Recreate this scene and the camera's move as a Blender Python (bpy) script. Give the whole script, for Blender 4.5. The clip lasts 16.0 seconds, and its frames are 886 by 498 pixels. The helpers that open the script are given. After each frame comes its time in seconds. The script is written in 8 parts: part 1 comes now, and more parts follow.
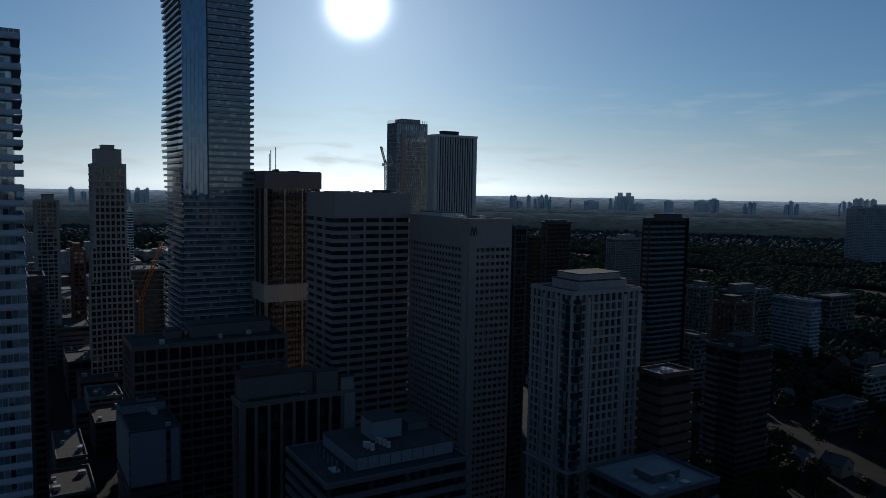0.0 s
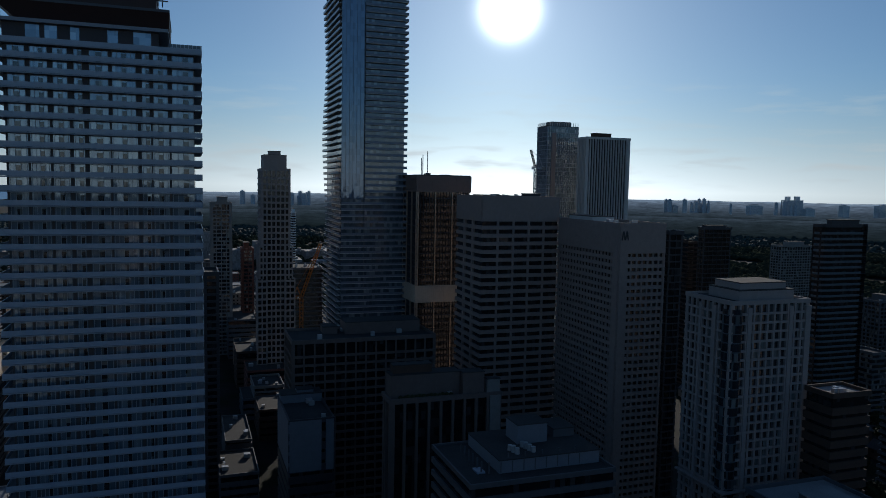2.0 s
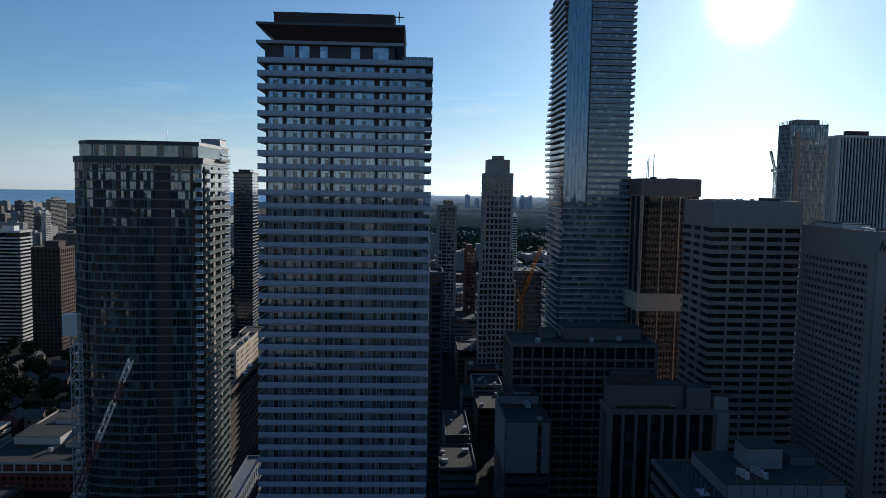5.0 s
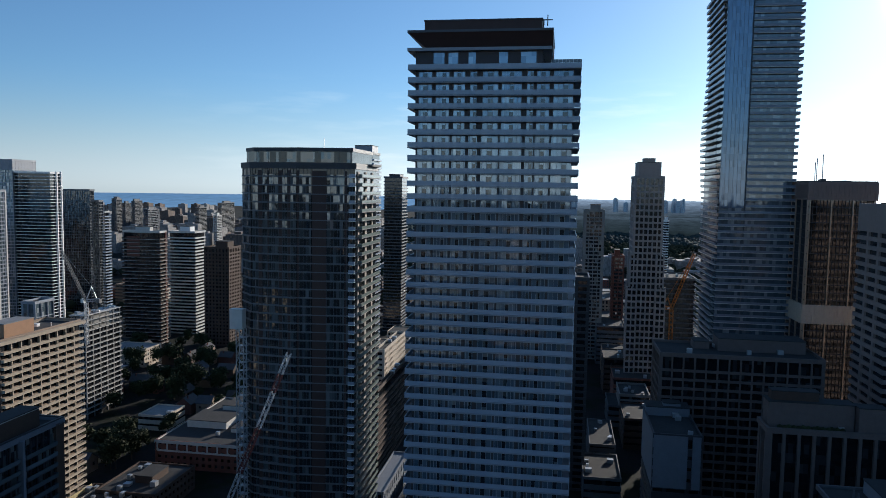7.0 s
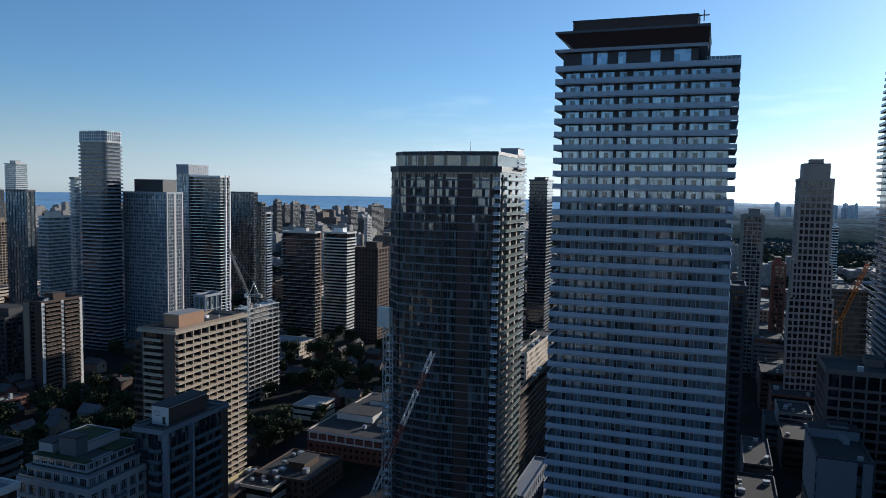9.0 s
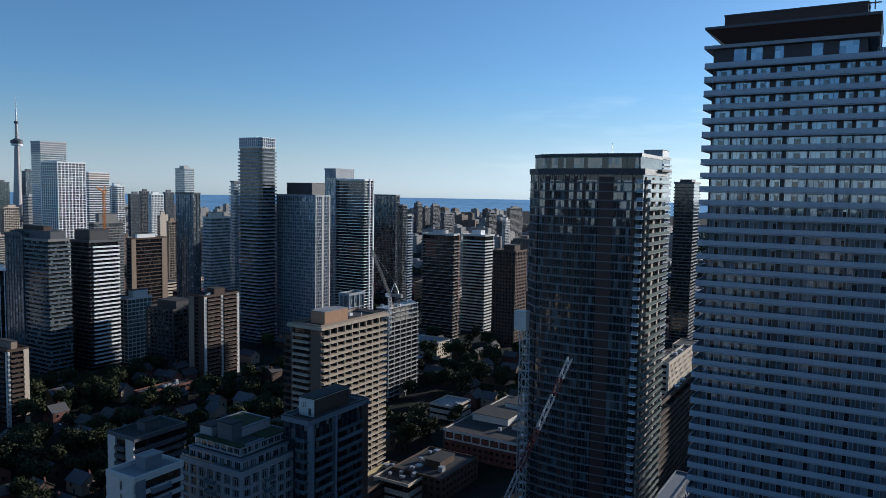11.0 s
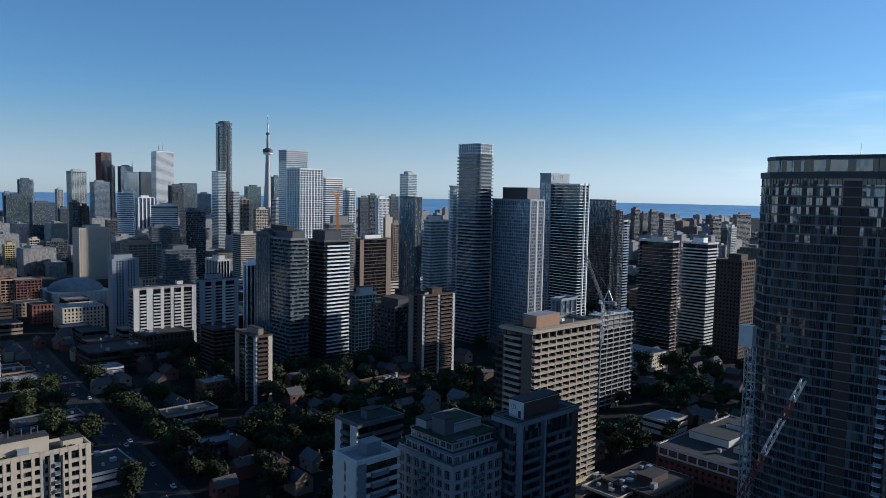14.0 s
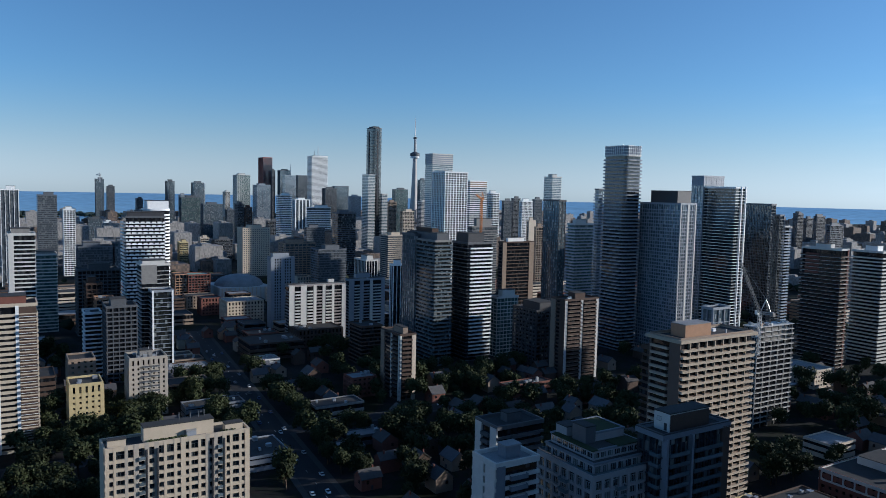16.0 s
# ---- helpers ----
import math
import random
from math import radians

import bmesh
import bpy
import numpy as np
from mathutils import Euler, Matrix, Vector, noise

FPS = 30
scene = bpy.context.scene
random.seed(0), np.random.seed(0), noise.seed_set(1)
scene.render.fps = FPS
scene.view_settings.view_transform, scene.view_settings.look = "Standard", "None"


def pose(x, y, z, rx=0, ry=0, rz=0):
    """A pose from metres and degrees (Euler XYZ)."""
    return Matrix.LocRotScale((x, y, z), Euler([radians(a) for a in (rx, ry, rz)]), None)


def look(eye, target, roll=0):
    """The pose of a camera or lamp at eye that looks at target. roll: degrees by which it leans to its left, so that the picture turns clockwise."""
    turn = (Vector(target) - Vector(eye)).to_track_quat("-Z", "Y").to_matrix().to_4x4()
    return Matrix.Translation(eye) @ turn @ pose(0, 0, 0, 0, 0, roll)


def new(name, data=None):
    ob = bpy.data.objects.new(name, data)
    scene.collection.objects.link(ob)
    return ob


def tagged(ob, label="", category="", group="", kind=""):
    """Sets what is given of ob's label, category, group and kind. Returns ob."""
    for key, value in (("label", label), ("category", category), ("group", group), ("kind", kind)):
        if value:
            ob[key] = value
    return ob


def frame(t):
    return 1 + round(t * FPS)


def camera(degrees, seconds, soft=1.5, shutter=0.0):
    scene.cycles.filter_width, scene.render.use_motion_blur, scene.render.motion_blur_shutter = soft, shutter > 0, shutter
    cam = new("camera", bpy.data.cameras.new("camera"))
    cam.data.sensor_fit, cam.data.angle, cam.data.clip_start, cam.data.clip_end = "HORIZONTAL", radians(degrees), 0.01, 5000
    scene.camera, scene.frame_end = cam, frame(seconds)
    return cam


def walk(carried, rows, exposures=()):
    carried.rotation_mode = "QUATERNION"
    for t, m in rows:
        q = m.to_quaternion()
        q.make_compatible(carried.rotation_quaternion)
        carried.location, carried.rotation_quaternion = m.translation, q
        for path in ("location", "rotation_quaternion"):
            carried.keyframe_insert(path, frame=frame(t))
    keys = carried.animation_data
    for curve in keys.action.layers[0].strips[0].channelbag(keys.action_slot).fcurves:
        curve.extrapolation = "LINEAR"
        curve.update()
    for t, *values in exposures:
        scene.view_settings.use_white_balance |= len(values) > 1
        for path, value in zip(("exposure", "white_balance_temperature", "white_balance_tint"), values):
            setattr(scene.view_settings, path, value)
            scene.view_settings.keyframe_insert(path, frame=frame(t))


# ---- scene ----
cam = camera(62.02, 16.0, soft=0.8)
walk(cam, [
    (0.0, pose(0, 0, 135, 85.22, -1.03, 1.38)),
    (0.5, pose(0, 0, 135, 85.23, -1.01, 4.25)),
    (1.0, pose(0, 0, 135, 85.23, -1.04, 7.14)),
    (1.5, pose(0, 0, 135, 85.23, -1.07, 10.04)),
    (2.0, pose(0, 0, 135, 85.27, -1.04, 12.90)),
    (2.5, pose(0, 0, 135, 85.27, -1.04, 15.76)),
    (3.0, pose(0, 0, 135, 85.28, -1.03, 18.61)),
    (3.5, pose(0, 0, 135, 85.28, -1.05, 21.48)),
    (4.0, pose(0, 0, 135, 85.28, -1.06, 24.32)),
    (6.5, pose(0, 0, 135, 85.34, -0.92, 38.41)),
    (7.0, pose(0, 0, 135, 85.38, -0.90, 41.24)),
    (7.5, pose(0, 0, 135, 85.41, -0.89, 44.10)),
    (8.0, pose(0, 0, 135, 85.41, -0.90, 46.94)),
    (8.5, pose(0, 0, 135, 85.42, -0.95, 49.71)),
    (9.0, pose(0, 0, 135, 85.43, -0.97, 52.44)),
    (11.5, pose(0, 0, 135, 85.49, -0.99, 65.89)),
    (12.0, pose(0, 0, 135, 85.51, -1.03, 68.67)),
    (12.5, pose(0, 0, 135, 85.52, -1.07, 71.46)),
    (13.0, pose(0, 0, 135, 85.52, -1.07, 74.23)),
    (13.5, pose(0, 0, 135, 85.53, -1.10, 76.97)),
    (14.0, pose(0, 0, 135, 85.53, -1.12, 79.71)),
    (14.5, pose(0, 0, 135, 85.52, -1.16, 82.45)),
    (15.0, pose(0, 0, 135, 85.53, -1.19, 85.26)),
    (15.5, pose(0, 0, 135, 85.54, -1.23, 88.02)),
    (16.0, pose(0, 0, 135, 85.53, -1.23, 90.82)),
], exposures=[(0, -1.1, 5750, 10), (3.5, -0.68, 5750, 10), (7, 0.07, 5750, 10), (9, 0.12, 5650, 10), (12, 0.06, 5450, 10), (16, 0.12, 5350, 10)])

# City grid: u runs west along the streets, v runs south; the camera hovers over u = v = 0.
GRID = 32.0
CA, SA = math.cos(radians(GRID)), math.sin(radians(GRID))


def ground_point(u, v):
    return (-SA * u - CA * v, CA * u - SA * v)


def spot(u, v, z=0.0, turn=0.0):
    """A pose on the city grid: local x runs west, local y south."""
    x, y = ground_point(u, v)
    return pose(x, y, z, 0, 0, 90 + GRID + turn)


# ---- sky, sun ----
SUN_AZ, SUN_EL = 8.1, 13.3


def make_world():
    world = bpy.data.worlds.new("evening_sky")
    scene.world = world
    world.use_nodes = True
    nt = world.node_tree
    nt.nodes.clear()
    out = nt.nodes.new("ShaderNodeOutputWorld")
    bg = nt.nodes.new("ShaderNodeBackground")
    sky = nt.nodes.new("ShaderNodeTexSky")
    sky.sky_type = 'NISHITA'
    sky.sun_disc = False
    sky.sun_elevation = radians(SUN_EL)
    sky.sun_rotation = radians(-SUN_AZ)
    sky.altitude = 200
    sky.air_density = 0.7
    sky.dust_density = 0.15
    sky.ozone_density = 2.4
    bg.inputs["Strength"].default_value = 0.1
    # the sun's own disc and the bright haze round it
    tc = nt.nodes.new("ShaderNodeTexCoord")
    a, e = radians(SUN_AZ), radians(SUN_EL)
    dot = nt.nodes.new("ShaderNodeVectorMath")
    dot.operation = 'DOT_PRODUCT'
    dot.inputs[1].default_value = (-math.sin(a) * math.cos(e), math.cos(a) * math.cos(e), math.sin(e))
    nrm = nt.nodes.new("ShaderNodeVectorMath")
    nrm.operation = 'NORMALIZE'
    nt.links.new(tc.outputs["Generated"], nrm.inputs[0])
    nt.links.new(nrm.outputs[0], dot.inputs[0])
    ang = nt.nodes.new("ShaderNodeMath")
    ang.operation = 'ARCCOSINE'
    nt.links.new(dot.outputs["Value"], ang.inputs[0])
    last = bg.outputs[0]
    for width, power, strength, color in ((0.03, 2.4, 7.0, (1.0, 0.98, 0.95, 1)), (0.14, 1.0, 0.4, (0.95, 0.98, 1.0, 1)), (0.42, 1.0, 0.11, (0.85, 0.95, 1.0, 1))):
        div = nt.nodes.new("ShaderNodeMath")
        div.operation = 'DIVIDE'
        div.inputs[1].default_value = width
        nt.links.new(ang.outputs[0], div.inputs[0])
        pw = nt.nodes.new("ShaderNodeMath")
        pw.operation = 'POWER'
        pw.inputs[1].default_value = power
        nt.links.new(div.outputs[0], pw.inputs[0])
        neg = nt.nodes.new("ShaderNodeMath")
        neg.operation = 'MULTIPLY'
        neg.inputs[1].default_value = -1.0
        nt.links.new(pw.outputs[0], neg.inputs[0])
        ex = nt.nodes.new("ShaderNodeMath")
        ex.operation = 'EXPONENT'
        nt.links.new(neg.outputs[0], ex.inputs[0])
        mul = nt.nodes.new("ShaderNodeMath")
        mul.operation = 'MULTIPLY'
        mul.inputs[1].default_value = strength
        nt.links.new(ex.outputs[0], mul.inputs[0])
        glow = nt.nodes.new("ShaderNodeBackground")
        glow.inputs["Color"].default_value = color
        nt.links.new(mul.outputs[0], glow.inputs["Strength"])
        add = nt.nodes.new("ShaderNodeAddShader")
        nt.links.new(last, add.inputs[0])
        nt.links.new(glow.outputs[0], add.inputs[1])
        last = add.outputs[0]
    # thin broken cloud low over the western horizon
    mp = nt.nodes.new("ShaderNodeMapping")
    mp.inputs["Scale"].default_value = (9, 9, 60)
    nt.links.new(nrm.outputs[0], mp.inputs[0])
    nz = nt.nodes.new("ShaderNodeTexNoise")
    nz.inputs["Scale"].default_value = 1.3
    nz.inputs["Detail"].default_value = 7.0
    nt.links.new(mp.outputs[0], nz.inputs["Vector"])
    sep = nt.nodes.new("ShaderNodeSeparateXYZ")
    nt.links.new(nrm.outputs[0], sep.inputs[0])
    low = nt.nodes.new("ShaderNodeValToRGB")
    els = low.color_ramp.elements
    els[0].position, els[0].color = 0.0, (0, 0, 0, 1)
    els[1].position, els[1].color = 0.15, (0, 0, 0, 1)
    for pos, val in ((0.012, 0.75), (0.045, 1.0), (0.07, 0.35), (0.11, 0.5)):
        e2 = els.new(pos)
        e2.color = (val, val, val, 1)
    nt.links.new(sep.outputs["Z"], low.inputs["Fac"])
    cov = nt.nodes.new("ShaderNodeMapRange")
    cov.inputs["From Min"].default_value = 0.5
    cov.inputs["From Max"].default_value = 0.72
    nt.links.new(nz.outputs["Fac"], cov.inputs["Value"])
    west = nt.nodes.new("ShaderNodeMapRange")
    west.inputs["From Min"].default_value = 0.45
    west.inputs["From Max"].default_value = 0.95
    nt.links.new(sep.outputs["Y"], west.inputs["Value"])
    m1 = nt.nodes.new("ShaderNodeMath")
    m1.operation = 'MULTIPLY'
    nt.links.new(low.outputs[0], m1.inputs[0])
    nt.links.new(cov.outputs[0], m1.inputs[1])
    m2 = nt.nodes.new("ShaderNodeMath")
    m2.operation = 'MULTIPLY'
    nt.links.new(m1.outputs[0], m2.inputs[0])
    nt.links.new(west.outputs[0], m2.inputs[1])
    m3 = nt.nodes.new("ShaderNodeMath")
    m3.operation = 'MULTIPLY'
    m3.inputs[1].default_value = 0.75
    nt.links.new(m2.outputs[0], m3.inputs[0])
    # pale haze low over the whole horizon takes the yellow out of the sky there
    bw = nt.nodes.new("ShaderNodeRGBToBW")
    nt.links.new(sky.outputs[0], bw.inputs[0])
    tint = nt.nodes.new("ShaderNodeVectorMath")
    tint.operation = 'SCALE'
    band = nt.nodes.new("ShaderNodeValToRGB")
    els = band.color_ramp.elements
    els[0].position, els[0].color = 0.0, (0.82, 0.86, 0.88, 1)
    els[1].position, els[1].color = 0.12, (0.7, 0.86, 0.97, 1)
    e3 = els.new(0.055)
    e3.color = (0.77, 0.855, 0.92, 1)
    nt.links.new(sep.outputs["Z"], band.inputs["Fac"])
    full = nt.nodes.new("ShaderNodeVectorMath")
    full.operation = 'SCALE'
    full.inputs["Scale"].default_value = 1.16
    nt.links.new(band.outputs[0], full.inputs[0])
    nt.links.new(full.outputs[0], tint.inputs[0])
    nt.links.new(bw.outputs[0], tint.inputs["Scale"])
    hz = nt.nodes.new("ShaderNodeMapRange")
    hz.interpolation_type = 'SMOOTHSTEP'
    hz.inputs["From Min"].default_value = 0.0
    hz.inputs["From Max"].default_value = 0.15
    hz.inputs["To Min"].default_value = 0.85
    hz.inputs["To Max"].default_value = 0.0
    nt.links.new(sep.outputs["Z"], hz.inputs["Value"])
    hazy = nt.nodes.new("ShaderNodeMix")
    hazy.data_type = 'RGBA'
    nt.links.new(hz.outputs[0], hazy.inputs["Factor"])
    nt.links.new(sky.outputs[0], hazy.inputs["A"])
    nt.links.new(tint.outputs[0], hazy.inputs["B"])
    cl = nt.nodes.new("ShaderNodeMix")
    cl.data_type = 'RGBA'
    cl.inputs["B"].default_value = (9.5, 9.3, 9.0, 1)
    nt.links.new(m3.outputs[0], cl.inputs["Factor"])
    nt.links.new(hazy.outputs["Result"], cl.inputs["A"])
    clean = nt.nodes.new("ShaderNodeVectorMath")
    clean.operation = 'MULTIPLY'
    deep = nt.nodes.new("ShaderNodeValToRGB")
    els = deep.color_ramp.elements
    els[0].position, els[0].color = 0.03, (0.8, 0.833, 0.8, 1)
    els[1].position, els[1].color = 0.32, (0.83, 0.95, 0.94, 1)
    e4 = els.new(0.14)
    e4.color = (0.77, 0.865, 0.83, 1)
    nt.links.new(sep.outputs["Z"], deep.inputs["Fac"])
    rich = nt.nodes.new("ShaderNodeVectorMath")
    rich.operation = 'SCALE'
    rich.inputs["Scale"].default_value = 1.26
    nt.links.new(deep.outputs[0], rich.inputs[0])
    nt.links.new(rich.outputs[0], clean.inputs[1])
    nt.links.new(cl.outputs["Result"], clean.inputs[0])
    nt.links.new(clean.outputs[0], bg.inputs[0])
    nt.links.new(last, out.inputs[0])


make_world()
sun = new("sun", bpy.data.lights.new("sun", 'SUN'))
sun.data.energy = 5.0
sun.data.angle = radians(0.6)
sun.data.color = (1.0, 0.87, 0.7)
a, e = radians(SUN_AZ), radians(SUN_EL)
sun.matrix_world = look((-math.sin(a) * math.cos(e) * 900, math.cos(a) * math.cos(e) * 900, math.sin(e) * 900), (0, 0, 0))


# ---- materials ----
def node(nt, kind, **inputs):
    n = nt.nodes.new(kind)
    for k, val in inputs.items():
        n.inputs[k.replace("_", " ")].default_value = val
    return n


def surface(name, color, rough=0.8, metal=0.0, vary=0.25, scale=0.5, fine=6.0, bump=0.3, spec=0.3, per_object=0.0, per_island=0.0):
    """A painted, cast or woven surface: broad stains, fine grain and a little relief."""
    m = bpy.data.materials.new(name)
    m.use_nodes = True
    nt = m.node_tree
    b = nt.nodes["Principled BSDF"]
    b.inputs["Roughness"].default_value = rough
    b.inputs["Metallic"].default_value = metal
    b.inputs["Specular IOR Level"].default_value = spec
    tc = nt.nodes.new("ShaderNodeTexCoord")
    n1 = node(nt, "ShaderNodeTexNoise", Scale=scale, Detail=5.0, Roughness=0.6)
    n2 = node(nt, "ShaderNodeTexNoise", Scale=fine, Detail=3.0)
    nt.links.new(tc.outputs["Object"], n1.inputs["Vector"])
    nt.links.new(tc.outputs["Object"], n2.inputs["Vector"])
    add = nt.nodes.new("ShaderNodeMath")
    add.operation = 'ADD'
    nt.links.new(n1.outputs["Fac"], add.inputs[0])
    nt.links.new(n2.outputs["Fac"], add.inputs[1])
    rng = node(nt, "ShaderNodeMapRange")
    rng.inputs["From Min"].default_value = 0.6
    rng.inputs["From Max"].default_value = 1.4
    rng.inputs["To Min"].default_value = 1.0 - vary
    rng.inputs["To Max"].default_value = 1.0 + vary
    nt.links.new(add.outputs[0], rng.inputs["Value"])
    last = rng.outputs[0]
    for amount, source, socket in ((per_object, "ShaderNodeObjectInfo", "Random"), (per_island, "ShaderNodeNewGeometry", "Random Per Island")):
        if amount:
            oi = nt.nodes.new(source)
            r2 = node(nt, "ShaderNodeMapRange")
            r2.inputs["To Min"].default_value = 1.0 - amount
            r2.inputs["To Max"].default_value = 1.0 + amount
            nt.links.new(oi.outputs[socket], r2.inputs["Value"])
            mul = nt.nodes.new("ShaderNodeMath")
            mul.operation = 'MULTIPLY'
            nt.links.new(last, mul.inputs[0])
            nt.links.new(r2.outputs[0], mul.inputs[1])
            last = mul.outputs[0]
    mix = nt.nodes.new("ShaderNodeVectorMath")
    mix.operation = 'SCALE'
    mix.inputs[0].default_value = color
    nt.links.new(last, mix.inputs["Scale"])
    nt.links.new(mix.outputs[0], b.inputs["Base Color"])
    if bump:
        bp = node(nt, "ShaderNodeBump", Strength=bump, Distance=0.05)
        nt.links.new(n2.outputs["Fac"], bp.inputs["Height"])
        nt.links.new(bp.outputs[0], b.inputs["Normal"])
    return m


def glazing(name, tint, blind, floor=3.0, bay=1.5, share=0.3, rough=0.06, ior=1.9, metal=0.0, lean=0.008):
    """Window glass that differs from pane to pane: dark rooms, drawn blinds, slightly warped sheets."""
    m = bpy.data.materials.new(name)
    m.use_nodes = True
    nt = m.node_tree
    b = nt.nodes["Principled BSDF"]
    b.inputs["Roughness"].default_value = rough
    b.inputs["IOR"].default_value = ior
    b.inputs["Metallic"].default_value = metal
    tc = nt.nodes.new("ShaderNodeTexCoord")
    oi = nt.nodes.new("ShaderNodeObjectInfo")
    snap = nt.nodes.new("ShaderNodeVectorMath")
    snap.operation = 'SNAP'
    snap.inputs[1].default_value = (bay, bay, floor)
    off = nt.nodes.new("ShaderNodeVectorMath")
    off.operation = 'ADD'
    off.inputs[1].default_value = (0.013, 0.017, 0.01)
    nt.links.new(tc.outputs["Object"], off.inputs[0])
    nt.links.new(off.outputs[0], snap.inputs[0])
    wn = nt.nodes.new("ShaderNodeTexWhiteNoise")
    wn.noise_dimensions = '4D'
    nt.links.new(snap.outputs[0], wn.inputs["Vector"])
    nt.links.new(oi.outputs["Random"], wn.inputs["W"])
    ramp = nt.nodes.new("ShaderNodeValToRGB")
    ramp.color_ramp.elements[0].color = (*tint, 1)
    ramp.color_ramp.elements[0].position = 0.0
    ramp.color_ramp.elements[1].color = (*blind, 1)
    ramp.color_ramp.elements[1].position = 1.0
    el = ramp.color_ramp.elements.new(1.0 - share)
    el.color = (*[c * 1.5 for c in tint], 1)
    nt.links.new(wn.outputs["Value"], ramp.inputs["Fac"])
    nt.links.new(ramp.outputs[0], b.inputs["Base Color"])
    # each pane leans a little, so the reflections break from pane to pane
    sub = nt.nodes.new("ShaderNodeVectorMath")
    sub.operation = 'SUBTRACT'
    sub.inputs[1].default_value = (0.5, 0.5, 0.5)
    nt.links.new(wn.outputs["Color"], sub.inputs[0])
    sc = nt.nodes.new("ShaderNodeVectorMath")
    sc.operation = 'SCALE'
    sc.inputs["Scale"].default_value = lean
    nt.links.new(sub.outputs[0], sc.inputs[0])
    nz = node(nt, "ShaderNodeTexNoise", Scale=0.35, Detail=1.0)
    nt.links.new(tc.outputs["Object"], nz.inputs["Vector"])
    bp = node(nt, "ShaderNodeBump", Strength=0.12, Distance=0.12)
    nt.links.new(nz.outputs["Fac"], bp.inputs["Height"])
    ad = nt.nodes.new("ShaderNodeVectorMath")
    nt.links.new(bp.outputs[0], ad.inputs[0])
    nt.links.new(sc.outputs[0], ad.inputs[1])
    nt.links.new(ad.outputs[0], b.inputs["Normal"])
    return m


CONCRETE = surface("concrete", (0.23, 0.22, 0.205), 0.85, vary=0.2)
PALE = surface("pale_precast", (0.56, 0.54, 0.5), 0.8, vary=0.12)
WHITE = surface("white_panel", (0.8, 0.8, 0.78), 0.6, vary=0.08)
BEIGE = surface("beige_brick", (0.55, 0.46, 0.36), 0.85, vary=0.15)
TAN = surface("tan_brick", (0.28, 0.21, 0.155), 0.85, vary=0.15)
YELLOW = surface("yellow_brick", (0.52, 0.42, 0.22), 0.85, vary=0.15)
BROWN = surface("brown_brick", (0.085, 0.056, 0.042), 0.85, vary=0.2)
RED = surface("red_brick", (0.18, 0.075, 0.055), 0.85, vary=0.2)
REDSTONE = surface("red_granite", (0.32, 0.1, 0.08), 0.5, vary=0.1)
ORANGE = surface("orange_brick", (0.38, 0.22, 0.13), 0.85, vary=0.15)
DARK = surface("dark_metal_cladding", (0.045, 0.045, 0.05), 0.5, vary=0.2, spec=0.4)
GREY = surface("grey_cladding", (0.095, 0.1, 0.108), 0.6, vary=0.15)
BLUEGREY = surface("blue_grey_panel", (0.27, 0.29, 0.32), 0.5, vary=0.1)
ROOFING = surface("gravel_roof", (0.05, 0.049, 0.048), 0.95, vary=0.35, scale=0.15, fine=3.0)
PALEROOF = surface("pale_roof_membrane", (0.26, 0.26, 0.26), 0.9, vary=0.3, scale=0.12)
STEEL = surface("galvanised_steel", (0.45, 0.46, 0.47), 0.45, metal=0.6, vary=0.15)
ORANGE_PAINT = surface("orange_crane_paint", (0.42, 0.15, 0.035), 0.5, vary=0.1)
RED_PAINT = surface("red_crane_paint", (0.1, 0.02, 0.018), 0.5, vary=0.1)
GREEN_COPPER = surface("green_copper", (0.25, 0.42, 0.34), 0.7, vary=0.15)
GLASS = glazing("window_glass", (0.012, 0.016, 0.02), (0.3, 0.29, 0.26), 3.0, 1.5, 0.25)
GLASS_BLUE = glazing("blue_curtain_glass", (0.11, 0.145, 0.165), (0.5, 0.53, 0.54), 3.0, 1.5, 0.3, 0.08, 1.8, 0.4, 0.035)
GLASS_GREEN = glazing("green_curtain_glass", (0.08, 0.125, 0.12), (0.36, 0.41, 0.38), 3.0, 1.5, 0.3, 0.07, 1.7, 0.4, 0.035)
GLASS_DARK = glazing("dark_glass", (0.008, 0.009, 0.011), (0.05, 0.05, 0.05), 3.0, 1.5, 0.25, 0.08, 1.6)
GLASS_BROWN = glazing("bronze_glass", (0.016, 0.011, 0.009), (0.04, 0.03, 0.022), 3.6, 1.5, 0.3, 0.08, 1.7)
RAIL = surface("frosted_rail_glass", (0.29, 0.335, 0.4), 0.25, vary=0.08, spec=0.6, bump=0)
RAIL_CLEAR = surface("clear_rail_glass", (0.12, 0.15, 0.17), 0.1, vary=0.15, spec=0.8, bump=0, per_object=0.3)
ASPHALT = surface("asphalt", (0.026, 0.026, 0.028), 0.9, vary=0.3, scale=0.08, fine=2.0)
PAVING = surface("pavement_concrete", (0.05, 0.049, 0.047), 0.9, vary=0.2, scale=0.2)
PAINT = surface("road_paint", (0.6, 0.6, 0.58), 0.8, vary=0.2)
GRASS = surface("grass", (0.03, 0.043, 0.016), 0.95, vary=0.4, scale=0.3, fine=4.0)
# Paler copies for far towers: distance haze is put into the base colour.
FARCLAD = surface("haze_paled_cladding", (0.12, 0.13, 0.145), 0.6, vary=0.15)
GLASS_PALE = glazing("haze_paled_glass", (0.34, 0.38, 0.42), (0.5, 0.53, 0.55), 3.0, 2.0, 0.3, 0.3, 1.5)
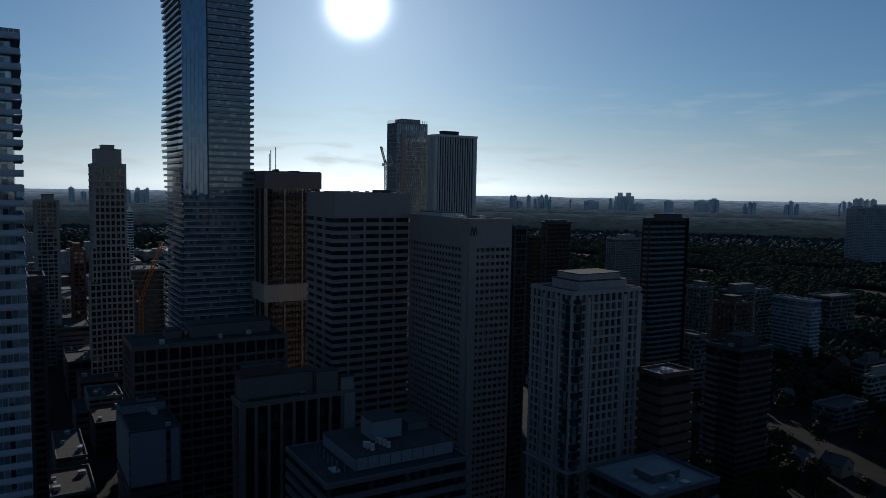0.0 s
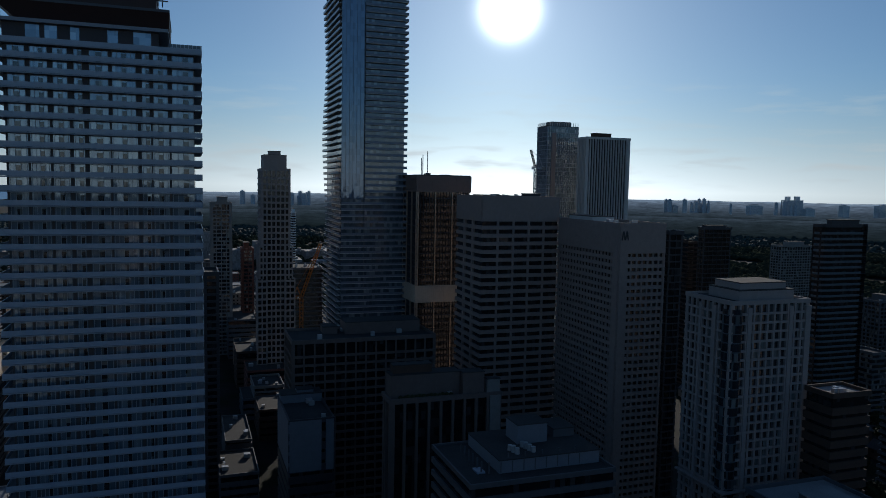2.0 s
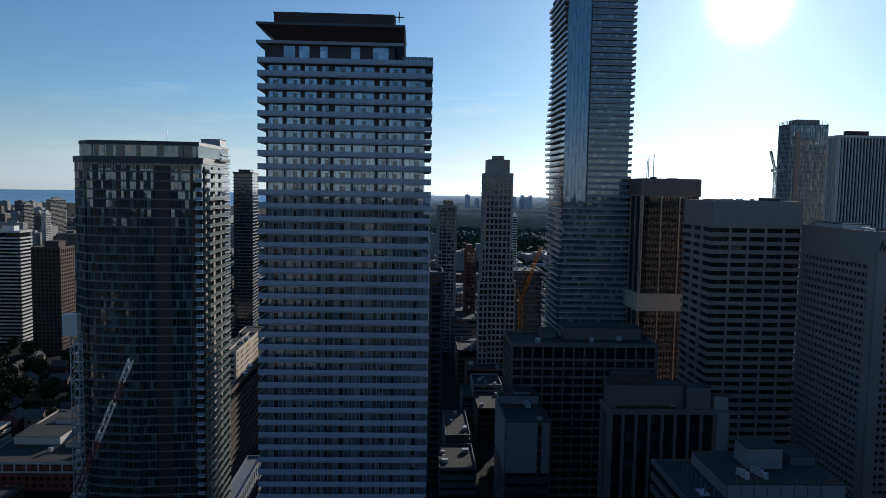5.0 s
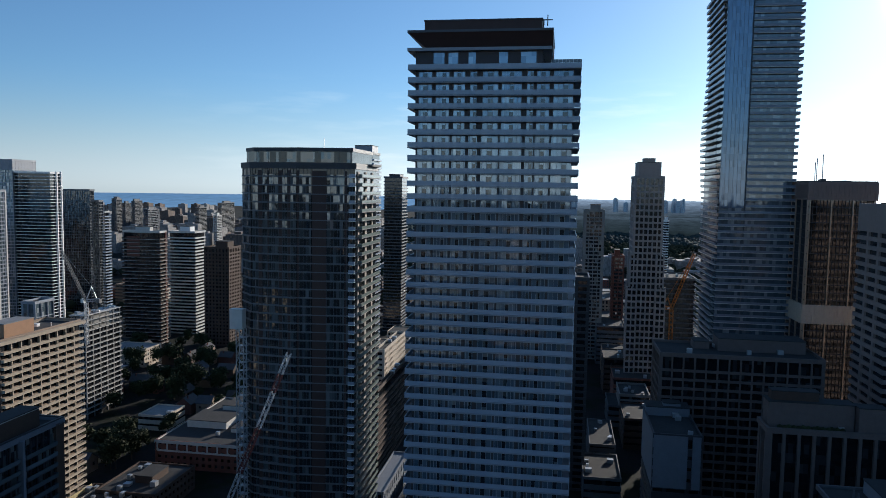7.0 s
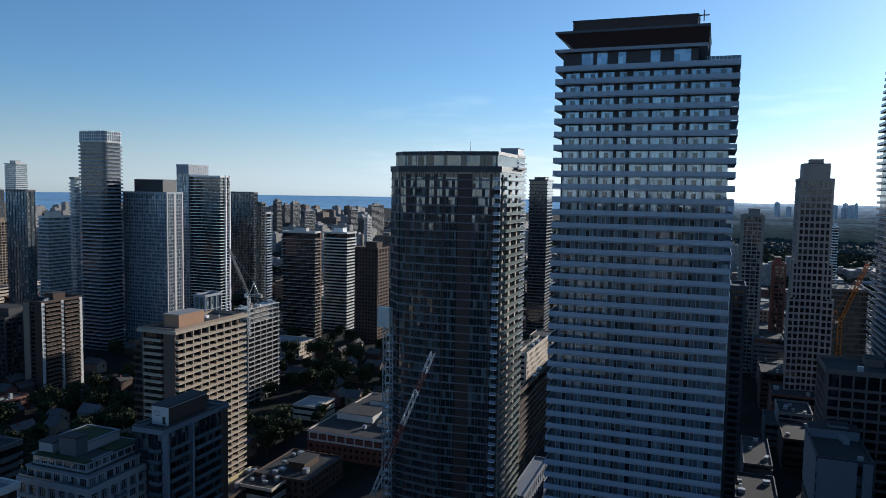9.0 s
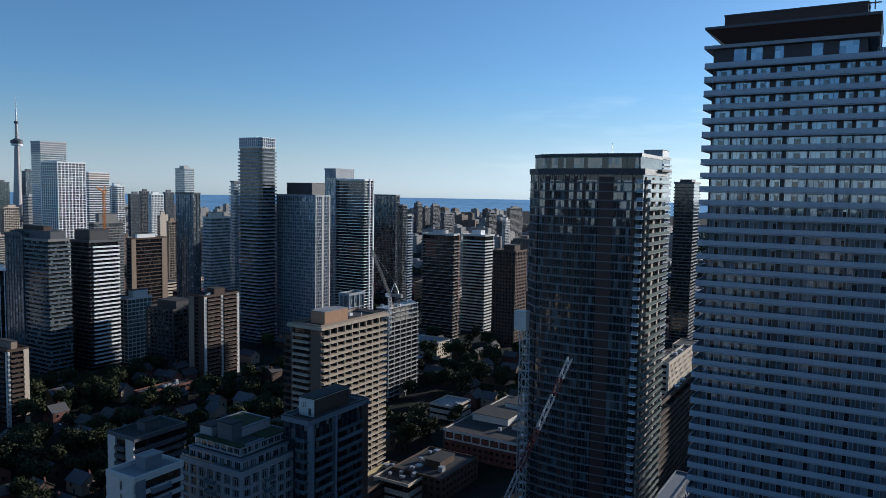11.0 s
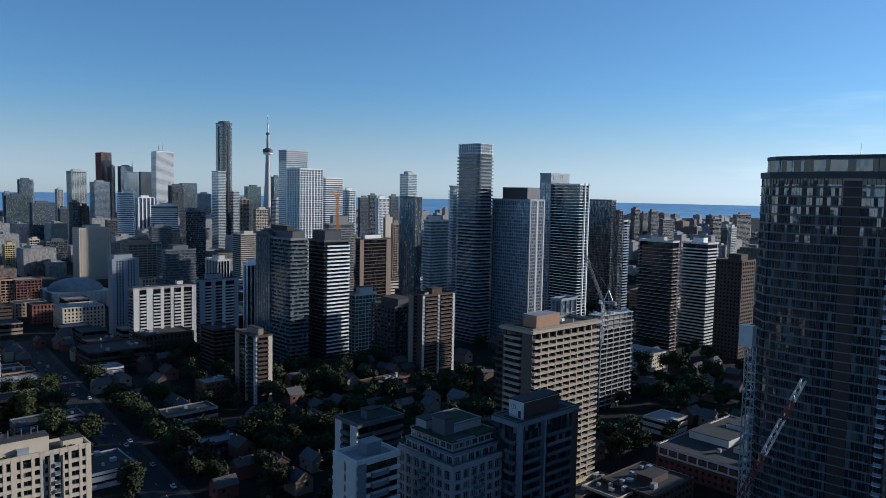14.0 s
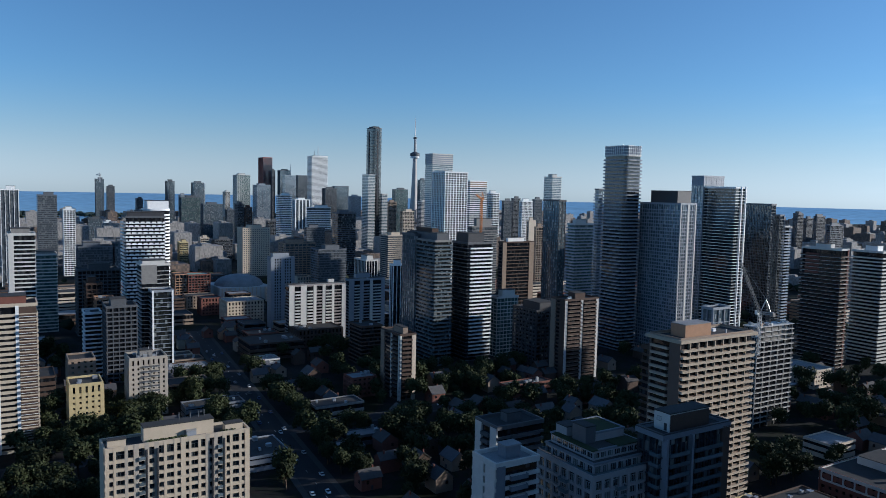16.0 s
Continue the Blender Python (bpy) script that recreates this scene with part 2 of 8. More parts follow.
GLASS_FAR = glazing("haze_paled_dark_glass", (0.05, 0.058, 0.066), (0.17, 0.18, 0.18), 3.0, 1.8, 0.3, 0.08, 1.7, 0.0, 0.03)
FOLIAGE = surface("foliage", (0.029, 0.036, 0.014), 0.85, vary=0.35, scale=0.35, fine=2.0, bump=0, per_object=0.3, per_island=0.35, spec=0.2)
PRECAST = surface("grey_tan_precast", (0.31, 0.27, 0.25), 0.85, vary=0.15)
BARK = surface("bark", (0.09, 0.065, 0.045), 0.95, vary=0.3)


# ---- mesh helpers ----
def part(name, mesh, material, parent, label="", loc=(0, 0, 0), turn=0.0):
    """Links a mesh (or a bmesh) as one object under a thing or a part."""
    if isinstance(mesh, bmesh.types.BMesh):
        me = bpy.data.meshes.new(name)
        mesh.to_mesh(me)
        mesh.free()
        mesh = me
    if not mesh.materials:
        mesh.materials.append(material)
    ob = new(name, mesh)
    ob.parent = parent
    ob.location = loc
    if turn:
        ob.rotation_euler.z = radians(turn)
    if label:
        ob["label"] = label
    return ob


def thing(name, m, label, category, group="", kind=""):
    ob = new(name)
    ob.matrix_world = m
    return tagged(ob, label, category, group, kind)


def add_box(bm, x0, x1, y0, y1, z0, z1):
    c = [bm.verts.new(p) for p in ((x0, y0, z0), (x1, y0, z0), (x1, y1, z0), (x0, y1, z0), (x0, y0, z1), (x1, y0, z1), (x1, y1, z1), (x0, y1, z1))]
    for f in ((3, 2, 1, 0), (4, 5, 6, 7), (0, 1, 5, 4), (1, 2, 6, 5), (2, 3, 7, 6), (3, 0, 4, 7)):
        bm.faces.new([c[i] for i in f])


MESHES = {}


def box_mesh(sx, sy, sz, material):
    """A box that stands on z = 0, centred in plan; alike boxes share one mesh."""
    key = ("box", round(sx, 3), round(sy, 3), round(sz, 3), material.name)
    if key not in MESHES:
        bm = bmesh.new()
        add_box(bm, -sx / 2, sx / 2, -sy / 2, sy / 2, 0, sz)
        me = bpy.data.meshes.new("box")
        bm.to_mesh(me)
        bm.free()
        me.materials.append(material)
        MESHES[key] = me
    return MESHES[key]


def outline(lu, lv, chamfer=0.0, corners="nesw"):
    """The plan outline of a tower, anticlockwise; chamfer cuts or rounds its corners."""
    a, b = lu / 2, lv / 2
    if not chamfer:
        return [(-a, -b), (a, -b), (a, b), (-a, b)]
    c = chamfer
    pts = []
    for sx, sy, a0 in ((-1, -1, 180), (1, -1, 270), (1, 1, 0), (-1, 1, 90)):
        cx, cy = sx * (a - c), sy * (b - c)
        for k in range(5):
            w = radians(a0 + 22.5 * k)
            pts.append((cx + c * math.cos(w), cy + c * math.sin(w)))
    return pts


def grown(pts, d):
    """The outline moved outwards by d."""
    n = len(pts)
    res = []
    for i in range(n):
        p0, p1, p2 = Vector(pts[i - 1]), Vector(pts[i]), Vector(pts[(i + 1) % n])
        e1, e2 = (p1 - p0).normalized(), (p2 - p1).normalized()
        n1, n2 = Vector((e1.y, -e1.x)), Vector((e2.y, -e2.x))
        k = (n1 + n2) / max(0.3, 1 + n1.dot(n2))
        res.append(tuple(p1 + k * d))
    return res


def add_prism(bm, pts, z0, z1):
    lo = [bm.verts.new((x, y, z0)) for x, y in pts]
    hi = [bm.verts.new((x, y, z1)) for x, y in pts]
    n = len(pts)
    for i in range(n):
        bm.faces.new((lo[i], lo[(i + 1) % n], hi[(i + 1) % n], hi[i]))
    bm.faces.new(hi)
    bm.faces.new(lo[::-1])


def add_ring(bm, outer, inner, z0, z1):
    n = len(outer)
    v = [[bm.verts.new((x, y, z)) for x, y in pts] for pts, z in ((outer, z0), (outer, z1), (inner, z1), (inner, z0))]
    for i in range(n):
        j = (i + 1) % n
        for k in range(4):
            q = (k + 1) % 4
            bm.faces.new((v[k][i], v[k][j], v[q][j], v[q][i]))


def ring_mesh(pts, out, inn, z0, z1, material):
    key = ("ring", tuple((round(x, 2), round(y, 2)) for x, y in pts), round(out, 3), round(inn, 3), round(z0, 3), round(z1, 3), material.name)
    if key not in MESHES:
        bm = bmesh.new()
        add_ring(bm, grown(pts, out), grown(pts, -inn), z0, z1)
        me = bpy.data.meshes.new("ring")
        bm.to_mesh(me)
        bm.free()
        me.materials.append(material)
        MESHES[key] = me
    return MESHES[key]


def along(pts, step):
    """Points at about even steps along the outline, with the side's outward direction, corners left out."""
    res = []
    n = len(pts)
    for i in range(n):
        p, q = Vector(pts[i]), Vector(pts[(i + 1) % n])
        d = q - p
        if d.length < step * 0.8:
            continue
        k = max(1, round(d.length / step))
        e = d.normalized()
        for j in range(k + 1):
            res.append((p + d * j / k, math.degrees(math.atan2(e.y, e.x)), j in (0, k)))
    return res


def prism_part(name, pts, z0, z1, material, parent, label=""):
    bm = bmesh.new()
    add_prism(bm, pts, z0, z1)
    return part(name, bm, material, parent, label)


FOOTPRINTS = []


def side_frame(side, lu, lv):
    """Origin, direction along and outward normal of one side; along runs from the east end (n, s) or the north end (e, w)."""
    a, b = lu / 2, lv / 2
    return {"n": ((-a, -b), (1, 0), (0, -1), lu), "s": ((-a, b), (1, 0), (0, 1), lu),
            "e": ((-a, -b), (0, 1), (-1, 0), lv), "w": ((a, -b), (0, 1), (1, 0), lv)}[side]


def side_box(bm, lu, lv, side, a0, a1, z0, z1, out, inn=0.3):
    """A box on one side, from a0 to a1 of its length, standing out by out and reaching in by inn."""
    (ox, oy), (dx, dy), (nx, ny), length = side_frame(side, lu, lv)
    xs = sorted((ox + dx * a0 * length + nx * out, ox + dx * a1 * length - nx * inn))
    ys = sorted((oy + dy * a0 * length + ny * out, oy + dy * a1 * length - ny * inn))
    add_box(bm, xs[0], xs[1], ys[0], ys[1], z0, z1)


def panel(root, lu, lv, side, a0, a1, z0, z1, mat, out=0.42, name="wall_strip", label=""):
    bm = bmesh.new()
    side_box(bm, lu, lv, side, a0, a1, z0, z1, out)
    return part(name, bm, mat, root, label)


def stack(root, lu, lv, side, a0, a1, zs, depth, slab, rail, high=1.05, joined=False):
    """A column of balconies, each a slab with a three-sided rail."""
    def one(bm, z, which):
        (ox, oy), (dx, dy), (nx, ny), length = side_frame(side, lu, lv)
        if which == 0:
            side_box(bm, lu, lv, side, a0, a1, z - 0.22, z, depth)
        else:
            e = 0.09 / length
            side_box(bm, lu, lv, side, a0, a1, z + 0.05, z + high, depth, -(depth - 0.08))
            for q in (a0, a1 - e):
                side_box(bm, lu, lv, side, q, q + e, z + 0.05, z + high, depth - 0.09, -0.1)
    for which, (nm, mat) in enumerate((("balcony_slab", slab), ("balcony_rail", rail))):
        bm = bmesh.new()
        if joined:
            for z in zs:
                one(bm, z, which)
            part(nm, bm, mat, root)["kind"] = "stuff"
        else:
            one(bm, 0, which)
            me = part(nm, bm, mat, root, "", (0, 0, zs[0])).data
            for z in zs[1:]:
                part(nm, me, mat, root, "", (0, 0, z))


def top_block(root, lu, lv, f, z0, z1, mat, name="rooftop_volume", roof=None):
    """A volume on the roof; f gives its plan from -0.5 to 0.5 of the building's."""
    bm = bmesh.new()
    add_box(bm, f[0] * lu, f[1] * lu, f[2] * lv, f[3] * lv, z0, z1)
    part(name, bm, mat, root)
    bm = bmesh.new()
    add_box(bm, f[0] * lu - 0.15, f[1] * lu + 0.15, f[2] * lv - 0.15, f[3] * lv + 0.15, z1, z1 + 0.3)
    part(name + "_cap", bm, roof or ROOFING, root)


def window_unit(w, h, panes, frame_mat, t=0.08, deep=0.12, door=None):
    """A window frame with its mullions, in the xz plane, facing -y; alike windows share one mesh."""
    key = ("window", round(w, 2), round(h, 2), panes, frame_mat.name, door.name if door else "")
    if key not in MESHES:
        bm = bmesh.new()
        xs = [-w / 2]
        for i in range(panes + 1):
            x = -w / 2 + (w - t) * i / panes
            xs += [x + t] if i == 0 else [x, x + t]
        zz = [0, t, h - t, h]
        grid = [[[bm.verts.new((x, y, z)) for z in zz] for x in xs] for y in (0, deep)]
        solid = lambda i, k: 0 <= i < len(xs) - 1 and 0 <= k < 3 and (k != 1 or i % 2 == 0)
        for i in range(len(xs) - 1):
            for k in range(3):
                if not solid(i, k):
                    continue
                f, r = grid
                bm.faces.new((f[i][k], f[i + 1][k], f[i + 1][k + 1], f[i][k + 1]))
                if not solid(i - 1, k):
                    bm.faces.new((f[i][k], f[i][k + 1], r[i][k + 1], r[i][k]))
                if not solid(i + 1, k):
                    bm.faces.new((f[i + 1][k], r[i + 1][k], r[i + 1][k + 1], f[i + 1][k + 1]))
                if not solid(i, k - 1):
                    bm.faces.new((f[i][k], r[i][k], r[i + 1][k], f[i + 1][k]))
                if not solid(i, k + 1):
                    bm.faces.new((f[i][k + 1], f[i + 1][k + 1], r[i + 1][k + 1], r[i][k + 1]))
        if door:
            k = 1 + 2 * (panes // 2)
            f = bm.faces.new([bm.verts.new((x, deep * 0.6, z)) for x, z in ((xs[k], t), (xs[k + 1], t), (xs[k + 1], h - 0.45), (xs[k], h - 0.45))])
            f.material_index = 1
        me = bpy.data.meshes.new("window")
        bm.to_mesh(me)
        bm.free()
        me.materials.append(frame_mat)
        if door:
            me.materials.append(door)
        MESHES[key] = me
    return MESHES[key]


def window_rows(root, lu, lv, side, cols, zs, sill, high, frame_mat, out=-0.2, most=200, door=None):
    """Windows in columns (centre in metres from the side's start, width, panes), floor by floor from the top; the rest joined."""
    (ox, oy), (dx, dy), (nx, ny), length = side_frame(side, lu, lv)
    turn = math.degrees(math.atan2(nx, -ny))
    rest = bmesh.new()
    n = 0
    for z in sorted(zs, reverse=True):
        for c, w, panes in cols:
            x, y = ox + dx * c + nx * out, oy + dy * c + ny * out
            me = window_unit(w, high, panes, frame_mat, door=door)
            if n < most:
                part("window", me, frame_mat, root, "", (x, y, z + sill), turn)
            else:
                k = len(rest.verts)
                rest.from_mesh(me)
                rest.verts.ensure_lookup_table()
                m = Matrix.Translation((x, y, z + sill)) @ Matrix.Rotation(radians(turn), 4, 'Z')
                for vert in rest.verts[k:]:
                    vert.co = m @ vert.co
            n += 1
    if len(rest.verts):
        ob = part("lower_glazing", rest, frame_mat, root)
        ob["kind"] = "stuff"
        if door:
            ob.data.materials.append(door)
    else:
        rest.free()


def face_windows(root, p, q, cols, zs, sill, high, frame_mat, out=-0.2, most=200):
    """Windows on the wall from p to q (anticlockwise outline): (centre in metres from p, width, panes); lower floors joined."""
    p, q = Vector(p), Vector(q)
    e = (q - p).normalized()
    nx, ny = e.y, -e.x
    turn = math.degrees(math.atan2(nx, -ny))
    rest = bmesh.new()
    n = 0
    for z in sorted(zs, reverse=True):
        for c, w, panes in cols:
            x, y = p.x + e.x * c + nx * out, p.y + e.y * c + ny * out
            me = window_unit(w, high, panes, frame_mat)
            if n < most:
                part("window", me, frame_mat, root, "", (x, y, z + sill), turn)
            else:
                k = len(rest.verts)
                rest.from_mesh(me)
                rest.verts.ensure_lookup_table()
                m = Matrix.Translation((x, y, z + sill)) @ Matrix.Rotation(radians(turn), 4, 'Z')
                for vert in rest.verts[k:]:
                    vert.co = m @ vert.co
            n += 1
    if len(rest.verts):
        part("lower_glazing", rest, frame_mat, root)["kind"] = "stuff"
    else:
        rest.free()


def face_strip(root, p, q, c0, c1, z0, z1, mat, out, name, label=""):
    """An upright panel on the wall from p to q."""
    p, q = Vector(p), Vector(q)
    e = (q - p).normalized()
    bm = bmesh.new()
    add_box(bm, 0, c1 - c0, -out, 0.3, z0, z1)
    return part(name, bm, mat, root, label, (p.x + e.x * c0, p.y + e.y * c0, 0), math.degrees(math.atan2(e.y, e.x)))


def tower(label, u, v, lu, lv, h, style="grid", wall=CONCRETE, glass=GLASS, floor=3.0, bay=3.6, band=1.0, pier=0.6, proud=0.35,
          roof=ROOFING, turn=0.0, chamfer=0.0, plant=(0.5, 0.5, 5.0), plant_wall=None, joined=False, base=0.0, rail=RAIL,
          depth=1.4, parapet=1.1, name="tower", group="", units=0, pts=None, panels=(), stacks=(), tops=(), edge=None):
    """A storeyed building: a glazed core behind real spandrels, piers, mullions or balconies, with parapet, roof and plant room."""
    rng = random.Random(int(u * 7 + v * 13 + h))
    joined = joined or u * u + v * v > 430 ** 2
    # Beyond 900 m dark walls and glass turn paler, haze held in the colour.
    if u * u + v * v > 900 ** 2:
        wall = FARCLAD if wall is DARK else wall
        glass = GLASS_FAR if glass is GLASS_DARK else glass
    root = thing(name, spot(u, v, 0, turn), label, "building", group)
    FOOTPRINTS.append((u, v, lu / 2 + 3, lv / 2 + 3))
    if style == "balcony":
        lu, lv = lu - 2 * depth, lv - 2 * depth
    pts = pts or outline(lu, lv, chamfer)
    core = grown(pts, -0.3)
    prism_part("glazing", core, 0, h - 0.4, glass, root)
    floors = max(1, int((h - base) / floor))
    zs = [base + i * floor for i in range(floors)]
    if base > 0:
        prism_part("podium_wall", grown(pts, 0.05), 0, base - 0.05, wall, root)
    prism_part("roof_deck", grown(pts, -0.05), h - 0.4, h, roof, root)
    part("parapet", ring_mesh(pts, proud * 0.9 + 0.02, 0.25, -0.6, parapet, wall), wall, root, "", (0, 0, h)) if parapet else None
    rows = []
    if style in ("grid", "bands"):
        rows = [("spandrel", ring_mesh(pts, proud * (0.85 if style == "grid" else 1.0), 0.32, 0, band, wall), wall, 0.0)]
    elif style == "curtain":
        rows = [("floor_edge", ring_mesh(pts, 0.14, 0.32, -0.18, max(0.18, band * 0.4), edge or wall), edge or wall, 0.0)]
    elif style == "balcony":
        rows = [("floor_slab", ring_mesh(pts, depth, 0.4, -0.22, 0.0, wall), wall, 0.0),
                ("balcony_rail", ring_mesh(pts, depth - 0.05, -(depth - 0.13), 0.06, 1.1, rail), rail, 0.0)]
    for pname, me, mat, dz in rows:
        if joined:
            bm = bmesh.new()
            for z in zs:
                ring = bmesh.new()
                ring.from_mesh(me)
                bmesh.ops.translate(ring, verts=ring.verts, vec=(0, 0, z))
                tmp = bpy.data.meshes.new("tmp")
                ring.to_mesh(tmp)
                ring.free()
                bm.from_mesh(tmp)
                bpy.data.meshes.remove(tmp)
            ob = part(pname, bm, mat, root)
            ob["kind"] = "stuff"
        else:
            for z in zs:
                part(pname, me, mat, root, "", (0, 0, z + dz))
    if style in ("grid", "curtain", "piers") and bay:
        w = {"grid": pier, "piers": pier, "curtain": 0.14, "balcony": 0.3}[style]
        dp = {"grid": proud + 0.3, "piers": proud + 0.3, "curtain": 0.42, "balcony": 0.5}[style]
        me = box_mesh(w, dp * 2, h - base - 0.1, wall)
        bm = bmesh.new() if joined else None
        seen = set()
        for p, ang, corner in along(grown(pts, -0.3), bay):
            key = (round(p.x, 1), round(p.y, 1))
            if key in seen:
                continue
            seen.add(key)
            if joined:
                s = w / 2
                add_box(bm, p.x - dp if abs(math.sin(radians(ang))) > 0.7 else p.x - s, p.x + dp if abs(math.sin(radians(ang))) > 0.7 else p.x + s,
                        p.y - dp if abs(math.cos(radians(ang))) > 0.7 else p.y - s, p.y + dp if abs(math.cos(radians(ang))) > 0.7 else p.y + s, base + 0.05, h - 0.3)
            else:
                part("mullion" if style in ("curtain", "balcony") else "pier", me, wall, root, "", (p.x, p.y, base + 0.05), ang)
        if joined:
            ob = part("mullion", bm, wall, root)
            ob["kind"] = "stuff"
    if plant:
        fu, fv, ph = plant
        pw = plant_wall or wall
        ob = part("plant_room", box_mesh(lu * fu, lv * fv, ph, pw), pw, root, "", (rng.uniform(-.1, .1) * lu, rng.uniform(-.1, .1) * lv, h - 0.02))
        part("plant_roof", box_mesh(lu * fu + 0.5, lv * fv + 0.5, 0.35, roof), roof, root, "", (ob.location.x, ob.location.y, h + ph - 0.02))
    for q in panels:
        side, a0, a1, f0, f1, mat = q[:6]
        panel(root, lu, lv, side, a0, a1, max(base, f0 * h), f1 * h, mat, (q[6] if len(q) > 6 else proud + 0.07))
    for side, a0, a1, dp, slab, rl in stacks:
        stack(root, lu, lv, side, a0, a1, [z for z in zs if z > 4], dp, slab, rl, joined=joined)
    for f, z0, z1, mat in tops:
        top_block(root, lu, lv, f, h + z0, h + z1, mat)
    for i in range(units):
        s = rng.uniform(1.2, 3.0)
        part("rooftop_unit", box_mesh(s, s * rng.uniform(.6, 1), rng.uniform(1.0, 2.2), STEEL), STEEL, root, "",
             (rng.uniform(-.42, .42) * lu, rng.uniform(-.42, .42) * lv, h - 0.01), rng.choice((0, 90)))
    return root




# ---- ground, lake ----
def rise(r):
    """Lifts ground and lake beyond 3 km to meet the horizon in the camera's view."""
    return 0.0 if r < 3000 else 84.0 * ((r - 3000) / 1900) ** 2


def polar(az, r):
    a = radians(az)
    return (-r * math.sin(a), r * math.cos(a))


def ground_material():
    """City ground: asphalt lots, grass and worn concrete in patches."""
    m = bpy.data.materials.new("city_ground")
    m.use_nodes = True
    nt = m.node_tree
    b = nt.nodes["Principled BSDF"]
    b.inputs["Roughness"].default_value = 0.95
    b.inputs["Specular IOR Level"].default_value = 0.15
    tc = nt.nodes.new("ShaderNodeTexCoord")
    n1 = node(nt, "ShaderNodeTexNoise", Scale=0.025, Detail=6.0, Roughness=0.65)
    n2 = node(nt, "ShaderNodeTexNoise", Scale=0.4, Detail=4.0)
    for n in (n1, n2):
        nt.links.new(tc.outputs["Object"], n.inputs["Vector"])
    ramp = nt.nodes.new("ShaderNodeValToRGB")
    els = ramp.color_ramp.elements
    els[0].position, els[0].color = 0.42, (0.014, 0.02, 0.008, 1)
    els[1].position, els[1].color = 0.6, (0.034, 0.033, 0.032, 1)
    e = els.new(0.5)
    e.color = (0.022, 0.023, 0.021, 1)
    nt.links.new(n1.outputs["Fac"], ramp.inputs["Fac"])
    mix = nt.nodes.new("ShaderNodeMix")
    mix.data_type, mix.blend_type = 'RGBA', 'MULTIPLY'
    mix.inputs["Factor"].default_value = 0.6
    nt.links.new(ramp.outputs[0], mix.inputs["A"])
    nt.links.new(n2.outputs["Color"], mix.inputs["B"])
    nt.links.new(mix.outputs["Result"], b.inputs["Base Color"])
    return m


def make_ground():
    bm = bmesh.new()
    rings = [60, 150, 300, 500, 800, 1200, 1700, 2300, 3000] + [3000 + 95 * k for k in range(1, 21)]
    n = 96
    centre = bm.verts.new((0, 0, 0))
    prev = None
    for r in rings:
        cur = [bm.verts.new((r * math.sin(2 * math.pi * i / n), r * math.cos(2 * math.pi * i / n), rise(r))) for i in range(n)]
        for i in range(n):
            j = (i + 1) % n
            if prev:
                bm.faces.new((prev[j], prev[i], cur[i], cur[j]))
            else:
                bm.faces.new((centre, cur[i], cur[j]))
        prev = cur
    me = bpy.data.meshes.new("ground")
    bmesh.ops.recalc_face_normals(bm, faces=bm.faces)
    for f in bm.faces:
        if f.normal.z < 0:
            f.normal_flip()
    bm.to_mesh(me)
    bm.free()
    me.materials.append(ground_material())
    tagged(new("ground", me), "dark city ground reaching the horizon", "ground", kind="structure")


def shore(az):
    """Distance of the lake's shore in a direction, set to fit the camera's view."""
    return 4050 - 1250 * min(1, max(0, (az - 72) / 36)) + 90 * math.sin(az * 0.9) + 40 * math.sin(az * 2.7)


def make_lake():
    bm = bmesh.new()
    rows = []
    for i in range(131):
        az = 38 + i
        r0 = shore(az)
        rows.append([bm.verts.new((*polar(az, r), rise(r) + 0.6)) for r in [r0 + (4897 - r0) * k / 14 for k in range(15)]])
    for a, b in zip(rows, rows[1:]):
        for k in range(14):
            bm.faces.new((a[k], a[k + 1], b[k + 1], b[k]))
    bmesh.ops.recalc_face_normals(bm, faces=bm.faces)
    for f in bm.faces:
        if f.normal.z < 0:
            f.normal_flip()
    water = surface("lake_water", (0.22, 0.36, 0.5), 0.25, vary=0.25, scale=0.004, fine=0.02, bump=0.3, spec=0.5)
    me = bpy.data.meshes.new("lake")
    bm.to_mesh(me)
    bm.free()
    me.materials.append(water)
    tagged(new("water", me), "calm blue lake reaching the horizon", "lake", kind="structure")


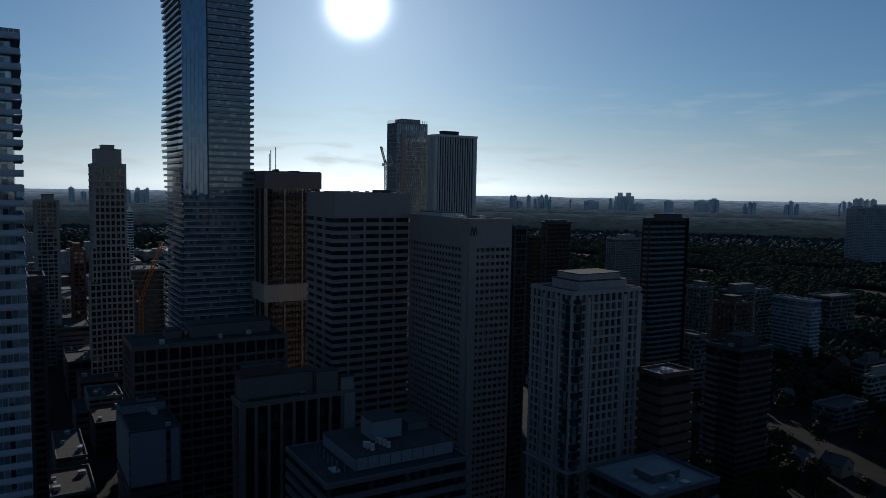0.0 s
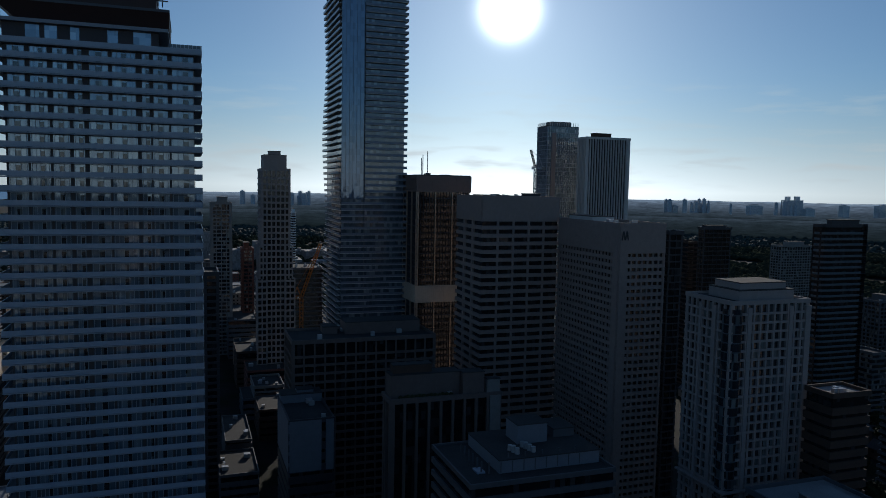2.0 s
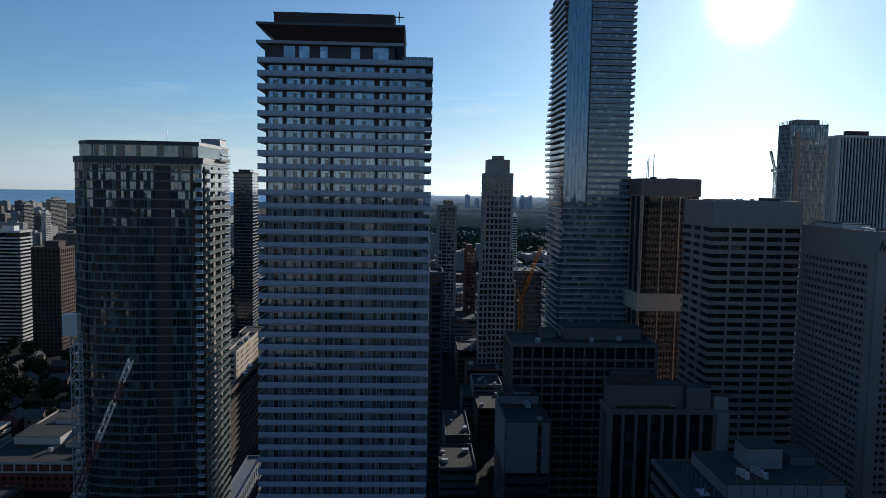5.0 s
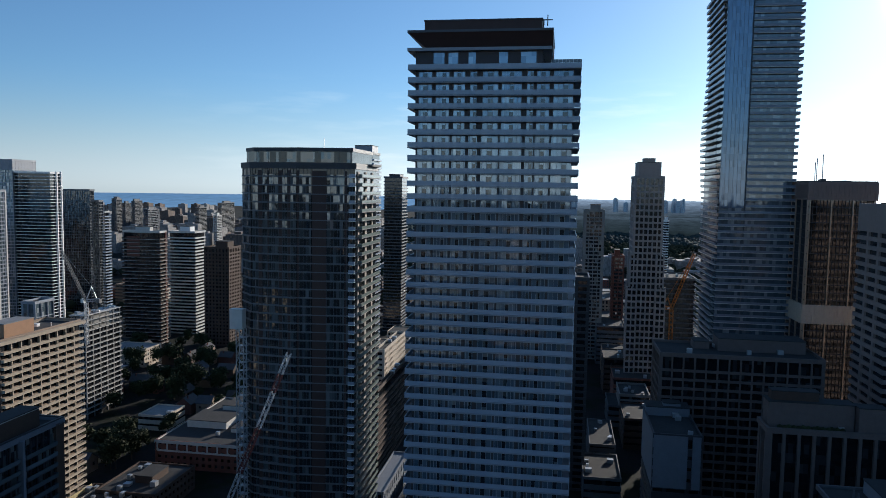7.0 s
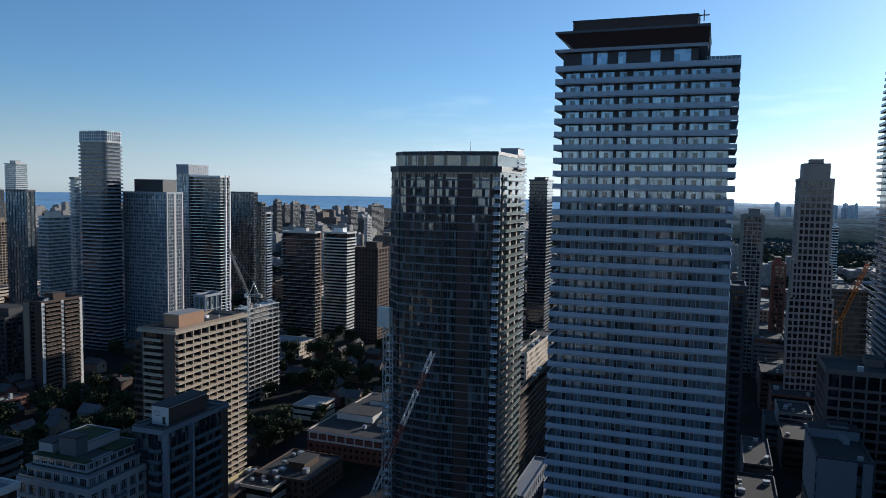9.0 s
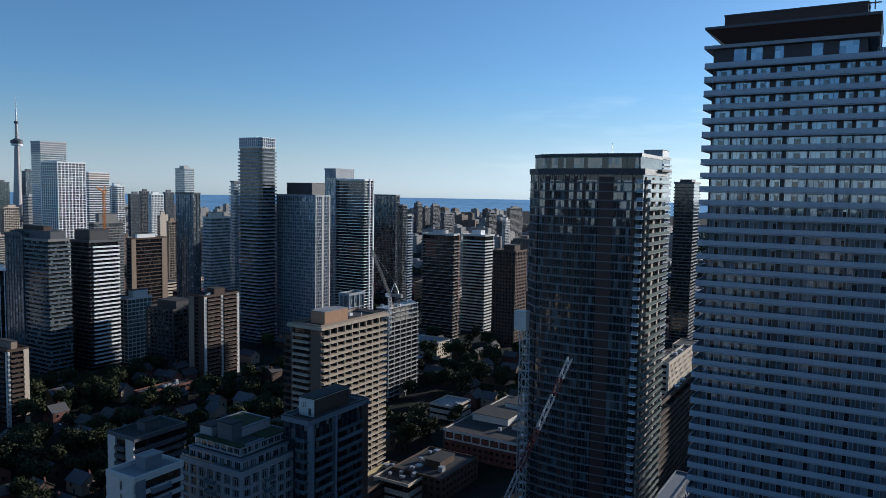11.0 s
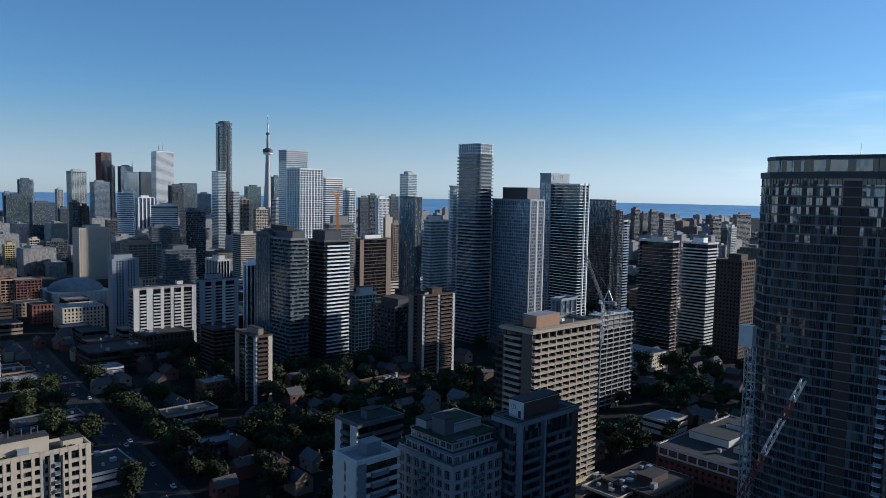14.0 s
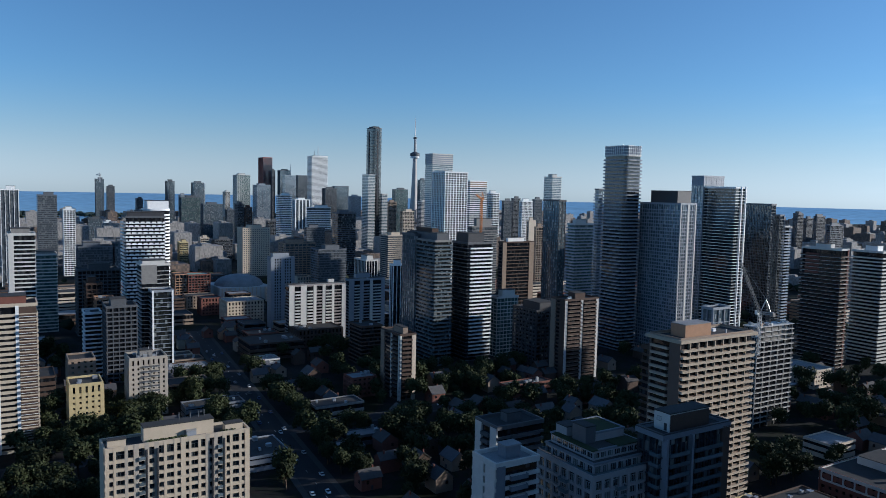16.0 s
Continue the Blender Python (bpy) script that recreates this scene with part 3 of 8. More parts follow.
def make_backdrop(r, dip, first, count):
    """A plain glowing band for the wooded distance on the landward side, its top set to fit the camera's view."""
    bm = bmesh.new()
    prev = None
    for i in range(count):
        az = first + i * 0.25
        top = 135 - r * math.tan(radians(dip)) + 3.2 * noise.noise((i * 0.11, 0, 0)) + 1.6 * noise.noise((i * 0.6, 3, 0))
        cur = [bm.verts.new((*polar(az, r), z)) for z in (-2, 30, 60, top)]
        if prev:
            for k in range(3):
                bm.faces.new((prev[k], cur[k], cur[k + 1], prev[k + 1]))
        prev = cur
    m = bpy.data.materials.new("glowing_painted_haze")
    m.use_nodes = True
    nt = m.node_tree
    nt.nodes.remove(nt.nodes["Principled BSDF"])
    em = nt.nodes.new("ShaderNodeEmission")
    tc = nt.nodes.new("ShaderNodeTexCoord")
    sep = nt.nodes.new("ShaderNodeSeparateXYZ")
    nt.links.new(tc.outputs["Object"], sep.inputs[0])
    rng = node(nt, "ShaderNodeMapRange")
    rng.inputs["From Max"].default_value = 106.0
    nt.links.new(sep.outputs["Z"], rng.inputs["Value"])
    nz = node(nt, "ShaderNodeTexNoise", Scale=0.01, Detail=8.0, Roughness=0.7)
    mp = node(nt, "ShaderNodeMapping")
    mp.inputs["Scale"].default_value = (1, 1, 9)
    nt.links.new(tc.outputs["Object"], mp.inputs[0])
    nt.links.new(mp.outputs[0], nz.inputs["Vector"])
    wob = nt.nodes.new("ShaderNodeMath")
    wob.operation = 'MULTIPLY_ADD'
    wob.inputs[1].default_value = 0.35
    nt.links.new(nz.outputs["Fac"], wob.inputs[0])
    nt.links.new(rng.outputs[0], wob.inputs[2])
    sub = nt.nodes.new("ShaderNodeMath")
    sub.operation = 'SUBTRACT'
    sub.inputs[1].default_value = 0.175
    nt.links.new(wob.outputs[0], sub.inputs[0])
    # Haze is painted in: the glow turns bluer and paler with height.
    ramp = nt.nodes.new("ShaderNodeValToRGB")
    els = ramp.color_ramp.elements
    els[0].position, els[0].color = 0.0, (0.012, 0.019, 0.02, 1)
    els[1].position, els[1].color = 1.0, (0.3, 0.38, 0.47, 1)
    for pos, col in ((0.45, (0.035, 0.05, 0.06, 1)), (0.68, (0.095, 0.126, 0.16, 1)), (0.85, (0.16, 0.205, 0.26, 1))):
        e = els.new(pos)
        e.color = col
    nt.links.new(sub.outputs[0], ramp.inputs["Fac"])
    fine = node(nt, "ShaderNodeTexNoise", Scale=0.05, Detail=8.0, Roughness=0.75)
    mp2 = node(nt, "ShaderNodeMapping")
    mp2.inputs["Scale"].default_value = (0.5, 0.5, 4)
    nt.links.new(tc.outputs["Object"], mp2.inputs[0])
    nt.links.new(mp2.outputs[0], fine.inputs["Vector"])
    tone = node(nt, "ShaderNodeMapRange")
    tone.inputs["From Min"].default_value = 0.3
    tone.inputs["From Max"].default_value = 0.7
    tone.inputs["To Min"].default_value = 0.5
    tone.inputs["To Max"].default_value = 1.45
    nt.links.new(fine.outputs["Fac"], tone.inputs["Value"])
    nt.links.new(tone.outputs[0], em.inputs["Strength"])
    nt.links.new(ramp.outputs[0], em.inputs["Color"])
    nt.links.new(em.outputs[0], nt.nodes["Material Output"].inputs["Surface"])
    me = bpy.data.meshes.new("backdrop")
    bm.to_mesh(me)
    bm.free()
    me.materials.append(m)
    tagged(new("backdrop", me), "glowing backdrop band painted as hazy blue wooded distance", "distance", kind="structure")


make_ground()
make_lake()
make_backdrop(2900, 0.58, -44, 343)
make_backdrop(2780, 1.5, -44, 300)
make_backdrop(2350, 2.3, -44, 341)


# ---- single large buildings ----
def near_condo(label, u, v, lu, lv, h):
    """The condominium nearest to the camera: a balcony ring on every floor, window groups, a dark two-step penthouse."""
    fl, dp = 2.95, 1.5
    top = h
    h -= 1.3
    n = int(h / fl)
    base = h - n * fl
    root = tower(label, u, v, lu, lv, h, "balcony", BLUEGREY, GLASS_NEAR, floor=fl, bay=0, depth=dp, plant=None, parapet=0, rail=RAIL, base=base - 0.001)
    a, b = lu - 2 * dp, lv - 2 * dp
    zs = [base + i * fl for i in range(n)]
    # window groups along the long front, from its north end: centre, width, panes
    cols_a = [(2.4, 4.4, 4), (6.9, 2.9, 3), (9.8, 1.5, 2), (14.0, 4.6, 5), (18.8, 3.6, 3), (22.7, 1.6, 2), (26.0, 2.7, 3), (29.9, 3.2, 4), (33.9, 3.2, 3)]
    k = b / 36.2
    cols = [(c * k, w * k, p) for c, w, p in cols_a]
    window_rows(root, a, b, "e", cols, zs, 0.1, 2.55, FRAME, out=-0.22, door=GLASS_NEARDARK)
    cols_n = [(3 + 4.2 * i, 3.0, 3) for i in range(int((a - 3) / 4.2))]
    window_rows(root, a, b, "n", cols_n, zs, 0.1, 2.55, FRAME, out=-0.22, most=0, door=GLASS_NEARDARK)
    edges = [0.0] + [q for c, w, p in cols_a for q in (c - w / 2, c + w / 2)] + [36.2]
    for c0, c1 in zip(edges[::2], edges[1::2]):
        if c1 - c0 < 0.05:
            continue
        s = min(0.22, (c1 - c0) * 0.25)
        for z0, z1, in_by in ((0, h - 5 * fl - 0.3, s), (h - 5 * fl - 0.28, h - 0.5, 0.0)):
            bm = bmesh.new()
            side_box(bm, a, b, "e", (c0 + in_by) / 36.2, (c1 - in_by) / 36.2, z0, z1, -0.1, 0.3)
            part("wall_pier", bm, PIERGREY, root, "dark grey metal wall between the windows")
    # penthouse: terrace floor, overhanging slab, dark plant box, upper dark box
    south = 0.5
    top_block(root, lu, lv, (-0.44, 0.44, -0.28, south - 0.04), h, top + 2.7, GLASS_NEAR, "penthouse_glazing", DARK)
    y0, y1 = -0.28 * lv, (south - 0.04) * lv
    for f0, f1 in ((0.0, 0.05), (0.17, 0.27), (0.34, 0.52), (0.58, 0.66), (0.74, 0.77), (0.86, 1.0)):
        part("penthouse_wall", box_mesh(0.3, (f1 - f0) * (y1 - y0), top + 2.6 - h, PIERGREY), PIERGREY, root, "", (-0.44 * lu - 0.05, y0 + (f0 + f1) / 2 * (y1 - y0), h + 0.05))
    bm = bmesh.new()
    add_box(bm, -0.5 * lu, 0.46 * lu, -0.33 * lv, 0.505 * lv, top + 2.7, top + 3.4)
    part("penthouse_slab", bm, BLUEGREY, root)
    bm = bmesh.new()
    rims = [[bm.verts.new((x * lu, y * lv, z)) for x, y in ((x0, y0), (x1, y0), (x1, y1), (x0, y1))]
            for x0, x1, y0, y1, z in ((-0.36, 0.4, -0.334, 0.4, top + 3.6), (-0.47, 0.44, -0.334, 0.505, top + 7.0), (-0.47, 0.44, -0.334, 0.505, top + 7.4))]
    for lo, hi in zip(rims, rims[1:]):
        for i in range(4):
            bm.faces.new((lo[i], lo[(i + 1) % 4], hi[(i + 1) % 4], hi[i]))
    bm.faces.new(rims[0][::-1])
    bm.faces.new(rims[-1])
    part("roof_canopy", bm, BROWNMETAL, root, "dark brown canopy with a sloping soffit")
    bm = bmesh.new()
    add_ring(bm, [(x * lu, y * lv) for x, y in ((-0.474, -0.337), (0.444, -0.337), (0.444, 0.509), (-0.474, 0.509))],
             [(x * lu, y * lv) for x, y in ((-0.44, -0.31), (0.41, -0.31), (0.41, 0.48), (-0.44, 0.48))], top + 6.95, top + 7.5)
    part("canopy_edge", bm, GREY, root, "thin grey canopy edge")
    top_block(root, lu, lv, (-0.36, 0.36, -0.27, 0.42), top + 7.5, top + 10.0, BROWNMETAL, "upper_screen", DARK)
    bm = bmesh.new()
    add_box(bm, -lu / 2 + 0.04, -lu / 2 + 0.08, -lv / 2 + 0.05, -0.335 * lv, h + 1.02, h + 1.75)
    add_box(bm, -lu / 2 + 0.09, lu / 2 - 0.1, -lv / 2 + 0.05, -lv / 2 + 0.09, h + 1.02, h + 1.75)
    part("terrace_rail", bm, RAIL_CLEAR, root, "clear glass terrace rail")
    for k in range(9):
        part("rail_post", box_mesh(0.08, 0.08, 0.75, STEEL), STEEL, root, "", (-lu / 2 + 0.05, -lv / 2 + 0.3 + k * 0.8, h + 1.0))
    bm = bmesh.new()
    add_ring(bm, outline(lu, lv), grown(outline(lu, lv), -1.8), h - 0.25, h)
    part("terrace_slab", bm, BLUEGREY, root)
    bm = bmesh.new()
    add_ring(bm, grown(outline(lu, lv), -0.02), grown(outline(lu, lv), -0.12), h + 0.02, h + 1.0)
    part("terrace_parapet", bm, RAIL, root, "frosted glass terrace parapet")
    for x, y, s in ((-0.1, -0.24, 1.8), (-0.05, 0.12, 1.2), (0.1, 0.3, 1.4), (-0.1, 0.38, 1.5)):
        part("rooftop_unit", box_mesh(s * 1.6, s * 1.6, s * 0.45, STEEL), STEEL, root, "", (x * lu, y * lv, top + 10.3))
    part("antenna", box_mesh(0.22, 0.22, 2.4, DARK), DARK, root, "", (-0.34 * lu, -0.3 * lv, top + 8.6))
    part("antenna_arm", box_mesh(0.22, 3.0, 0.22, DARK), DARK, root, "", (-0.34 * lu, -0.29 * lv, top + 9.8))


def faceted_condo(label, u, v, lu, lv, h):
    """Dark glass condominium with a kinked east front, a cut corner and lit north balconies."""
    a, b = lu / 2, lv / 2
    kink = (-a - 2.0, -b * 0.08)
    pts = [(-a, -b), (a, -b), (a, b), (-a + 6.5, b), (-a, b - 6.0), kink]
    fl = 2.95
    root = tower(label, u, v, lu, lv, h, "curtain", DARK, GLASS_FACET, floor=fl, bay=0, pts=pts, plant=None, band=0.45, parapet=0.7, roof=ROOFING, edge=SLABGREY)
    n = int(h / fl)
    zs = [i * fl for i in range(1, n)]
    stack(root, lu, lv, "n", 0.1, 0.98, zs, 1.5, CONCRETE, RAIL_GREEN)
    for f0, f1 in ((0.1, 0.16), (0.42, 0.5), (0.74, 0.8)):
        panel(root, lu, lv, "n", f0, f1, 0, h - 2, GREYBEIGE, 0.05, "wall_strip")
    # the front: window groups between dark wall strips, south part with shallow balconies
    south, mid, north = (-a, b - 6.0), kink, (-a, -b)
    l1 = (Vector(mid) - Vector(south)).length
    l2 = (Vector(north) - Vector(mid)).length
    groups1 = [(l1 * f, l1 * w, p) for f, w, p in ((0.1, 0.12, 2), (0.31, 0.1, 2), (0.5, 0.2, 4), (0.74, 0.11, 2), (0.92, 0.12, 2))]
    groups2 = [(l2 * f, l2 * w, p) for f, w, p in ((0.14, 0.2, 3), (0.66, 0.3, 5), (0.9, 0.1, 2))]
    # brighter curtain glass in the window groups, wide sheets on the cut corner: a lit copy, for curtains and reflected
    # sky
    for (p, q), groups in (((south, mid), groups1), ((mid, north), groups2)):
        for c, w, _ in groups:
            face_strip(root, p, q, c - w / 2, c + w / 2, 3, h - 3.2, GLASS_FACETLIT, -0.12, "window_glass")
    cut = (-a + 6.5, b)
    lc = (Vector(south) - Vector(cut)).length
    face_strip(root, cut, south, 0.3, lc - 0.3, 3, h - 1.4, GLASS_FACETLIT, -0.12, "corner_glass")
    face_windows(root, cut, south, [(lc / 2, lc - 0.6, 6)], zs, 0.2, 2.45, FRAME_DARK, -0.02, 24)
    face_windows(root, south, mid, groups1, zs, 0.2, 2.45, FRAME_DIM, -0.1, 80)
    face_windows(root, mid, north, groups2, zs, 0.2, 2.45, FRAME_DIM, -0.1, 40)
    for f0, f1 in ((0.17, 0.25), (0.37, 0.4), (0.61, 0.68), (0.8, 0.86)):
        face_strip(root, south, mid, f0 * l1, f1 * l1, 0, h - 2, BROWNMETAL, 0.02, "wall_strip")
    for f0, f1 in ((0.0, 0.03), (0.26, 0.5), (0.82, 0.85)):
        face_strip(root, mid, north, f0 * l2, f1 * l2, 0, h - 2, BROWNMETAL, 0.02, "wall_strip")
    e = (Vector(mid) - Vector(south)).normalized()
    turn = math.degrees(math.atan2(e.y, e.x))
    slab, rail = bmesh.new(), bmesh.new()
    add_box(slab, l1 * 0.2, l1 * 0.98, -0.9, 0.2, -0.26, 0)
    add_box(rail, l1 * 0.2, l1 * 0.98, -0.9, -0.86, 0.92, 1.0)
    for q in range(13):
        add_box(rail, l1 * (0.2 + 0.065 * q), l1 * (0.2 + 0.065 * q) + 0.05, -0.9, -0.86, 0.0, 0.92)
    s_me = part("balcony_slab", slab, SLABGREY, root, "", (*south, zs[0]), turn).data
    r_me = part("balcony_rail", rail, FRAME_DARK, root, "", (*south, zs[0]), turn).data
    for z in zs[1:]:
        part("balcony_slab", s_me, SLABGREY, root, "", (*south, z), turn)
        part("balcony_rail", r_me, FRAME_DARK, root, "", (*south, z), turn)
    stack(root, lu, lv, "e", 0.0, 0.05, zs, 0.9, WHITE, RAIL)
    top = grown(pts, -1.6)
    prism_part("penthouse_glazing", top, h, h + 5.2, GLASS_FACET, root)
    bm = bmesh.new()
    add_ring(bm, grown(top, 0.25), grown(top, -0.4), h + 4.6, h + 5.8)
    part("penthouse_cornice", bm, DARK, root)
    prism_part("penthouse_roof", grown(top, -0.1), h + 5.2, h + 5.4, ROOFING, root)
    bm = bmesh.new()
    add_ring(bm, grown(pts, 0.3), grown(pts, -0.3), h - 1.3, h - 0.2)
    part("top_band", bm, DARK, root, "dark metal band under the penthouse")
    part("antenna", box_mesh(0.15, 0.15, 4.0, STEEL), STEEL, root, "", (-a + 6, -b * 0.4, h + 5.4))
    for i in range(9):
        part("penthouse_mullion", box_mesh(0.15, 0.15, 5.2, GREY), GREY, root, "", (-a + 0.9, -b + 2 + i * (lv - 10) / 8, h))
    for (p, q), spans in (((top[3], top[4]), ((0.0, 0.3),)), ((top[4], top[5]), ((0.0, 0.12), (0.22, 0.36), (0.5, 0.56), (0.74, 0.96))), ((top[5], top[0]), ((0.04, 0.3), (0.42, 0.66), (0.9, 1.0)))):
        length = (Vector(q) - Vector(p)).length
        for f0, f1 in spans:
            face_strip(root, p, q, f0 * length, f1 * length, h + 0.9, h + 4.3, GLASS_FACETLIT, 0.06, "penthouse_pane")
    bm = bmesh.new()
    add_box(bm, a * 0.1, a, -b - 1.6, -b + 2, h + 0.2, h + 0.9)
    part("roof_canopy", bm, CONCRETE, root)


def wavy_condo(label, u, v, lu, lv, h):
    """The very tall tower: balconies whose depth swells and shrinks from floor to floor, with a smooth glass face."""
    fl = 3.3
    root = tower(label, u, v, lu, lv, h, "curtain", GREY, GLASS_WAVY, floor=fl, bay=0, band=0.5, plant=None)
    a, b = lu / 2, lv / 2
    n = int(h / fl)
    seam = b - 0.36 * lv
    for i in range(1, n):
        z = i * fl
        w = 1.4 + 0.5 * math.sin(i * 0.24)
        s = 1.5 + 0.9 * math.sin(i * 0.24 + 2.4)
        south = seam if z > 128 else b + 0.3
        bm = bmesh.new()
        add_box(bm, -a - w, -a + 0.2, -b - 1.3, south, z - 0.24, z)
        add_box(bm, -a + 0.2, a, -b - 1.3, -b + 0.2, z - 0.24, z)
        add_box(bm, -a + 0.4, a + 1.0, b - 0.2, b + s, z - 0.24, z)
        part("balcony_slab", bm, PALE, root)
        bm = bmesh.new()
        add_box(bm, -a - w, -a - w + 0.08, -b - 1.3, south, z + 0.04, z + 1.15)
        add_box(bm, -a - w + 0.09, a, -b - 1.3, -b - 1.22, z + 0.04, z + 1.15)
        add_box(bm, -a + 0.4, a + 1.0, b + s - 0.08, b + s, z + 0.04, z + 1.15)
        part("balcony_rail", bm, RAIL_DIM, root)
    bm = bmesh.new()
    add_box(bm, -a - 0.35, -a + 0.2, seam + 0.4, b + 0.1, 128, h - 0.6)
    part("smooth_glass", bm, GLASS_SHEER, root, "smooth blue glass face between the balconies")
    for q in range(7):
        part("glass_mullion", box_mesh(0.12, 0.1, h - 129, GREY), GREY, root, "", (-a - 0.37, seam + 0.6 + q * (b - seam - 0.8) / 6, 128))
    part("glass_fin", box_mesh(0.7, 0.4, h - 70, GREY), GREY, root, "dark upright fin beside the smooth glass", (-a - 0.3, seam, 60))


def bronze_office(label, u, v, lu, lv, h):
    root = tower(label, u, v, lu, lv, h, "curtain", DARK, GLASS_BROWN, floor=3.7, bay=1.6, plant=None, band=0.6)
    crown = bmesh.new()
    add_ring(crown, grown(outline(lu, lv), 0.7), grown(outline(lu, lv), -0.3), h - 8, h + 0.6)
    part("crown_wall", crown, BROWNSTONE, root, "brown stone crown band")
    band = bmesh.new()
    add_ring(band, grown(outline(lu, lv), 0.9), grown(outline(lu, lv), -0.3), h - 67, h - 58)
    part("fluted_band", band, BEIGE, root, "pale fluted precast band")
    for side, length in (("e", lv), ("s", lu)):
        for i in range(4):
            f = (i + 0.05) / 3.1
            bm = bmesh.new()
            side_box(bm, lu, lv, side, f - 0.28 / length, f + 0.28 / length, 0, h - 8, 0.7)
            part("copper_pier", bm, COPPER, root, "bright copper pier")
        for i in range(26):
            f = (i + 0.5) / 26
            bm = bmesh.new()
            side_box(bm, lu, lv, side, f - 0.25 / length, f + 0.25 / length, h - 67, h - 58, 1.3, -0.8)
            part("flute", bm, BEIGE, root)
            bm = bmesh.new()
            side_box(bm, lu, lv, side, f - 0.18 / length, f + 0.18 / length, h - 7, h - 0.6, 0.95, -0.6)
            part("crown_flute", bm, BROWNSTONE, root)
    for x, y, s, t in ((-0.1, 0.2, 4, 2), (0.1, -0.2, 7, 1.6), (0.2, 0.1, 3, 2.4), (-0.2, -0.1, 9, 0.8)):
        part("rooftop_unit", box_mesh(s, s * 0.6, t, DARK), DARK, root, "", (x * lu, y * lv, h))
    for x, y, t in ((-0.2, 0.32, 12), (-0.1, 0.2, 14), (-0.25, 0.36, 10)):
        part("antenna", box_mesh(0.35, 0.35, t, STEEL), STEEL, root, "", (x * lu, y * lv, h))


def stepped_tower(label, u, v, lu, lv, h):
    """Pale precast tower that steps in towards its crown."""
    root = tower(label, u, v, lu, lv, h, "grid", PRECAST, GLASS_DARK, floor=3.85, bay=2.9, pier=0.85, band=1.25, plant=None, proud=0.4,
                 tops=[((-0.4, 0.4, -0.4, 0.4), 0, 9.5, PRECAST), ((-0.3, 0.1, -0.2, 0.2), 9.5, 12, PRECAST)], units=4)
    for grow, high in ((1.4, 0.66), (2.8, 0.52)):
        for side, a0, a1 in (("e", -0.06 * grow, 0.16), ("e", 0.84, 1 + 0.06 * grow), ("s", 0.0, 0.25), ("s", 0.75, 1.0)):
            out = 0.5 + grow * 0.4
            panel(root, lu, lv, side, a0, a1, 0, h * high, GLASS_DARK, out - 0.3, "shoulder_glazing")
            bm = bmesh.new()
            for k in range(int(h * high / 3.85) + 1):
                side_box(bm, lu, lv, side, a0, a1, k * 3.85, min(h * high + 0.5, k * 3.85 + 1.25), out)
            length = side_frame(side, lu, lv)[3]
            n = max(2, round((a1 - a0) * length / 2.9))
            for k in range(n + 1):
                f = a0 + (a1 - a0) * k / n
                side_box(bm, lu, lv, side, f - 0.42 / length, f + 0.42 / length, 0, h * high + 0.4, out + 0.05)
            part("shoulder_wall", bm, PRECAST, root)


def banded_office(label, u, v, lu, lv, h):
    root = tower(label, u, v, lu, lv, h, "bands", TANDARK, GLASS_DARK, floor=3.65, band=1.75, plant=None, proud=0.5, units=5,
                 panels=[("e", 0, 1, 0.925, 1.0, TANDARK, 0.62), ("s", 0, 1, 0.925, 1.0, TANDARK, 0.62)],
                 tops=[((0.1, 0.4, -0.5, -0.35), 0, 2, DARK), ((-0.3, 0.0, 0.2, 0.45), 0, 1.2, TANDARK)])
    for i in range(1, 5):
        panel(root, lu, lv, "e", i / 5 - 0.012, i / 5 + 0.012, 0, h * 0.93, TANDARK, 0.56, "pier")
    for i in range(1, 3):
        panel(root, lu, lv, "s", i / 3 - 0.03, i / 3 + 0.03, 0, h * 0.93, TANDARK, 0.56, "pier")


def hotel(label, u, v, lu, lv, h):
    root = tower(label, u, v, lu, lv, h, "grid", TANDARK, GLASS_DARK, floor=2.9, bay=2.6, pier=0.7, band=1.5, plant=None, units=4,
                 panels=[("e", 0, 1, 0.91, 1.005, TANDARK, 0.6), ("s", 0, 1, 0.91, 1.005, TANDARK, 0.6), ("s", 0, 0.08, 0, 0.92, TANDARK, 0.55), ("e", 0.82, 1, 0, 0.92, TANDARK, 0.55),
                         ("e", 0, 0.04, 0, 0.92, TANDARK, 0.55)],
                 tops=[((0.0, 0.4, -0.1, 0.4), 0, 2.5, PALE)])
    # a dark roof sign, a plain zigzag of slanted bars
    bm = bmesh.new()
    y0 = lv / 2 - 3.4
    for k, lean in enumerate((0.6, -0.6, 0.6, -0.6)):
        yy = y0 + k * 0.75
        vs = [bm.verts.new((-lu / 2 - o, yy + d, z)) for o in (0.62, 0.85) for d, z in ((-lean / 2, h - 5.8), (0.45 - lean / 2, h - 5.8), (0.45 + lean / 2, h - 2.2), (lean / 2, h - 2.2))]
        for f in ((0, 1, 2, 3), (7, 6, 5, 4), (0, 4, 5, 1), (1, 5, 6, 2), (2, 6, 7, 3), (3, 7, 4, 0)):
            bm.faces.new([vs[i] for i in f])
    part("roof_sign", bm, DARK, root, "dark zigzag roof sign")


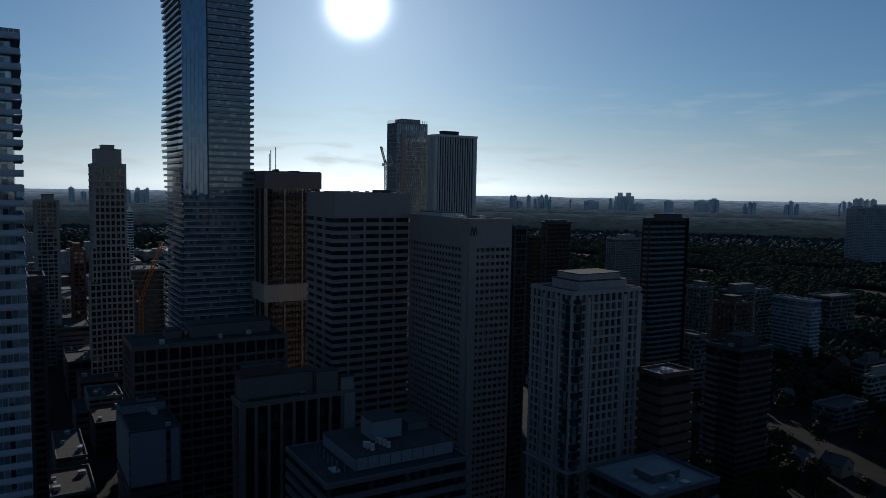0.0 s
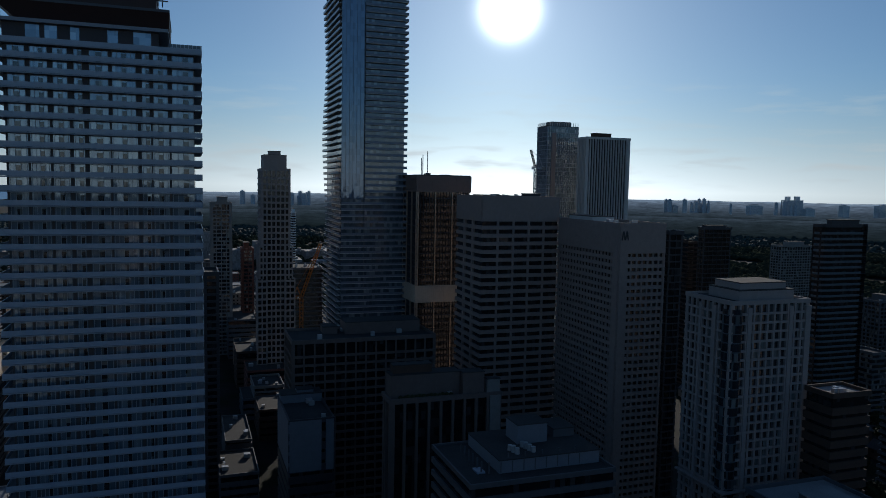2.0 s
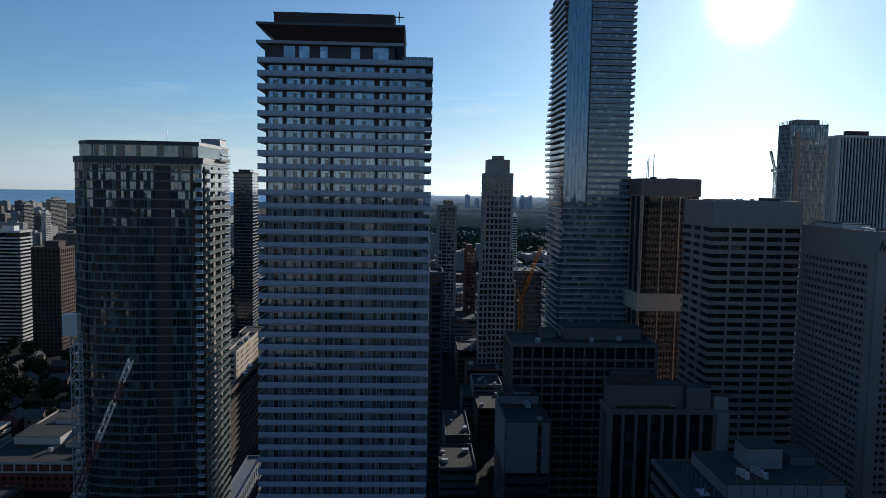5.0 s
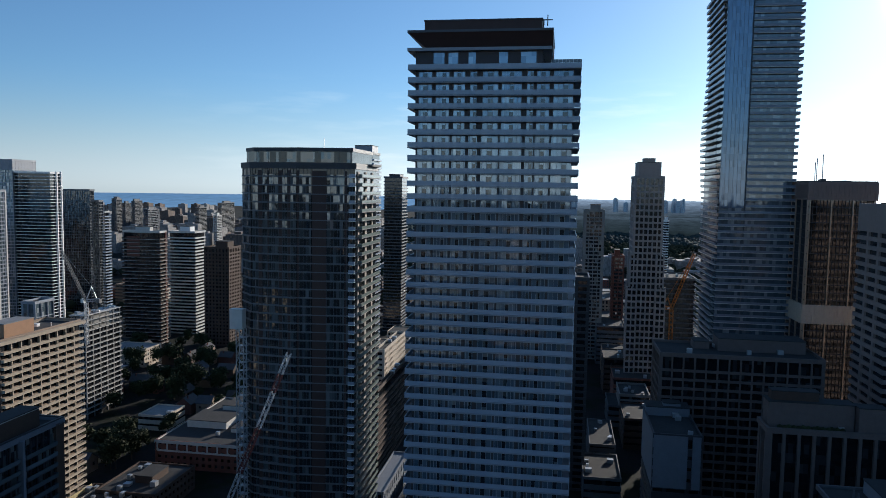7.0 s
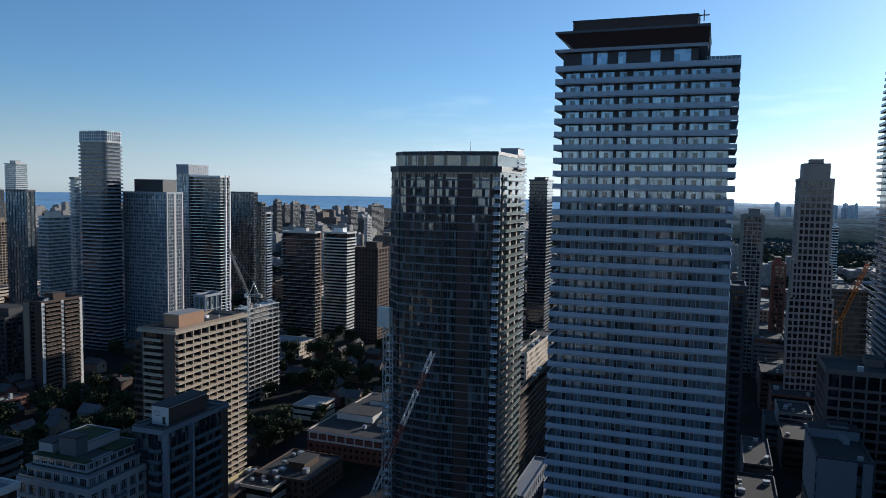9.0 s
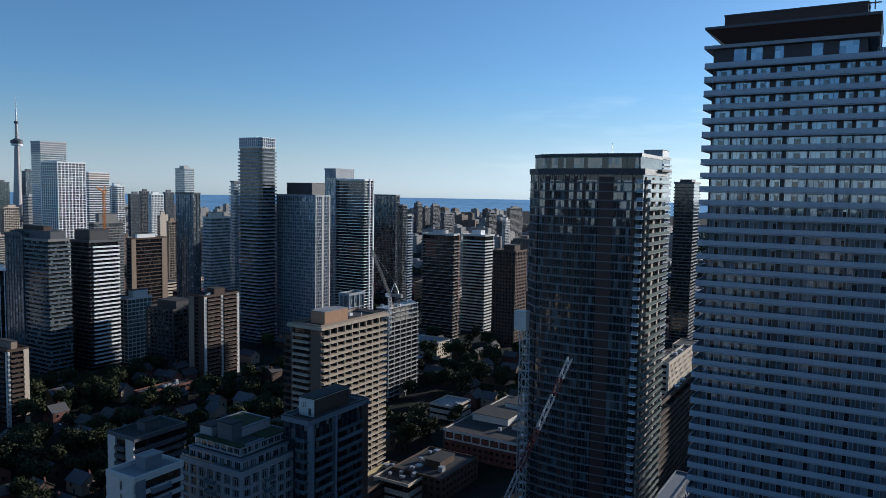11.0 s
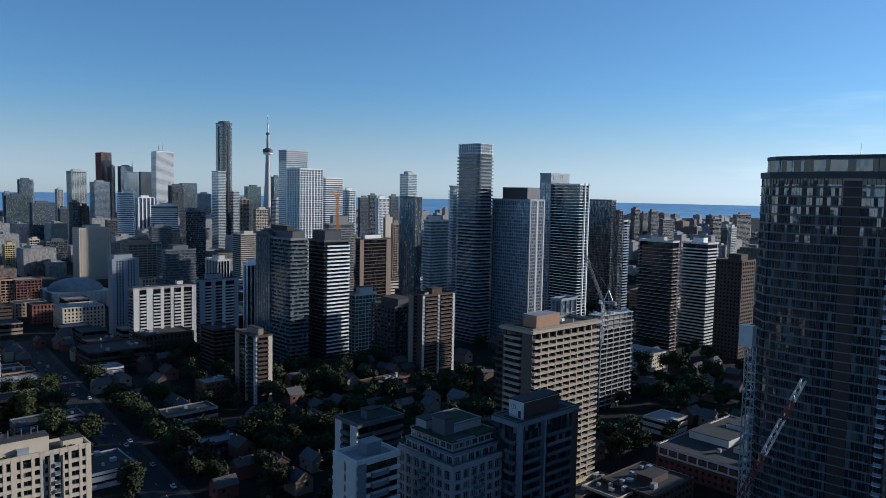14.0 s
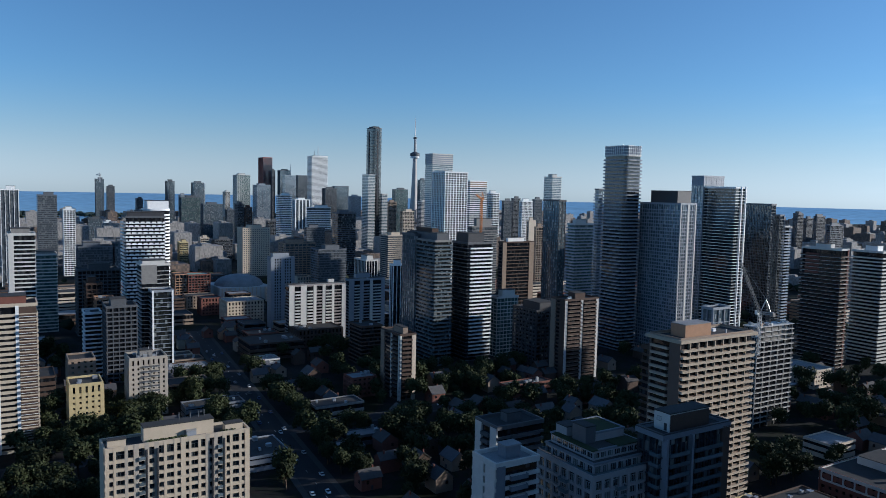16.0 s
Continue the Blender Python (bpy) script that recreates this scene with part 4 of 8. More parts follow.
def precast_tower(label, u, v, lu, lv, h):
    root = tower(label, u, v, lu, lv, h, "grid", PRECAST, GLASS_NEARDARK, floor=3.0, bay=2.9, pier=0.75, band=0.75, plant=None, proud=0.45, parapet=0.8, roof=ROOFING,
                 tops=[((-0.32, 0.35, -0.42, 0.3), 0, 3.2, PRECAST), ((-0.25, 0.3, -0.36, 0.25), 3.5, 5.5, PRECAST)], units=3)
    for side, a0, a1 in (("e", -0.02, 0.05), ("e", 0.22, 0.27), ("e", 0.76, 0.81), ("s", 0.3, 0.35), ("s", 0.62, 0.67)):
        panel(root, lu, lv, side, a0, a1, 0, h * 0.985, PRECAST, 0.75, "pier")
    # rounded glazed corner between the two fronts
    bm = bmesh.new()
    pts = [(-lu / 2 + 2.2 + 3.1 * math.cos(radians(w)), lv / 2 - 2.2 + 3.1 * math.sin(radians(w))) for w in range(60, 215, 15)]
    add_prism(bm, pts, 0, h - 2)
    part("corner_bay", bm, GLASS_NEARDARK, root, "rounded dark glass corner bay")
    for i in range(1, int(h / 3)):
        bm = bmesh.new()
        add_prism(bm, [(-lu / 2 + 2.2 + 3.25 * math.cos(radians(w)), lv / 2 - 2.2 + 3.25 * math.sin(radians(w))) for w in range(60, 215, 15)], i * 3, i * 3 + 0.35)
        part("corner_band", bm, GREY, root)
    bm = bmesh.new()
    add_box(bm, -lu / 2 - 2, lu / 2, -lv / 2 - 2, lv / 2 + 2, h * 0.38, h * 0.38 + 0.6)
    part("podium_cornice", bm, PRECAST, root)


def unfinished_glass_tower(label, u, v, lu, lv, h):
    root = tower(label, u, v, lu, lv, h, "curtain", BLUEGREY, GLASS_BLUE, floor=3.4, bay=1.8, band=0.9, plant=None,
                 panels=[("e", 0.72, 0.86, 0.3, 0.97, TANDARK)], parapet=0)
    for i in range(14):
        part("slab_prop", box_mesh(0.3, 0.3, 2.6, PALE), PALE, root, "", (-lu / 2 + 0.5, -lv / 2 + 0.5 + i * (lv - 1) / 13, h))
    for i in range(10):
        part("slab_prop", box_mesh(0.3, 0.3, 2.6, PALE), PALE, root, "", (-lu / 2 + 0.5 + i * (lu - 1) / 9, lv / 2 - 0.5, h))
    bm = bmesh.new()
    add_box(bm, -lu * 0.35, lu * 0.3, -lv * 0.3, lv * 0.3, h, h + 3.5)
    part("lift_core", bm, CONCRETE, root)


def flat_office(label, u, v, lu, lv, h):
    root = tower(label, u, v, lu, lv, h, "bands", GREY, GLASS_DARK, floor=3.7, band=1.6, proud=0.25, roof=ROOFING, plant=None, parapet=0.7)
    top_block(root, lu, lv, (-0.3, 0.45, -0.47, 0.25), h, h + 3.4, PALEPANEL, "plant_storey", ROOFING)
    top_block(root, lu, lv, (0.02, 0.28, -0.2, 0.02), h + 3.7, h + 9.0, PALEPANEL, "lift_house", ROOFING)
    top_block(root, lu, lv, (0.1, 0.4, -0.44, -0.28), h + 3.7, h + 6.0, GREY, "plant_box", ROOFING)
    for side, n in (("e", 9), ("s", 6)):
        for i in range(n):
            f = (i + 0.5) / n
            bm = bmesh.new()
            side_box(bm, lu * 0.6, lv * 0.72, side, f - 0.004, f + 0.004, h + 0.3, h + 3.3, 0.12)
            part("panel_joint", bm, GREY, root)
    for i in range(7):
        bm = bmesh.new()
        bmesh.ops.create_cone(bm, cap_ends=True, segments=14, radius1=0.7, radius2=0.6, depth=1.5 + 0.3 * (i % 3))
        part("roof_fan", bm, STEEL, root, "round steel roof fan", (-lu * 0.2 + 1.5 * (i % 4), -lv * 0.02 + 3.2 * (i // 4) + 0.4 * i, h + 4.5))
    for i in range(5):
        part("vent_stack", box_mesh(0.3, 0.3, 1.4, GREY), GREY, root, "", (-lu * 0.27, -lv * 0.3 + i * lv * 0.12, h + 3.6))
    part("skylight", box_mesh(3.6, 2.2, 0.5, RAIL), RAIL, root, "pale glass skylight", (-lu * 0.2, lv * 0.36, h))


def ribbed_office(label, u, v, lu, lv, h):
    root = tower(label, u, v, lu, lv, h, "piers", UMBER, GLASS_DARK, floor=3.6, bay=4.2, pier=0.9, proud=0.7, plant=None, units=5,
                 tops=[((-0.15, 0.45, -0.15, 0.48), 0, 8, UMBER), ((0.0, 0.4, 0.1, 0.45), 8, 11, BROWN), ((-0.4, 0.1, -0.36, -0.16), 0, 8, UMBER), ((-0.5, -0.2, -0.5, -0.38), -6, 5.5, CONCRETE)])
    panel(root, lu, lv, "e", 0, 0.1, 0, h, CONCRETE, 0.9)
    for i in range(14):
        bm = bmesh.new()
        bmesh.ops.create_icosphere(bm, subdivisions=1, radius=1.0)
        part("planter_shrub", bm, FOLIAGE, root, "", (-lu * 0.38 + 0.4 * (i % 3), -lv * 0.05 + i * lv * 0.035, h + 0.8))


def terrace_apartments(label, u, v, lu, lv, h):
    """Beige apartment block: stepped front planes, paired windows, roof terraces with planting."""
    fl = 2.8
    root = tower(label, u, v, lu, lv, h, "bands", CREAM, GLASS_NEARDARK, floor=fl, band=1.15, proud=0.3, plant=None, roof=ROOFING, parapet=0.9)
    n = int(h / fl)
    zs = [i * fl for i in range(1, n)]
    # window columns: start, end (metres along the front from the east end)
    cols = [(1.2, 2.5), (3.3, 5.9), (6.9, 8.6), (10.2, 12.0), (13.4, 15.0), (16.4, 18.0), (18.9, 21.2), (22.2, 23.4),
            (25.0, 26.1), (26.8, 29.1), (30.0, 31.5), (32.9, 34.4), (35.6, 37.2), (38.6, 39.8), (40.7, 43.0), (43.9, 45.0)]
    k = lu / 46.4
    edge = 0.0
    for i, (c0, c1) in enumerate(cols + [(46.4, 47)]):
        grey = 6.0 < c0 < 18 or 30 < c0 < 38
        panel(root, lu, lv, "n", edge * k / lu, min(1.0, c0 * k / lu), 0, h + 0.85, GREYBEIGE if grey else CREAM, 0.36 if not grey else 0.33, "wall_strip")
        edge = c1
    window_rows(root, lu, lv, "n", [((c0 + c1) / 2 * k, (c1 - c0) * k - 0.1, 2 if c1 - c0 > 2 else 1) for c0, c1 in cols], zs[-11:], 1.27, 1.5, FRAME_DARK, out=-0.05, most=150)
    for c in (12.6, 16.0, 33.9, 37.8):
        panel(root, lu, lv, "n", c * k / lu - 0.005, c * k / lu + 0.005, 0, h - 1.2, DARK, 0.9, "dark_fin", "slim dark vertical fin")
    stack(root, lu, lv, "n", 10.2 * k / lu, 12.2 * k / lu, zs, 0.8, GREYBEIGE, RAIL_CLEAR)
    stack(root, lu, lv, "n", 35.6 * k / lu, 37.4 * k / lu, zs, 0.8, GREYBEIGE, RAIL_CLEAR)
    for side in ("e", "w"):
        panel(root, lu, lv, side, 0, 1, 0, h + 0.85, CREAM, 0.36)
    top_block(root, lu, lv, (-0.24, 0.25, -0.3, 0.2), h, h + 5.0, CREAM, "penthouse_wall", ROOFING)
    top_block(root, lu, lv, (-0.48, -0.36, -0.42, -0.2), h, h + 2.8, CREAM, "stair_house", ROOFING)
    top_block(root, lu, lv, (0.33, 0.46, -0.42, -0.1), h, h + 2.8, CREAM, "stair_house", ROOFING)
    top_block(root, lu, lv, (0.05, 0.12, -0.42, -0.31), h, h + 2.4, BLUEGREY, "air_unit", STEEL)
    for x in (0.02, 0.1, 0.16, 0.2):
        part("vent_stack", box_mesh(0.3, 0.3, 2.4, GREY), GREY, root, "", (x * lu, 0.05 * lv, h + 5.2))
    for i in range(26):
        bm = bmesh.new()
        bmesh.ops.create_icosphere(bm, subdivisions=1, radius=0.5 + 0.25 * ((i * 7) % 5) / 5)
        x = -0.22 + 0.36 * (i / 26) if i < 20 else 0.3 + 0.02 * (i - 20)
        part("planter_shrub", bm, FOLIAGE, root, "", (x * lu, (-0.44 + 0.03 * (i % 3)) * lv, h + 0.75))
    part("roof_planter", box_mesh(lu * 0.42, 1.6, 0.6, CONCRETE), CONCRETE, root, "", (-0.02 * lu, -0.42 * lv, h))


def slab_apartments(label, u, v, lu, lv, h):
    """Beige brick slab with white balcony bands on the long sunny front."""
    fl = 2.75
    root = tower(label, u, v, lu, lv, h, "bands", TAN, GLASS_DARK, floor=fl, band=0.8, proud=0.2, plant=None, roof=ROOFING, parapet=1.2)
    n = int(h / fl)
    zs = [i * fl for i in range(1, n)]
    stack(root, lu, lv, "n", 0.0, 1.0, zs, 1.5, CREAM, SANDSTONE, 0.85)
    stack(root, lu, lv, "e", 0.38, 0.94, zs, 0.9, CREAM, SANDSTONE, 0.85)
    panel(root, lu, lv, "e", 0.0, 0.34, 0, h - 0.9, TANBRICK, 0.3, "brick_wall")
    panel(root, lu, lv, "e", 0.94, 1.0, 0, h, TANBRICK, 0.3, "brick_wall")
    for i in range(1, 9):
        panel(root, lu, lv, "n", i / 9 - 0.006, i / 9 + 0.006, 0, h, SANDSTONE, 0.7, "balcony_divider")
    bm = bmesh.new()
    add_ring(bm, grown(outline(lu, lv), 1.5), grown(outline(lu, lv), -0.3), h - 0.8, h + 0.5)
    part("cornice", bm, SANDSTONE, root)
    top_block(root, lu, lv, (-0.33, 0.02, -0.22, 0.25), h, h + 5.0, ORANGE, "lift_house", PALEROOF)
    part("rooftop_unit", box_mesh(1.8, 1.5, 1.2, WHITE), WHITE, root, "", (0.2 * lu, 0.1 * lv, h))
    part("vent_stack", box_mesh(0.4, 0.4, 1.6, STEEL), STEEL, root, "", (0.25 * lu, -0.2 * lv, h))


def terrace_condo(label, u, v, lu, lv, h):
    """Midrise with set-back top floors, planted roof terraces and glass rails."""
    fl = 3.0
    root = tower(label, u, v, lu, lv, h - 6.0, "grid", GREYGREEN, GLASS_NEARDARK, floor=fl, bay=3.3, pier=0.95, band=0.85, proud=0.25, plant=None, roof=ROOFING, parapet=1.0)
    z = h - 6.0
    a, b = lu, lv
    for f0, z0, high in (((-0.43, 0.44, -0.43, 0.44), z, 3.2), ((-0.36, 0.42, -0.34, 0.42), z + 3.5, 2.5)):
        top_block(root, lu, lv, f0, z0, z0 + high, GREYGREEN, "upper_storey", ROOFING)
        part("storey_coping", ring_mesh([(f0[0] * lu, f0[2] * lv), (f0[1] * lu, f0[2] * lv), (f0[1] * lu, f0[3] * lv), (f0[0] * lu, f0[3] * lv)], 0.25, 0.3, 0, 0.5, PALEPANEL), PALEPANEL, root, "pale metal coping", (0, 0, z0 + high + 0.02))
        for k in range(7):
            q = (k + 0.5) / 7
            for side in ("n", "e"):
                spot_at = ((f0[0] + (f0[1] - f0[0]) * q) * lu, f0[2] * lv - 0.06, z0 + 0.5) if side == "n" else (f0[0] * lu - 0.06, (f0[2] + (f0[3] - f0[2]) * q) * lv, z0 + 0.5)
                win = part("window", window_unit(2.1, high - 0.9, 3, FRAME), FRAME, root, "", spot_at, 0 if side == "n" else -90)
                part("pane", box_mesh(1.94, 0.05, high - 1.06, GLASS_NEARDARK), GLASS_NEARDARK, win, "", (0, 0.05, 0.08))
    top_block(root, lu, lv, (-0.1, 0.38, -0.1, 0.38), z + 6.3, z + 8.6, GREYGREEN, "roof_enclosure", GRASS)
    part("enclosure_coping", ring_mesh([(-0.1 * lu, -0.1 * lv), (0.38 * lu, -0.1 * lv), (0.38 * lu, 0.38 * lv), (-0.1 * lu, 0.38 * lv)], 0.2, 0.45, 0, 0.55, PALEPANEL), PALEPANEL, root, "pale metal coping", (0, 0, z + 8.5))
    # set-back glazed lower wing towards the viewpoint
    wing = h - 22
    x0, x1, y0, y1 = -0.5 * lu - 8, -0.5 * lu + 0.2, -0.06 * lv, 0.5 * lv
    bm = bmesh.new()
    add_box(bm, x0, x1, y0, y1, 0, wing)
    part("wing_wall", bm, GREYGREEN, root)
    bm = bmesh.new()
    add_box(bm, x0 + 0.4, x1 - 0.3, y0 + 0.4, y1 - 0.4, wing, wing + 0.25)
    part("wing_roof", bm, ROOFING, root)
    part("wing_parapet", ring_mesh([(x0, y0), (x1, y0), (x1, y1), (x0, y1)], 0.1, 0.3, -0.3, 0.9, PALEPANEL), PALEPANEL, root, "", (0, 0, wing))
    for k in range(4):
        for q in range(6):
            win = part("window", window_unit(1.5, 1.9, 2, FRAME), FRAME, root, "", (x0 - 0.06, y0 + 1.4 + q * (y1 - y0 - 2.8) / 5, wing - 2.9 - k * 3), -90)
            part("pane", box_mesh(1.34, 0.05, 1.74, GLASS_NEARDARK), GLASS_NEARDARK, win, "", (0, 0.05, 0.08))
    top_block(root, lu, lv, (-0.28, -0.12, -0.12, 0.12), z + 6.3, z + 11.0, GREY, "lift_house", ROOFING)
    top_block(root, lu, lv, (-0.3, -0.1, 0.2, 0.4), z + 6.3, z + 9.0, GREYGREEN, "stair_house", ROOFING)
    for f, nm in (((-0.4, -0.3, -0.36, 0.36), "roof_lawn"), ((0.02, 0.4, -0.36, -0.14), "roof_lawn")):
        bm = bmesh.new()
        add_box(bm, f[0] * lu, f[1] * lu, f[2] * lv, f[3] * lv, z + 6.3, z + 6.6)
        part(nm, bm, GRASS, root, "green planted roof bed")
    zs = [i * fl for i in range(2, int(z / fl))]
    # pale double windows in the upper floors
    window_rows(root, lu, lv, "e", [(lv / round(lv / 3.3) * (k + 0.5), 2.2, 3) for k in range(round(lv / 3.3))], zs[-7:], 0.9, 2.05, FRAME, out=-0.12, most=36)
    window_rows(root, lu, lv, "n", [(lu / round(lu / 3.3) * (k + 0.5), 2.2, 3) for k in range(round(lu / 3.3))], zs[-7:], 0.9, 2.05, FRAME, out=-0.12, most=36)
    stack(root, lu, lv, "n", 0.35, 0.5, zs, 1.3, GREYGREEN, RAIL_CLEAR)
    stack(root, lu, lv, "e", 0.4, 0.55, zs, 1.3, GREYGREEN, RAIL_CLEAR)
    bm = bmesh.new()
    add_ring(bm, grown(outline(lu, lv), -0.1), grown(outline(lu, lv), -0.2), z + 1.0, z + 1.6)
    part("terrace_rail", bm, RAIL_CLEAR, root, "clear glass terrace rail")
    rng = random.Random(5)
    for i in range(16):
        bm = bmesh.new()
        bmesh.ops.create_icosphere(bm, subdivisions=1, radius=rng.uniform(0.4, 0.8))
        part("planter_shrub", bm, FOLIAGE, root, "", (rng.uniform(-0.48, -0.44) * lu, rng.uniform(-0.45, 0.45) * lv, z + 0.7))


def glass_midrise(label, u, v, lu, lv, h):
    fl = 3.0
    root = tower(label, u, v, lu, lv, h, "curtain", DARK, GLASS_NEARDARK, floor=fl, bay=2.4, band=0.5, plant=None, roof=ROOFING, parapet=1.3,
                 panels=[("n", 0.0, 0.03, 0, 1.0, PALEPANEL, 1.6), ("n", 0.37, 0.4, 0, 1.0, PALEPANEL, 1.6), ("n", 0.88, 1.0, 0, 1.0, BROWN, 0.5)])
    zs = [i * fl for i in range(2, int(h / fl))]
    stack(root, lu, lv, "n", 0.06, 0.35, zs, 1.4, DARK, RAIL_CLEAR)
    stack(root, lu, lv, "n", 0.43, 0.86, zs, 1.4, DARK, RAIL_CLEAR)
    stack(root, lu, lv, "e", 0.05, 0.4, zs, 1.2, DARK, RAIL_CLEAR)
    bm = bmesh.new()
    add_ring(bm, grown(outline(lu, lv), 0.5), grown(outline(lu, lv), -0.3), h - 0.5, h + 0.9)
    part("roof_frame", bm, PALEPANEL, root, "pale projecting roof frame")
    top_block(root, lu, lv, (-0.3, 0.3, -0.2, 0.4), h, h + 5.2, PALE, "stair_house", ROOFING)
    bm = bmesh.new()
    add_box(bm, -0.29 * lu, 0.3 * lu, -0.2 * lv - 0.12, -0.2 * lv + 0.1, h + 0.1, h + 4.9)
    part("stair_house_front", bm, BROWN, root, "brown brick front of the stair house")
    part("door", box_mesh(0.08, 1.0, 2.1, DARK), DARK, root, "dark service door", (-0.3 * lu - 0.05, -0.05 * lv, h + 0.3))
    part("window", window_unit(1.6, 1.4, 2, DARK), DARK, root, "", (-0.3 * lu - 0.08, 0.2 * lv, h + 2.5), -90)


def concrete_frame(label, u, v, lu, lv, h):
    """Unfinished tower: bare slabs, columns, edge rails, half-hung glazing."""
    fl = 3.0
    root = thing("tower", spot(u, v), label, "building")
    FOOTPRINTS.append((u, v, lu / 2 + 3, lv / 2 + 3))
    n = int(h / fl)
    core = box_mesh(lu * 0.5, lv * 0.5, n * fl, CONCRETE)
    part("lift_core", core, CONCRETE, root)
    slab = box_mesh(lu, lv, 0.28, PALE)
    for i in range(1, n + 1):
        part("floor_slab", slab, PALE, root, "", (0, 0, i * fl))
        if i < n - 1:
            part("edge_rail", ring_mesh(outline(lu, lv), 0.02, 0.1, 0.0, 0.62, CONCRETE), CONCRETE, root, "", (0, 0, i * fl + 0.28))
    col = box_mesh(0.7, 0.5, n * fl, CONCRETE)
    for i in range(6):
        for y in (-1, 1):
            part("column", col, CONCRETE, root, "", (-lu / 2 + 0.9 + i * (lu - 1.8) / 5, y * (lv / 2 - 0.9), 0))
    for i in range(1, 5):
        for x in (-1, 1):
            part("column", col, CONCRETE, root, "", (x * (lu / 2 - 0.9), -lv / 2 + 0.9 + i * (lv - 1.8) / 5, 0))
    bm = bmesh.new()
    add_box(bm, -lu / 2 + 1.0, -lu / 2 + 1.2, -lv / 2 + 1, lv / 2 - 1, 0, n * fl - 6)
    add_box(bm, -lu / 2 + 1.2, lu / 2 - 1, -lv / 2 + 1.2, -lv / 2 + 1.4, 0, n * fl - 9)
    part("glazing", bm, GLASS_DARK, root)
    rng = random.Random(3)
    for i in range(16):
        part("formwork", box_mesh(rng.uniform(1, 4), rng.uniform(0.6, 2), rng.uniform(0.5, 1.9), rng.choice((PALE, TAN, STEEL))), PALE, root, "",
             (rng.uniform(-0.42, 0.42) * lu, rng.uniform(-0.42, 0.42) * lv, n * fl + 0.28), rng.uniform(0, 90))


def chequer_condo(label, u, v, lu, lv, h):
    """White tower whose balcony fronts shift sideways from floor to floor, like bricks in a wall."""
    fl = 2.95
    root = tower(label, u, v, lu, lv, h, "curtain", GREY, GLASS_DARK, floor=fl, bay=0, band=0.5, plant=(0.95, 0.9, 4), plant_wall=DARK, joined=True, edge=WHITE)
    bm = bmesh.new()
    n = int(h / fl)
    for side, count in (("n", 7), ("e", 4)):
        for i in range(1, n):
            z = i * fl
            side_box(bm, lu, lv, side, 0, 1, z - 0.3, z, 1.2)
            for k in range(count + 1):
                a0 = (k - (0.5 if i // 2 % 2 else 0.0)) / count
                c0, c1 = max(0.0, a0 + 0.012), min(1.0, a0 + 0.82 / count)
                if c1 > c0:
                    side_box(bm, lu, lv, side, c0, c1, z, z + 1.3, 1.2, -1.0)
    part("balcony_front", bm, WHITE, root, "white staggered balcony fronts")["kind"] = "stuff"


def tall_glass_tower(label, u, v, lu, lv, h):
    root = tower(label, u, v, lu, lv, h, "curtain", GREY, GLASS_DARKBLUE, joined=True, chamfer=7, bay=0, band=0.8, plant=None)
    for side in ("n", "e"):
        # A dark strip, set proud of the wall, stands in for recess shade.
        panel(root, lu, lv, side, 0.44, 0.56, 0, h - 6, DARK, 0.5, "dark_recess", "raised dark strip standing in for a shaded recess")
    top_block(root, lu, lv, (-0.3, 0.3, -0.3, 0.3), h, h + 4, GREY)


def framed_crown_condo(label, u, v, lu, lv, h):
    """Tall condominium with wrapped balconies and a glass screen of posts and rails round its roof."""
    root = tower(label, u, v, lu, lv, h, "balcony", PALE, GLASS_DARK, depth=1.3, rail=RAIL_DIM, chamfer=3, plant=(0.8, 0.8, 7), plant_wall=BLUEGREY)
    pts = outline(lu - 2.6, lv - 2.6, 3)
    for k in range(4):
        part("screen_rail", ring_mesh(pts, 0.5, -0.3, 0, 0.35, WHITE), WHITE, root, "", (0, 0, h + 0.2 + k * 2.7))
    part("screen_glass", ring_mesh(pts, 0.3, -0.22, 0, 8.0, RAIL_DIM), RAIL_DIM, root, "grey glass screen round the roof", (0, 0, h + 0.2))
    for p, ang, corner in along(pts, 2.4):
        part("screen_post", box_mesh(0.25, 1.1, 8.4, WHITE), WHITE, root, "", (p.x, p.y, h + 0.2), ang)
    part("roof_antenna", box_mesh(0.3, 0.3, 3.5, STEEL), STEEL, root, "", (0, 0, h + 7))
    return root


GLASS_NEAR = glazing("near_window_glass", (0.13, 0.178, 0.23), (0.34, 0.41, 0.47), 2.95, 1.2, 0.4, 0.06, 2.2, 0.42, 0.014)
GLASS_WAVY = glazing("blue_grey_tower_glass", (0.07, 0.09, 0.11), (0.3, 0.33, 0.35), 3.3, 1.6, 0.25, 0.06, 2.0, 0.15, 0.012)
GLASS_SHEER = glazing("sheer_blue_glass", (0.1, 0.15, 0.22), (0.16, 0.22, 0.3), 3.3, 1.5, 0.3, 0.05, 2.2, 0.3, 0.01)
PIERGREY = surface("dark_grey_wall_panel", (0.066, 0.06, 0.062), 0.6, vary=0.15)
# Darker copy of the window glass, with the shade held in its tint.
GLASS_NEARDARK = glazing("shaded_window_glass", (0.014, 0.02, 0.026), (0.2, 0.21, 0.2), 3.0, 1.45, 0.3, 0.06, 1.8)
GLASS_DARKBLUE = glazing("dark_blue_glass", (0.014, 0.017, 0.018), (0.2, 0.22, 0.22), 2.95, 1.5, 0.22, 0.05, 2.0, 0.0, 0.03)
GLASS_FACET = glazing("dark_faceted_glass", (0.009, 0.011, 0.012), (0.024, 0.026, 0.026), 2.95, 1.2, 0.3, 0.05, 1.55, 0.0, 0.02)
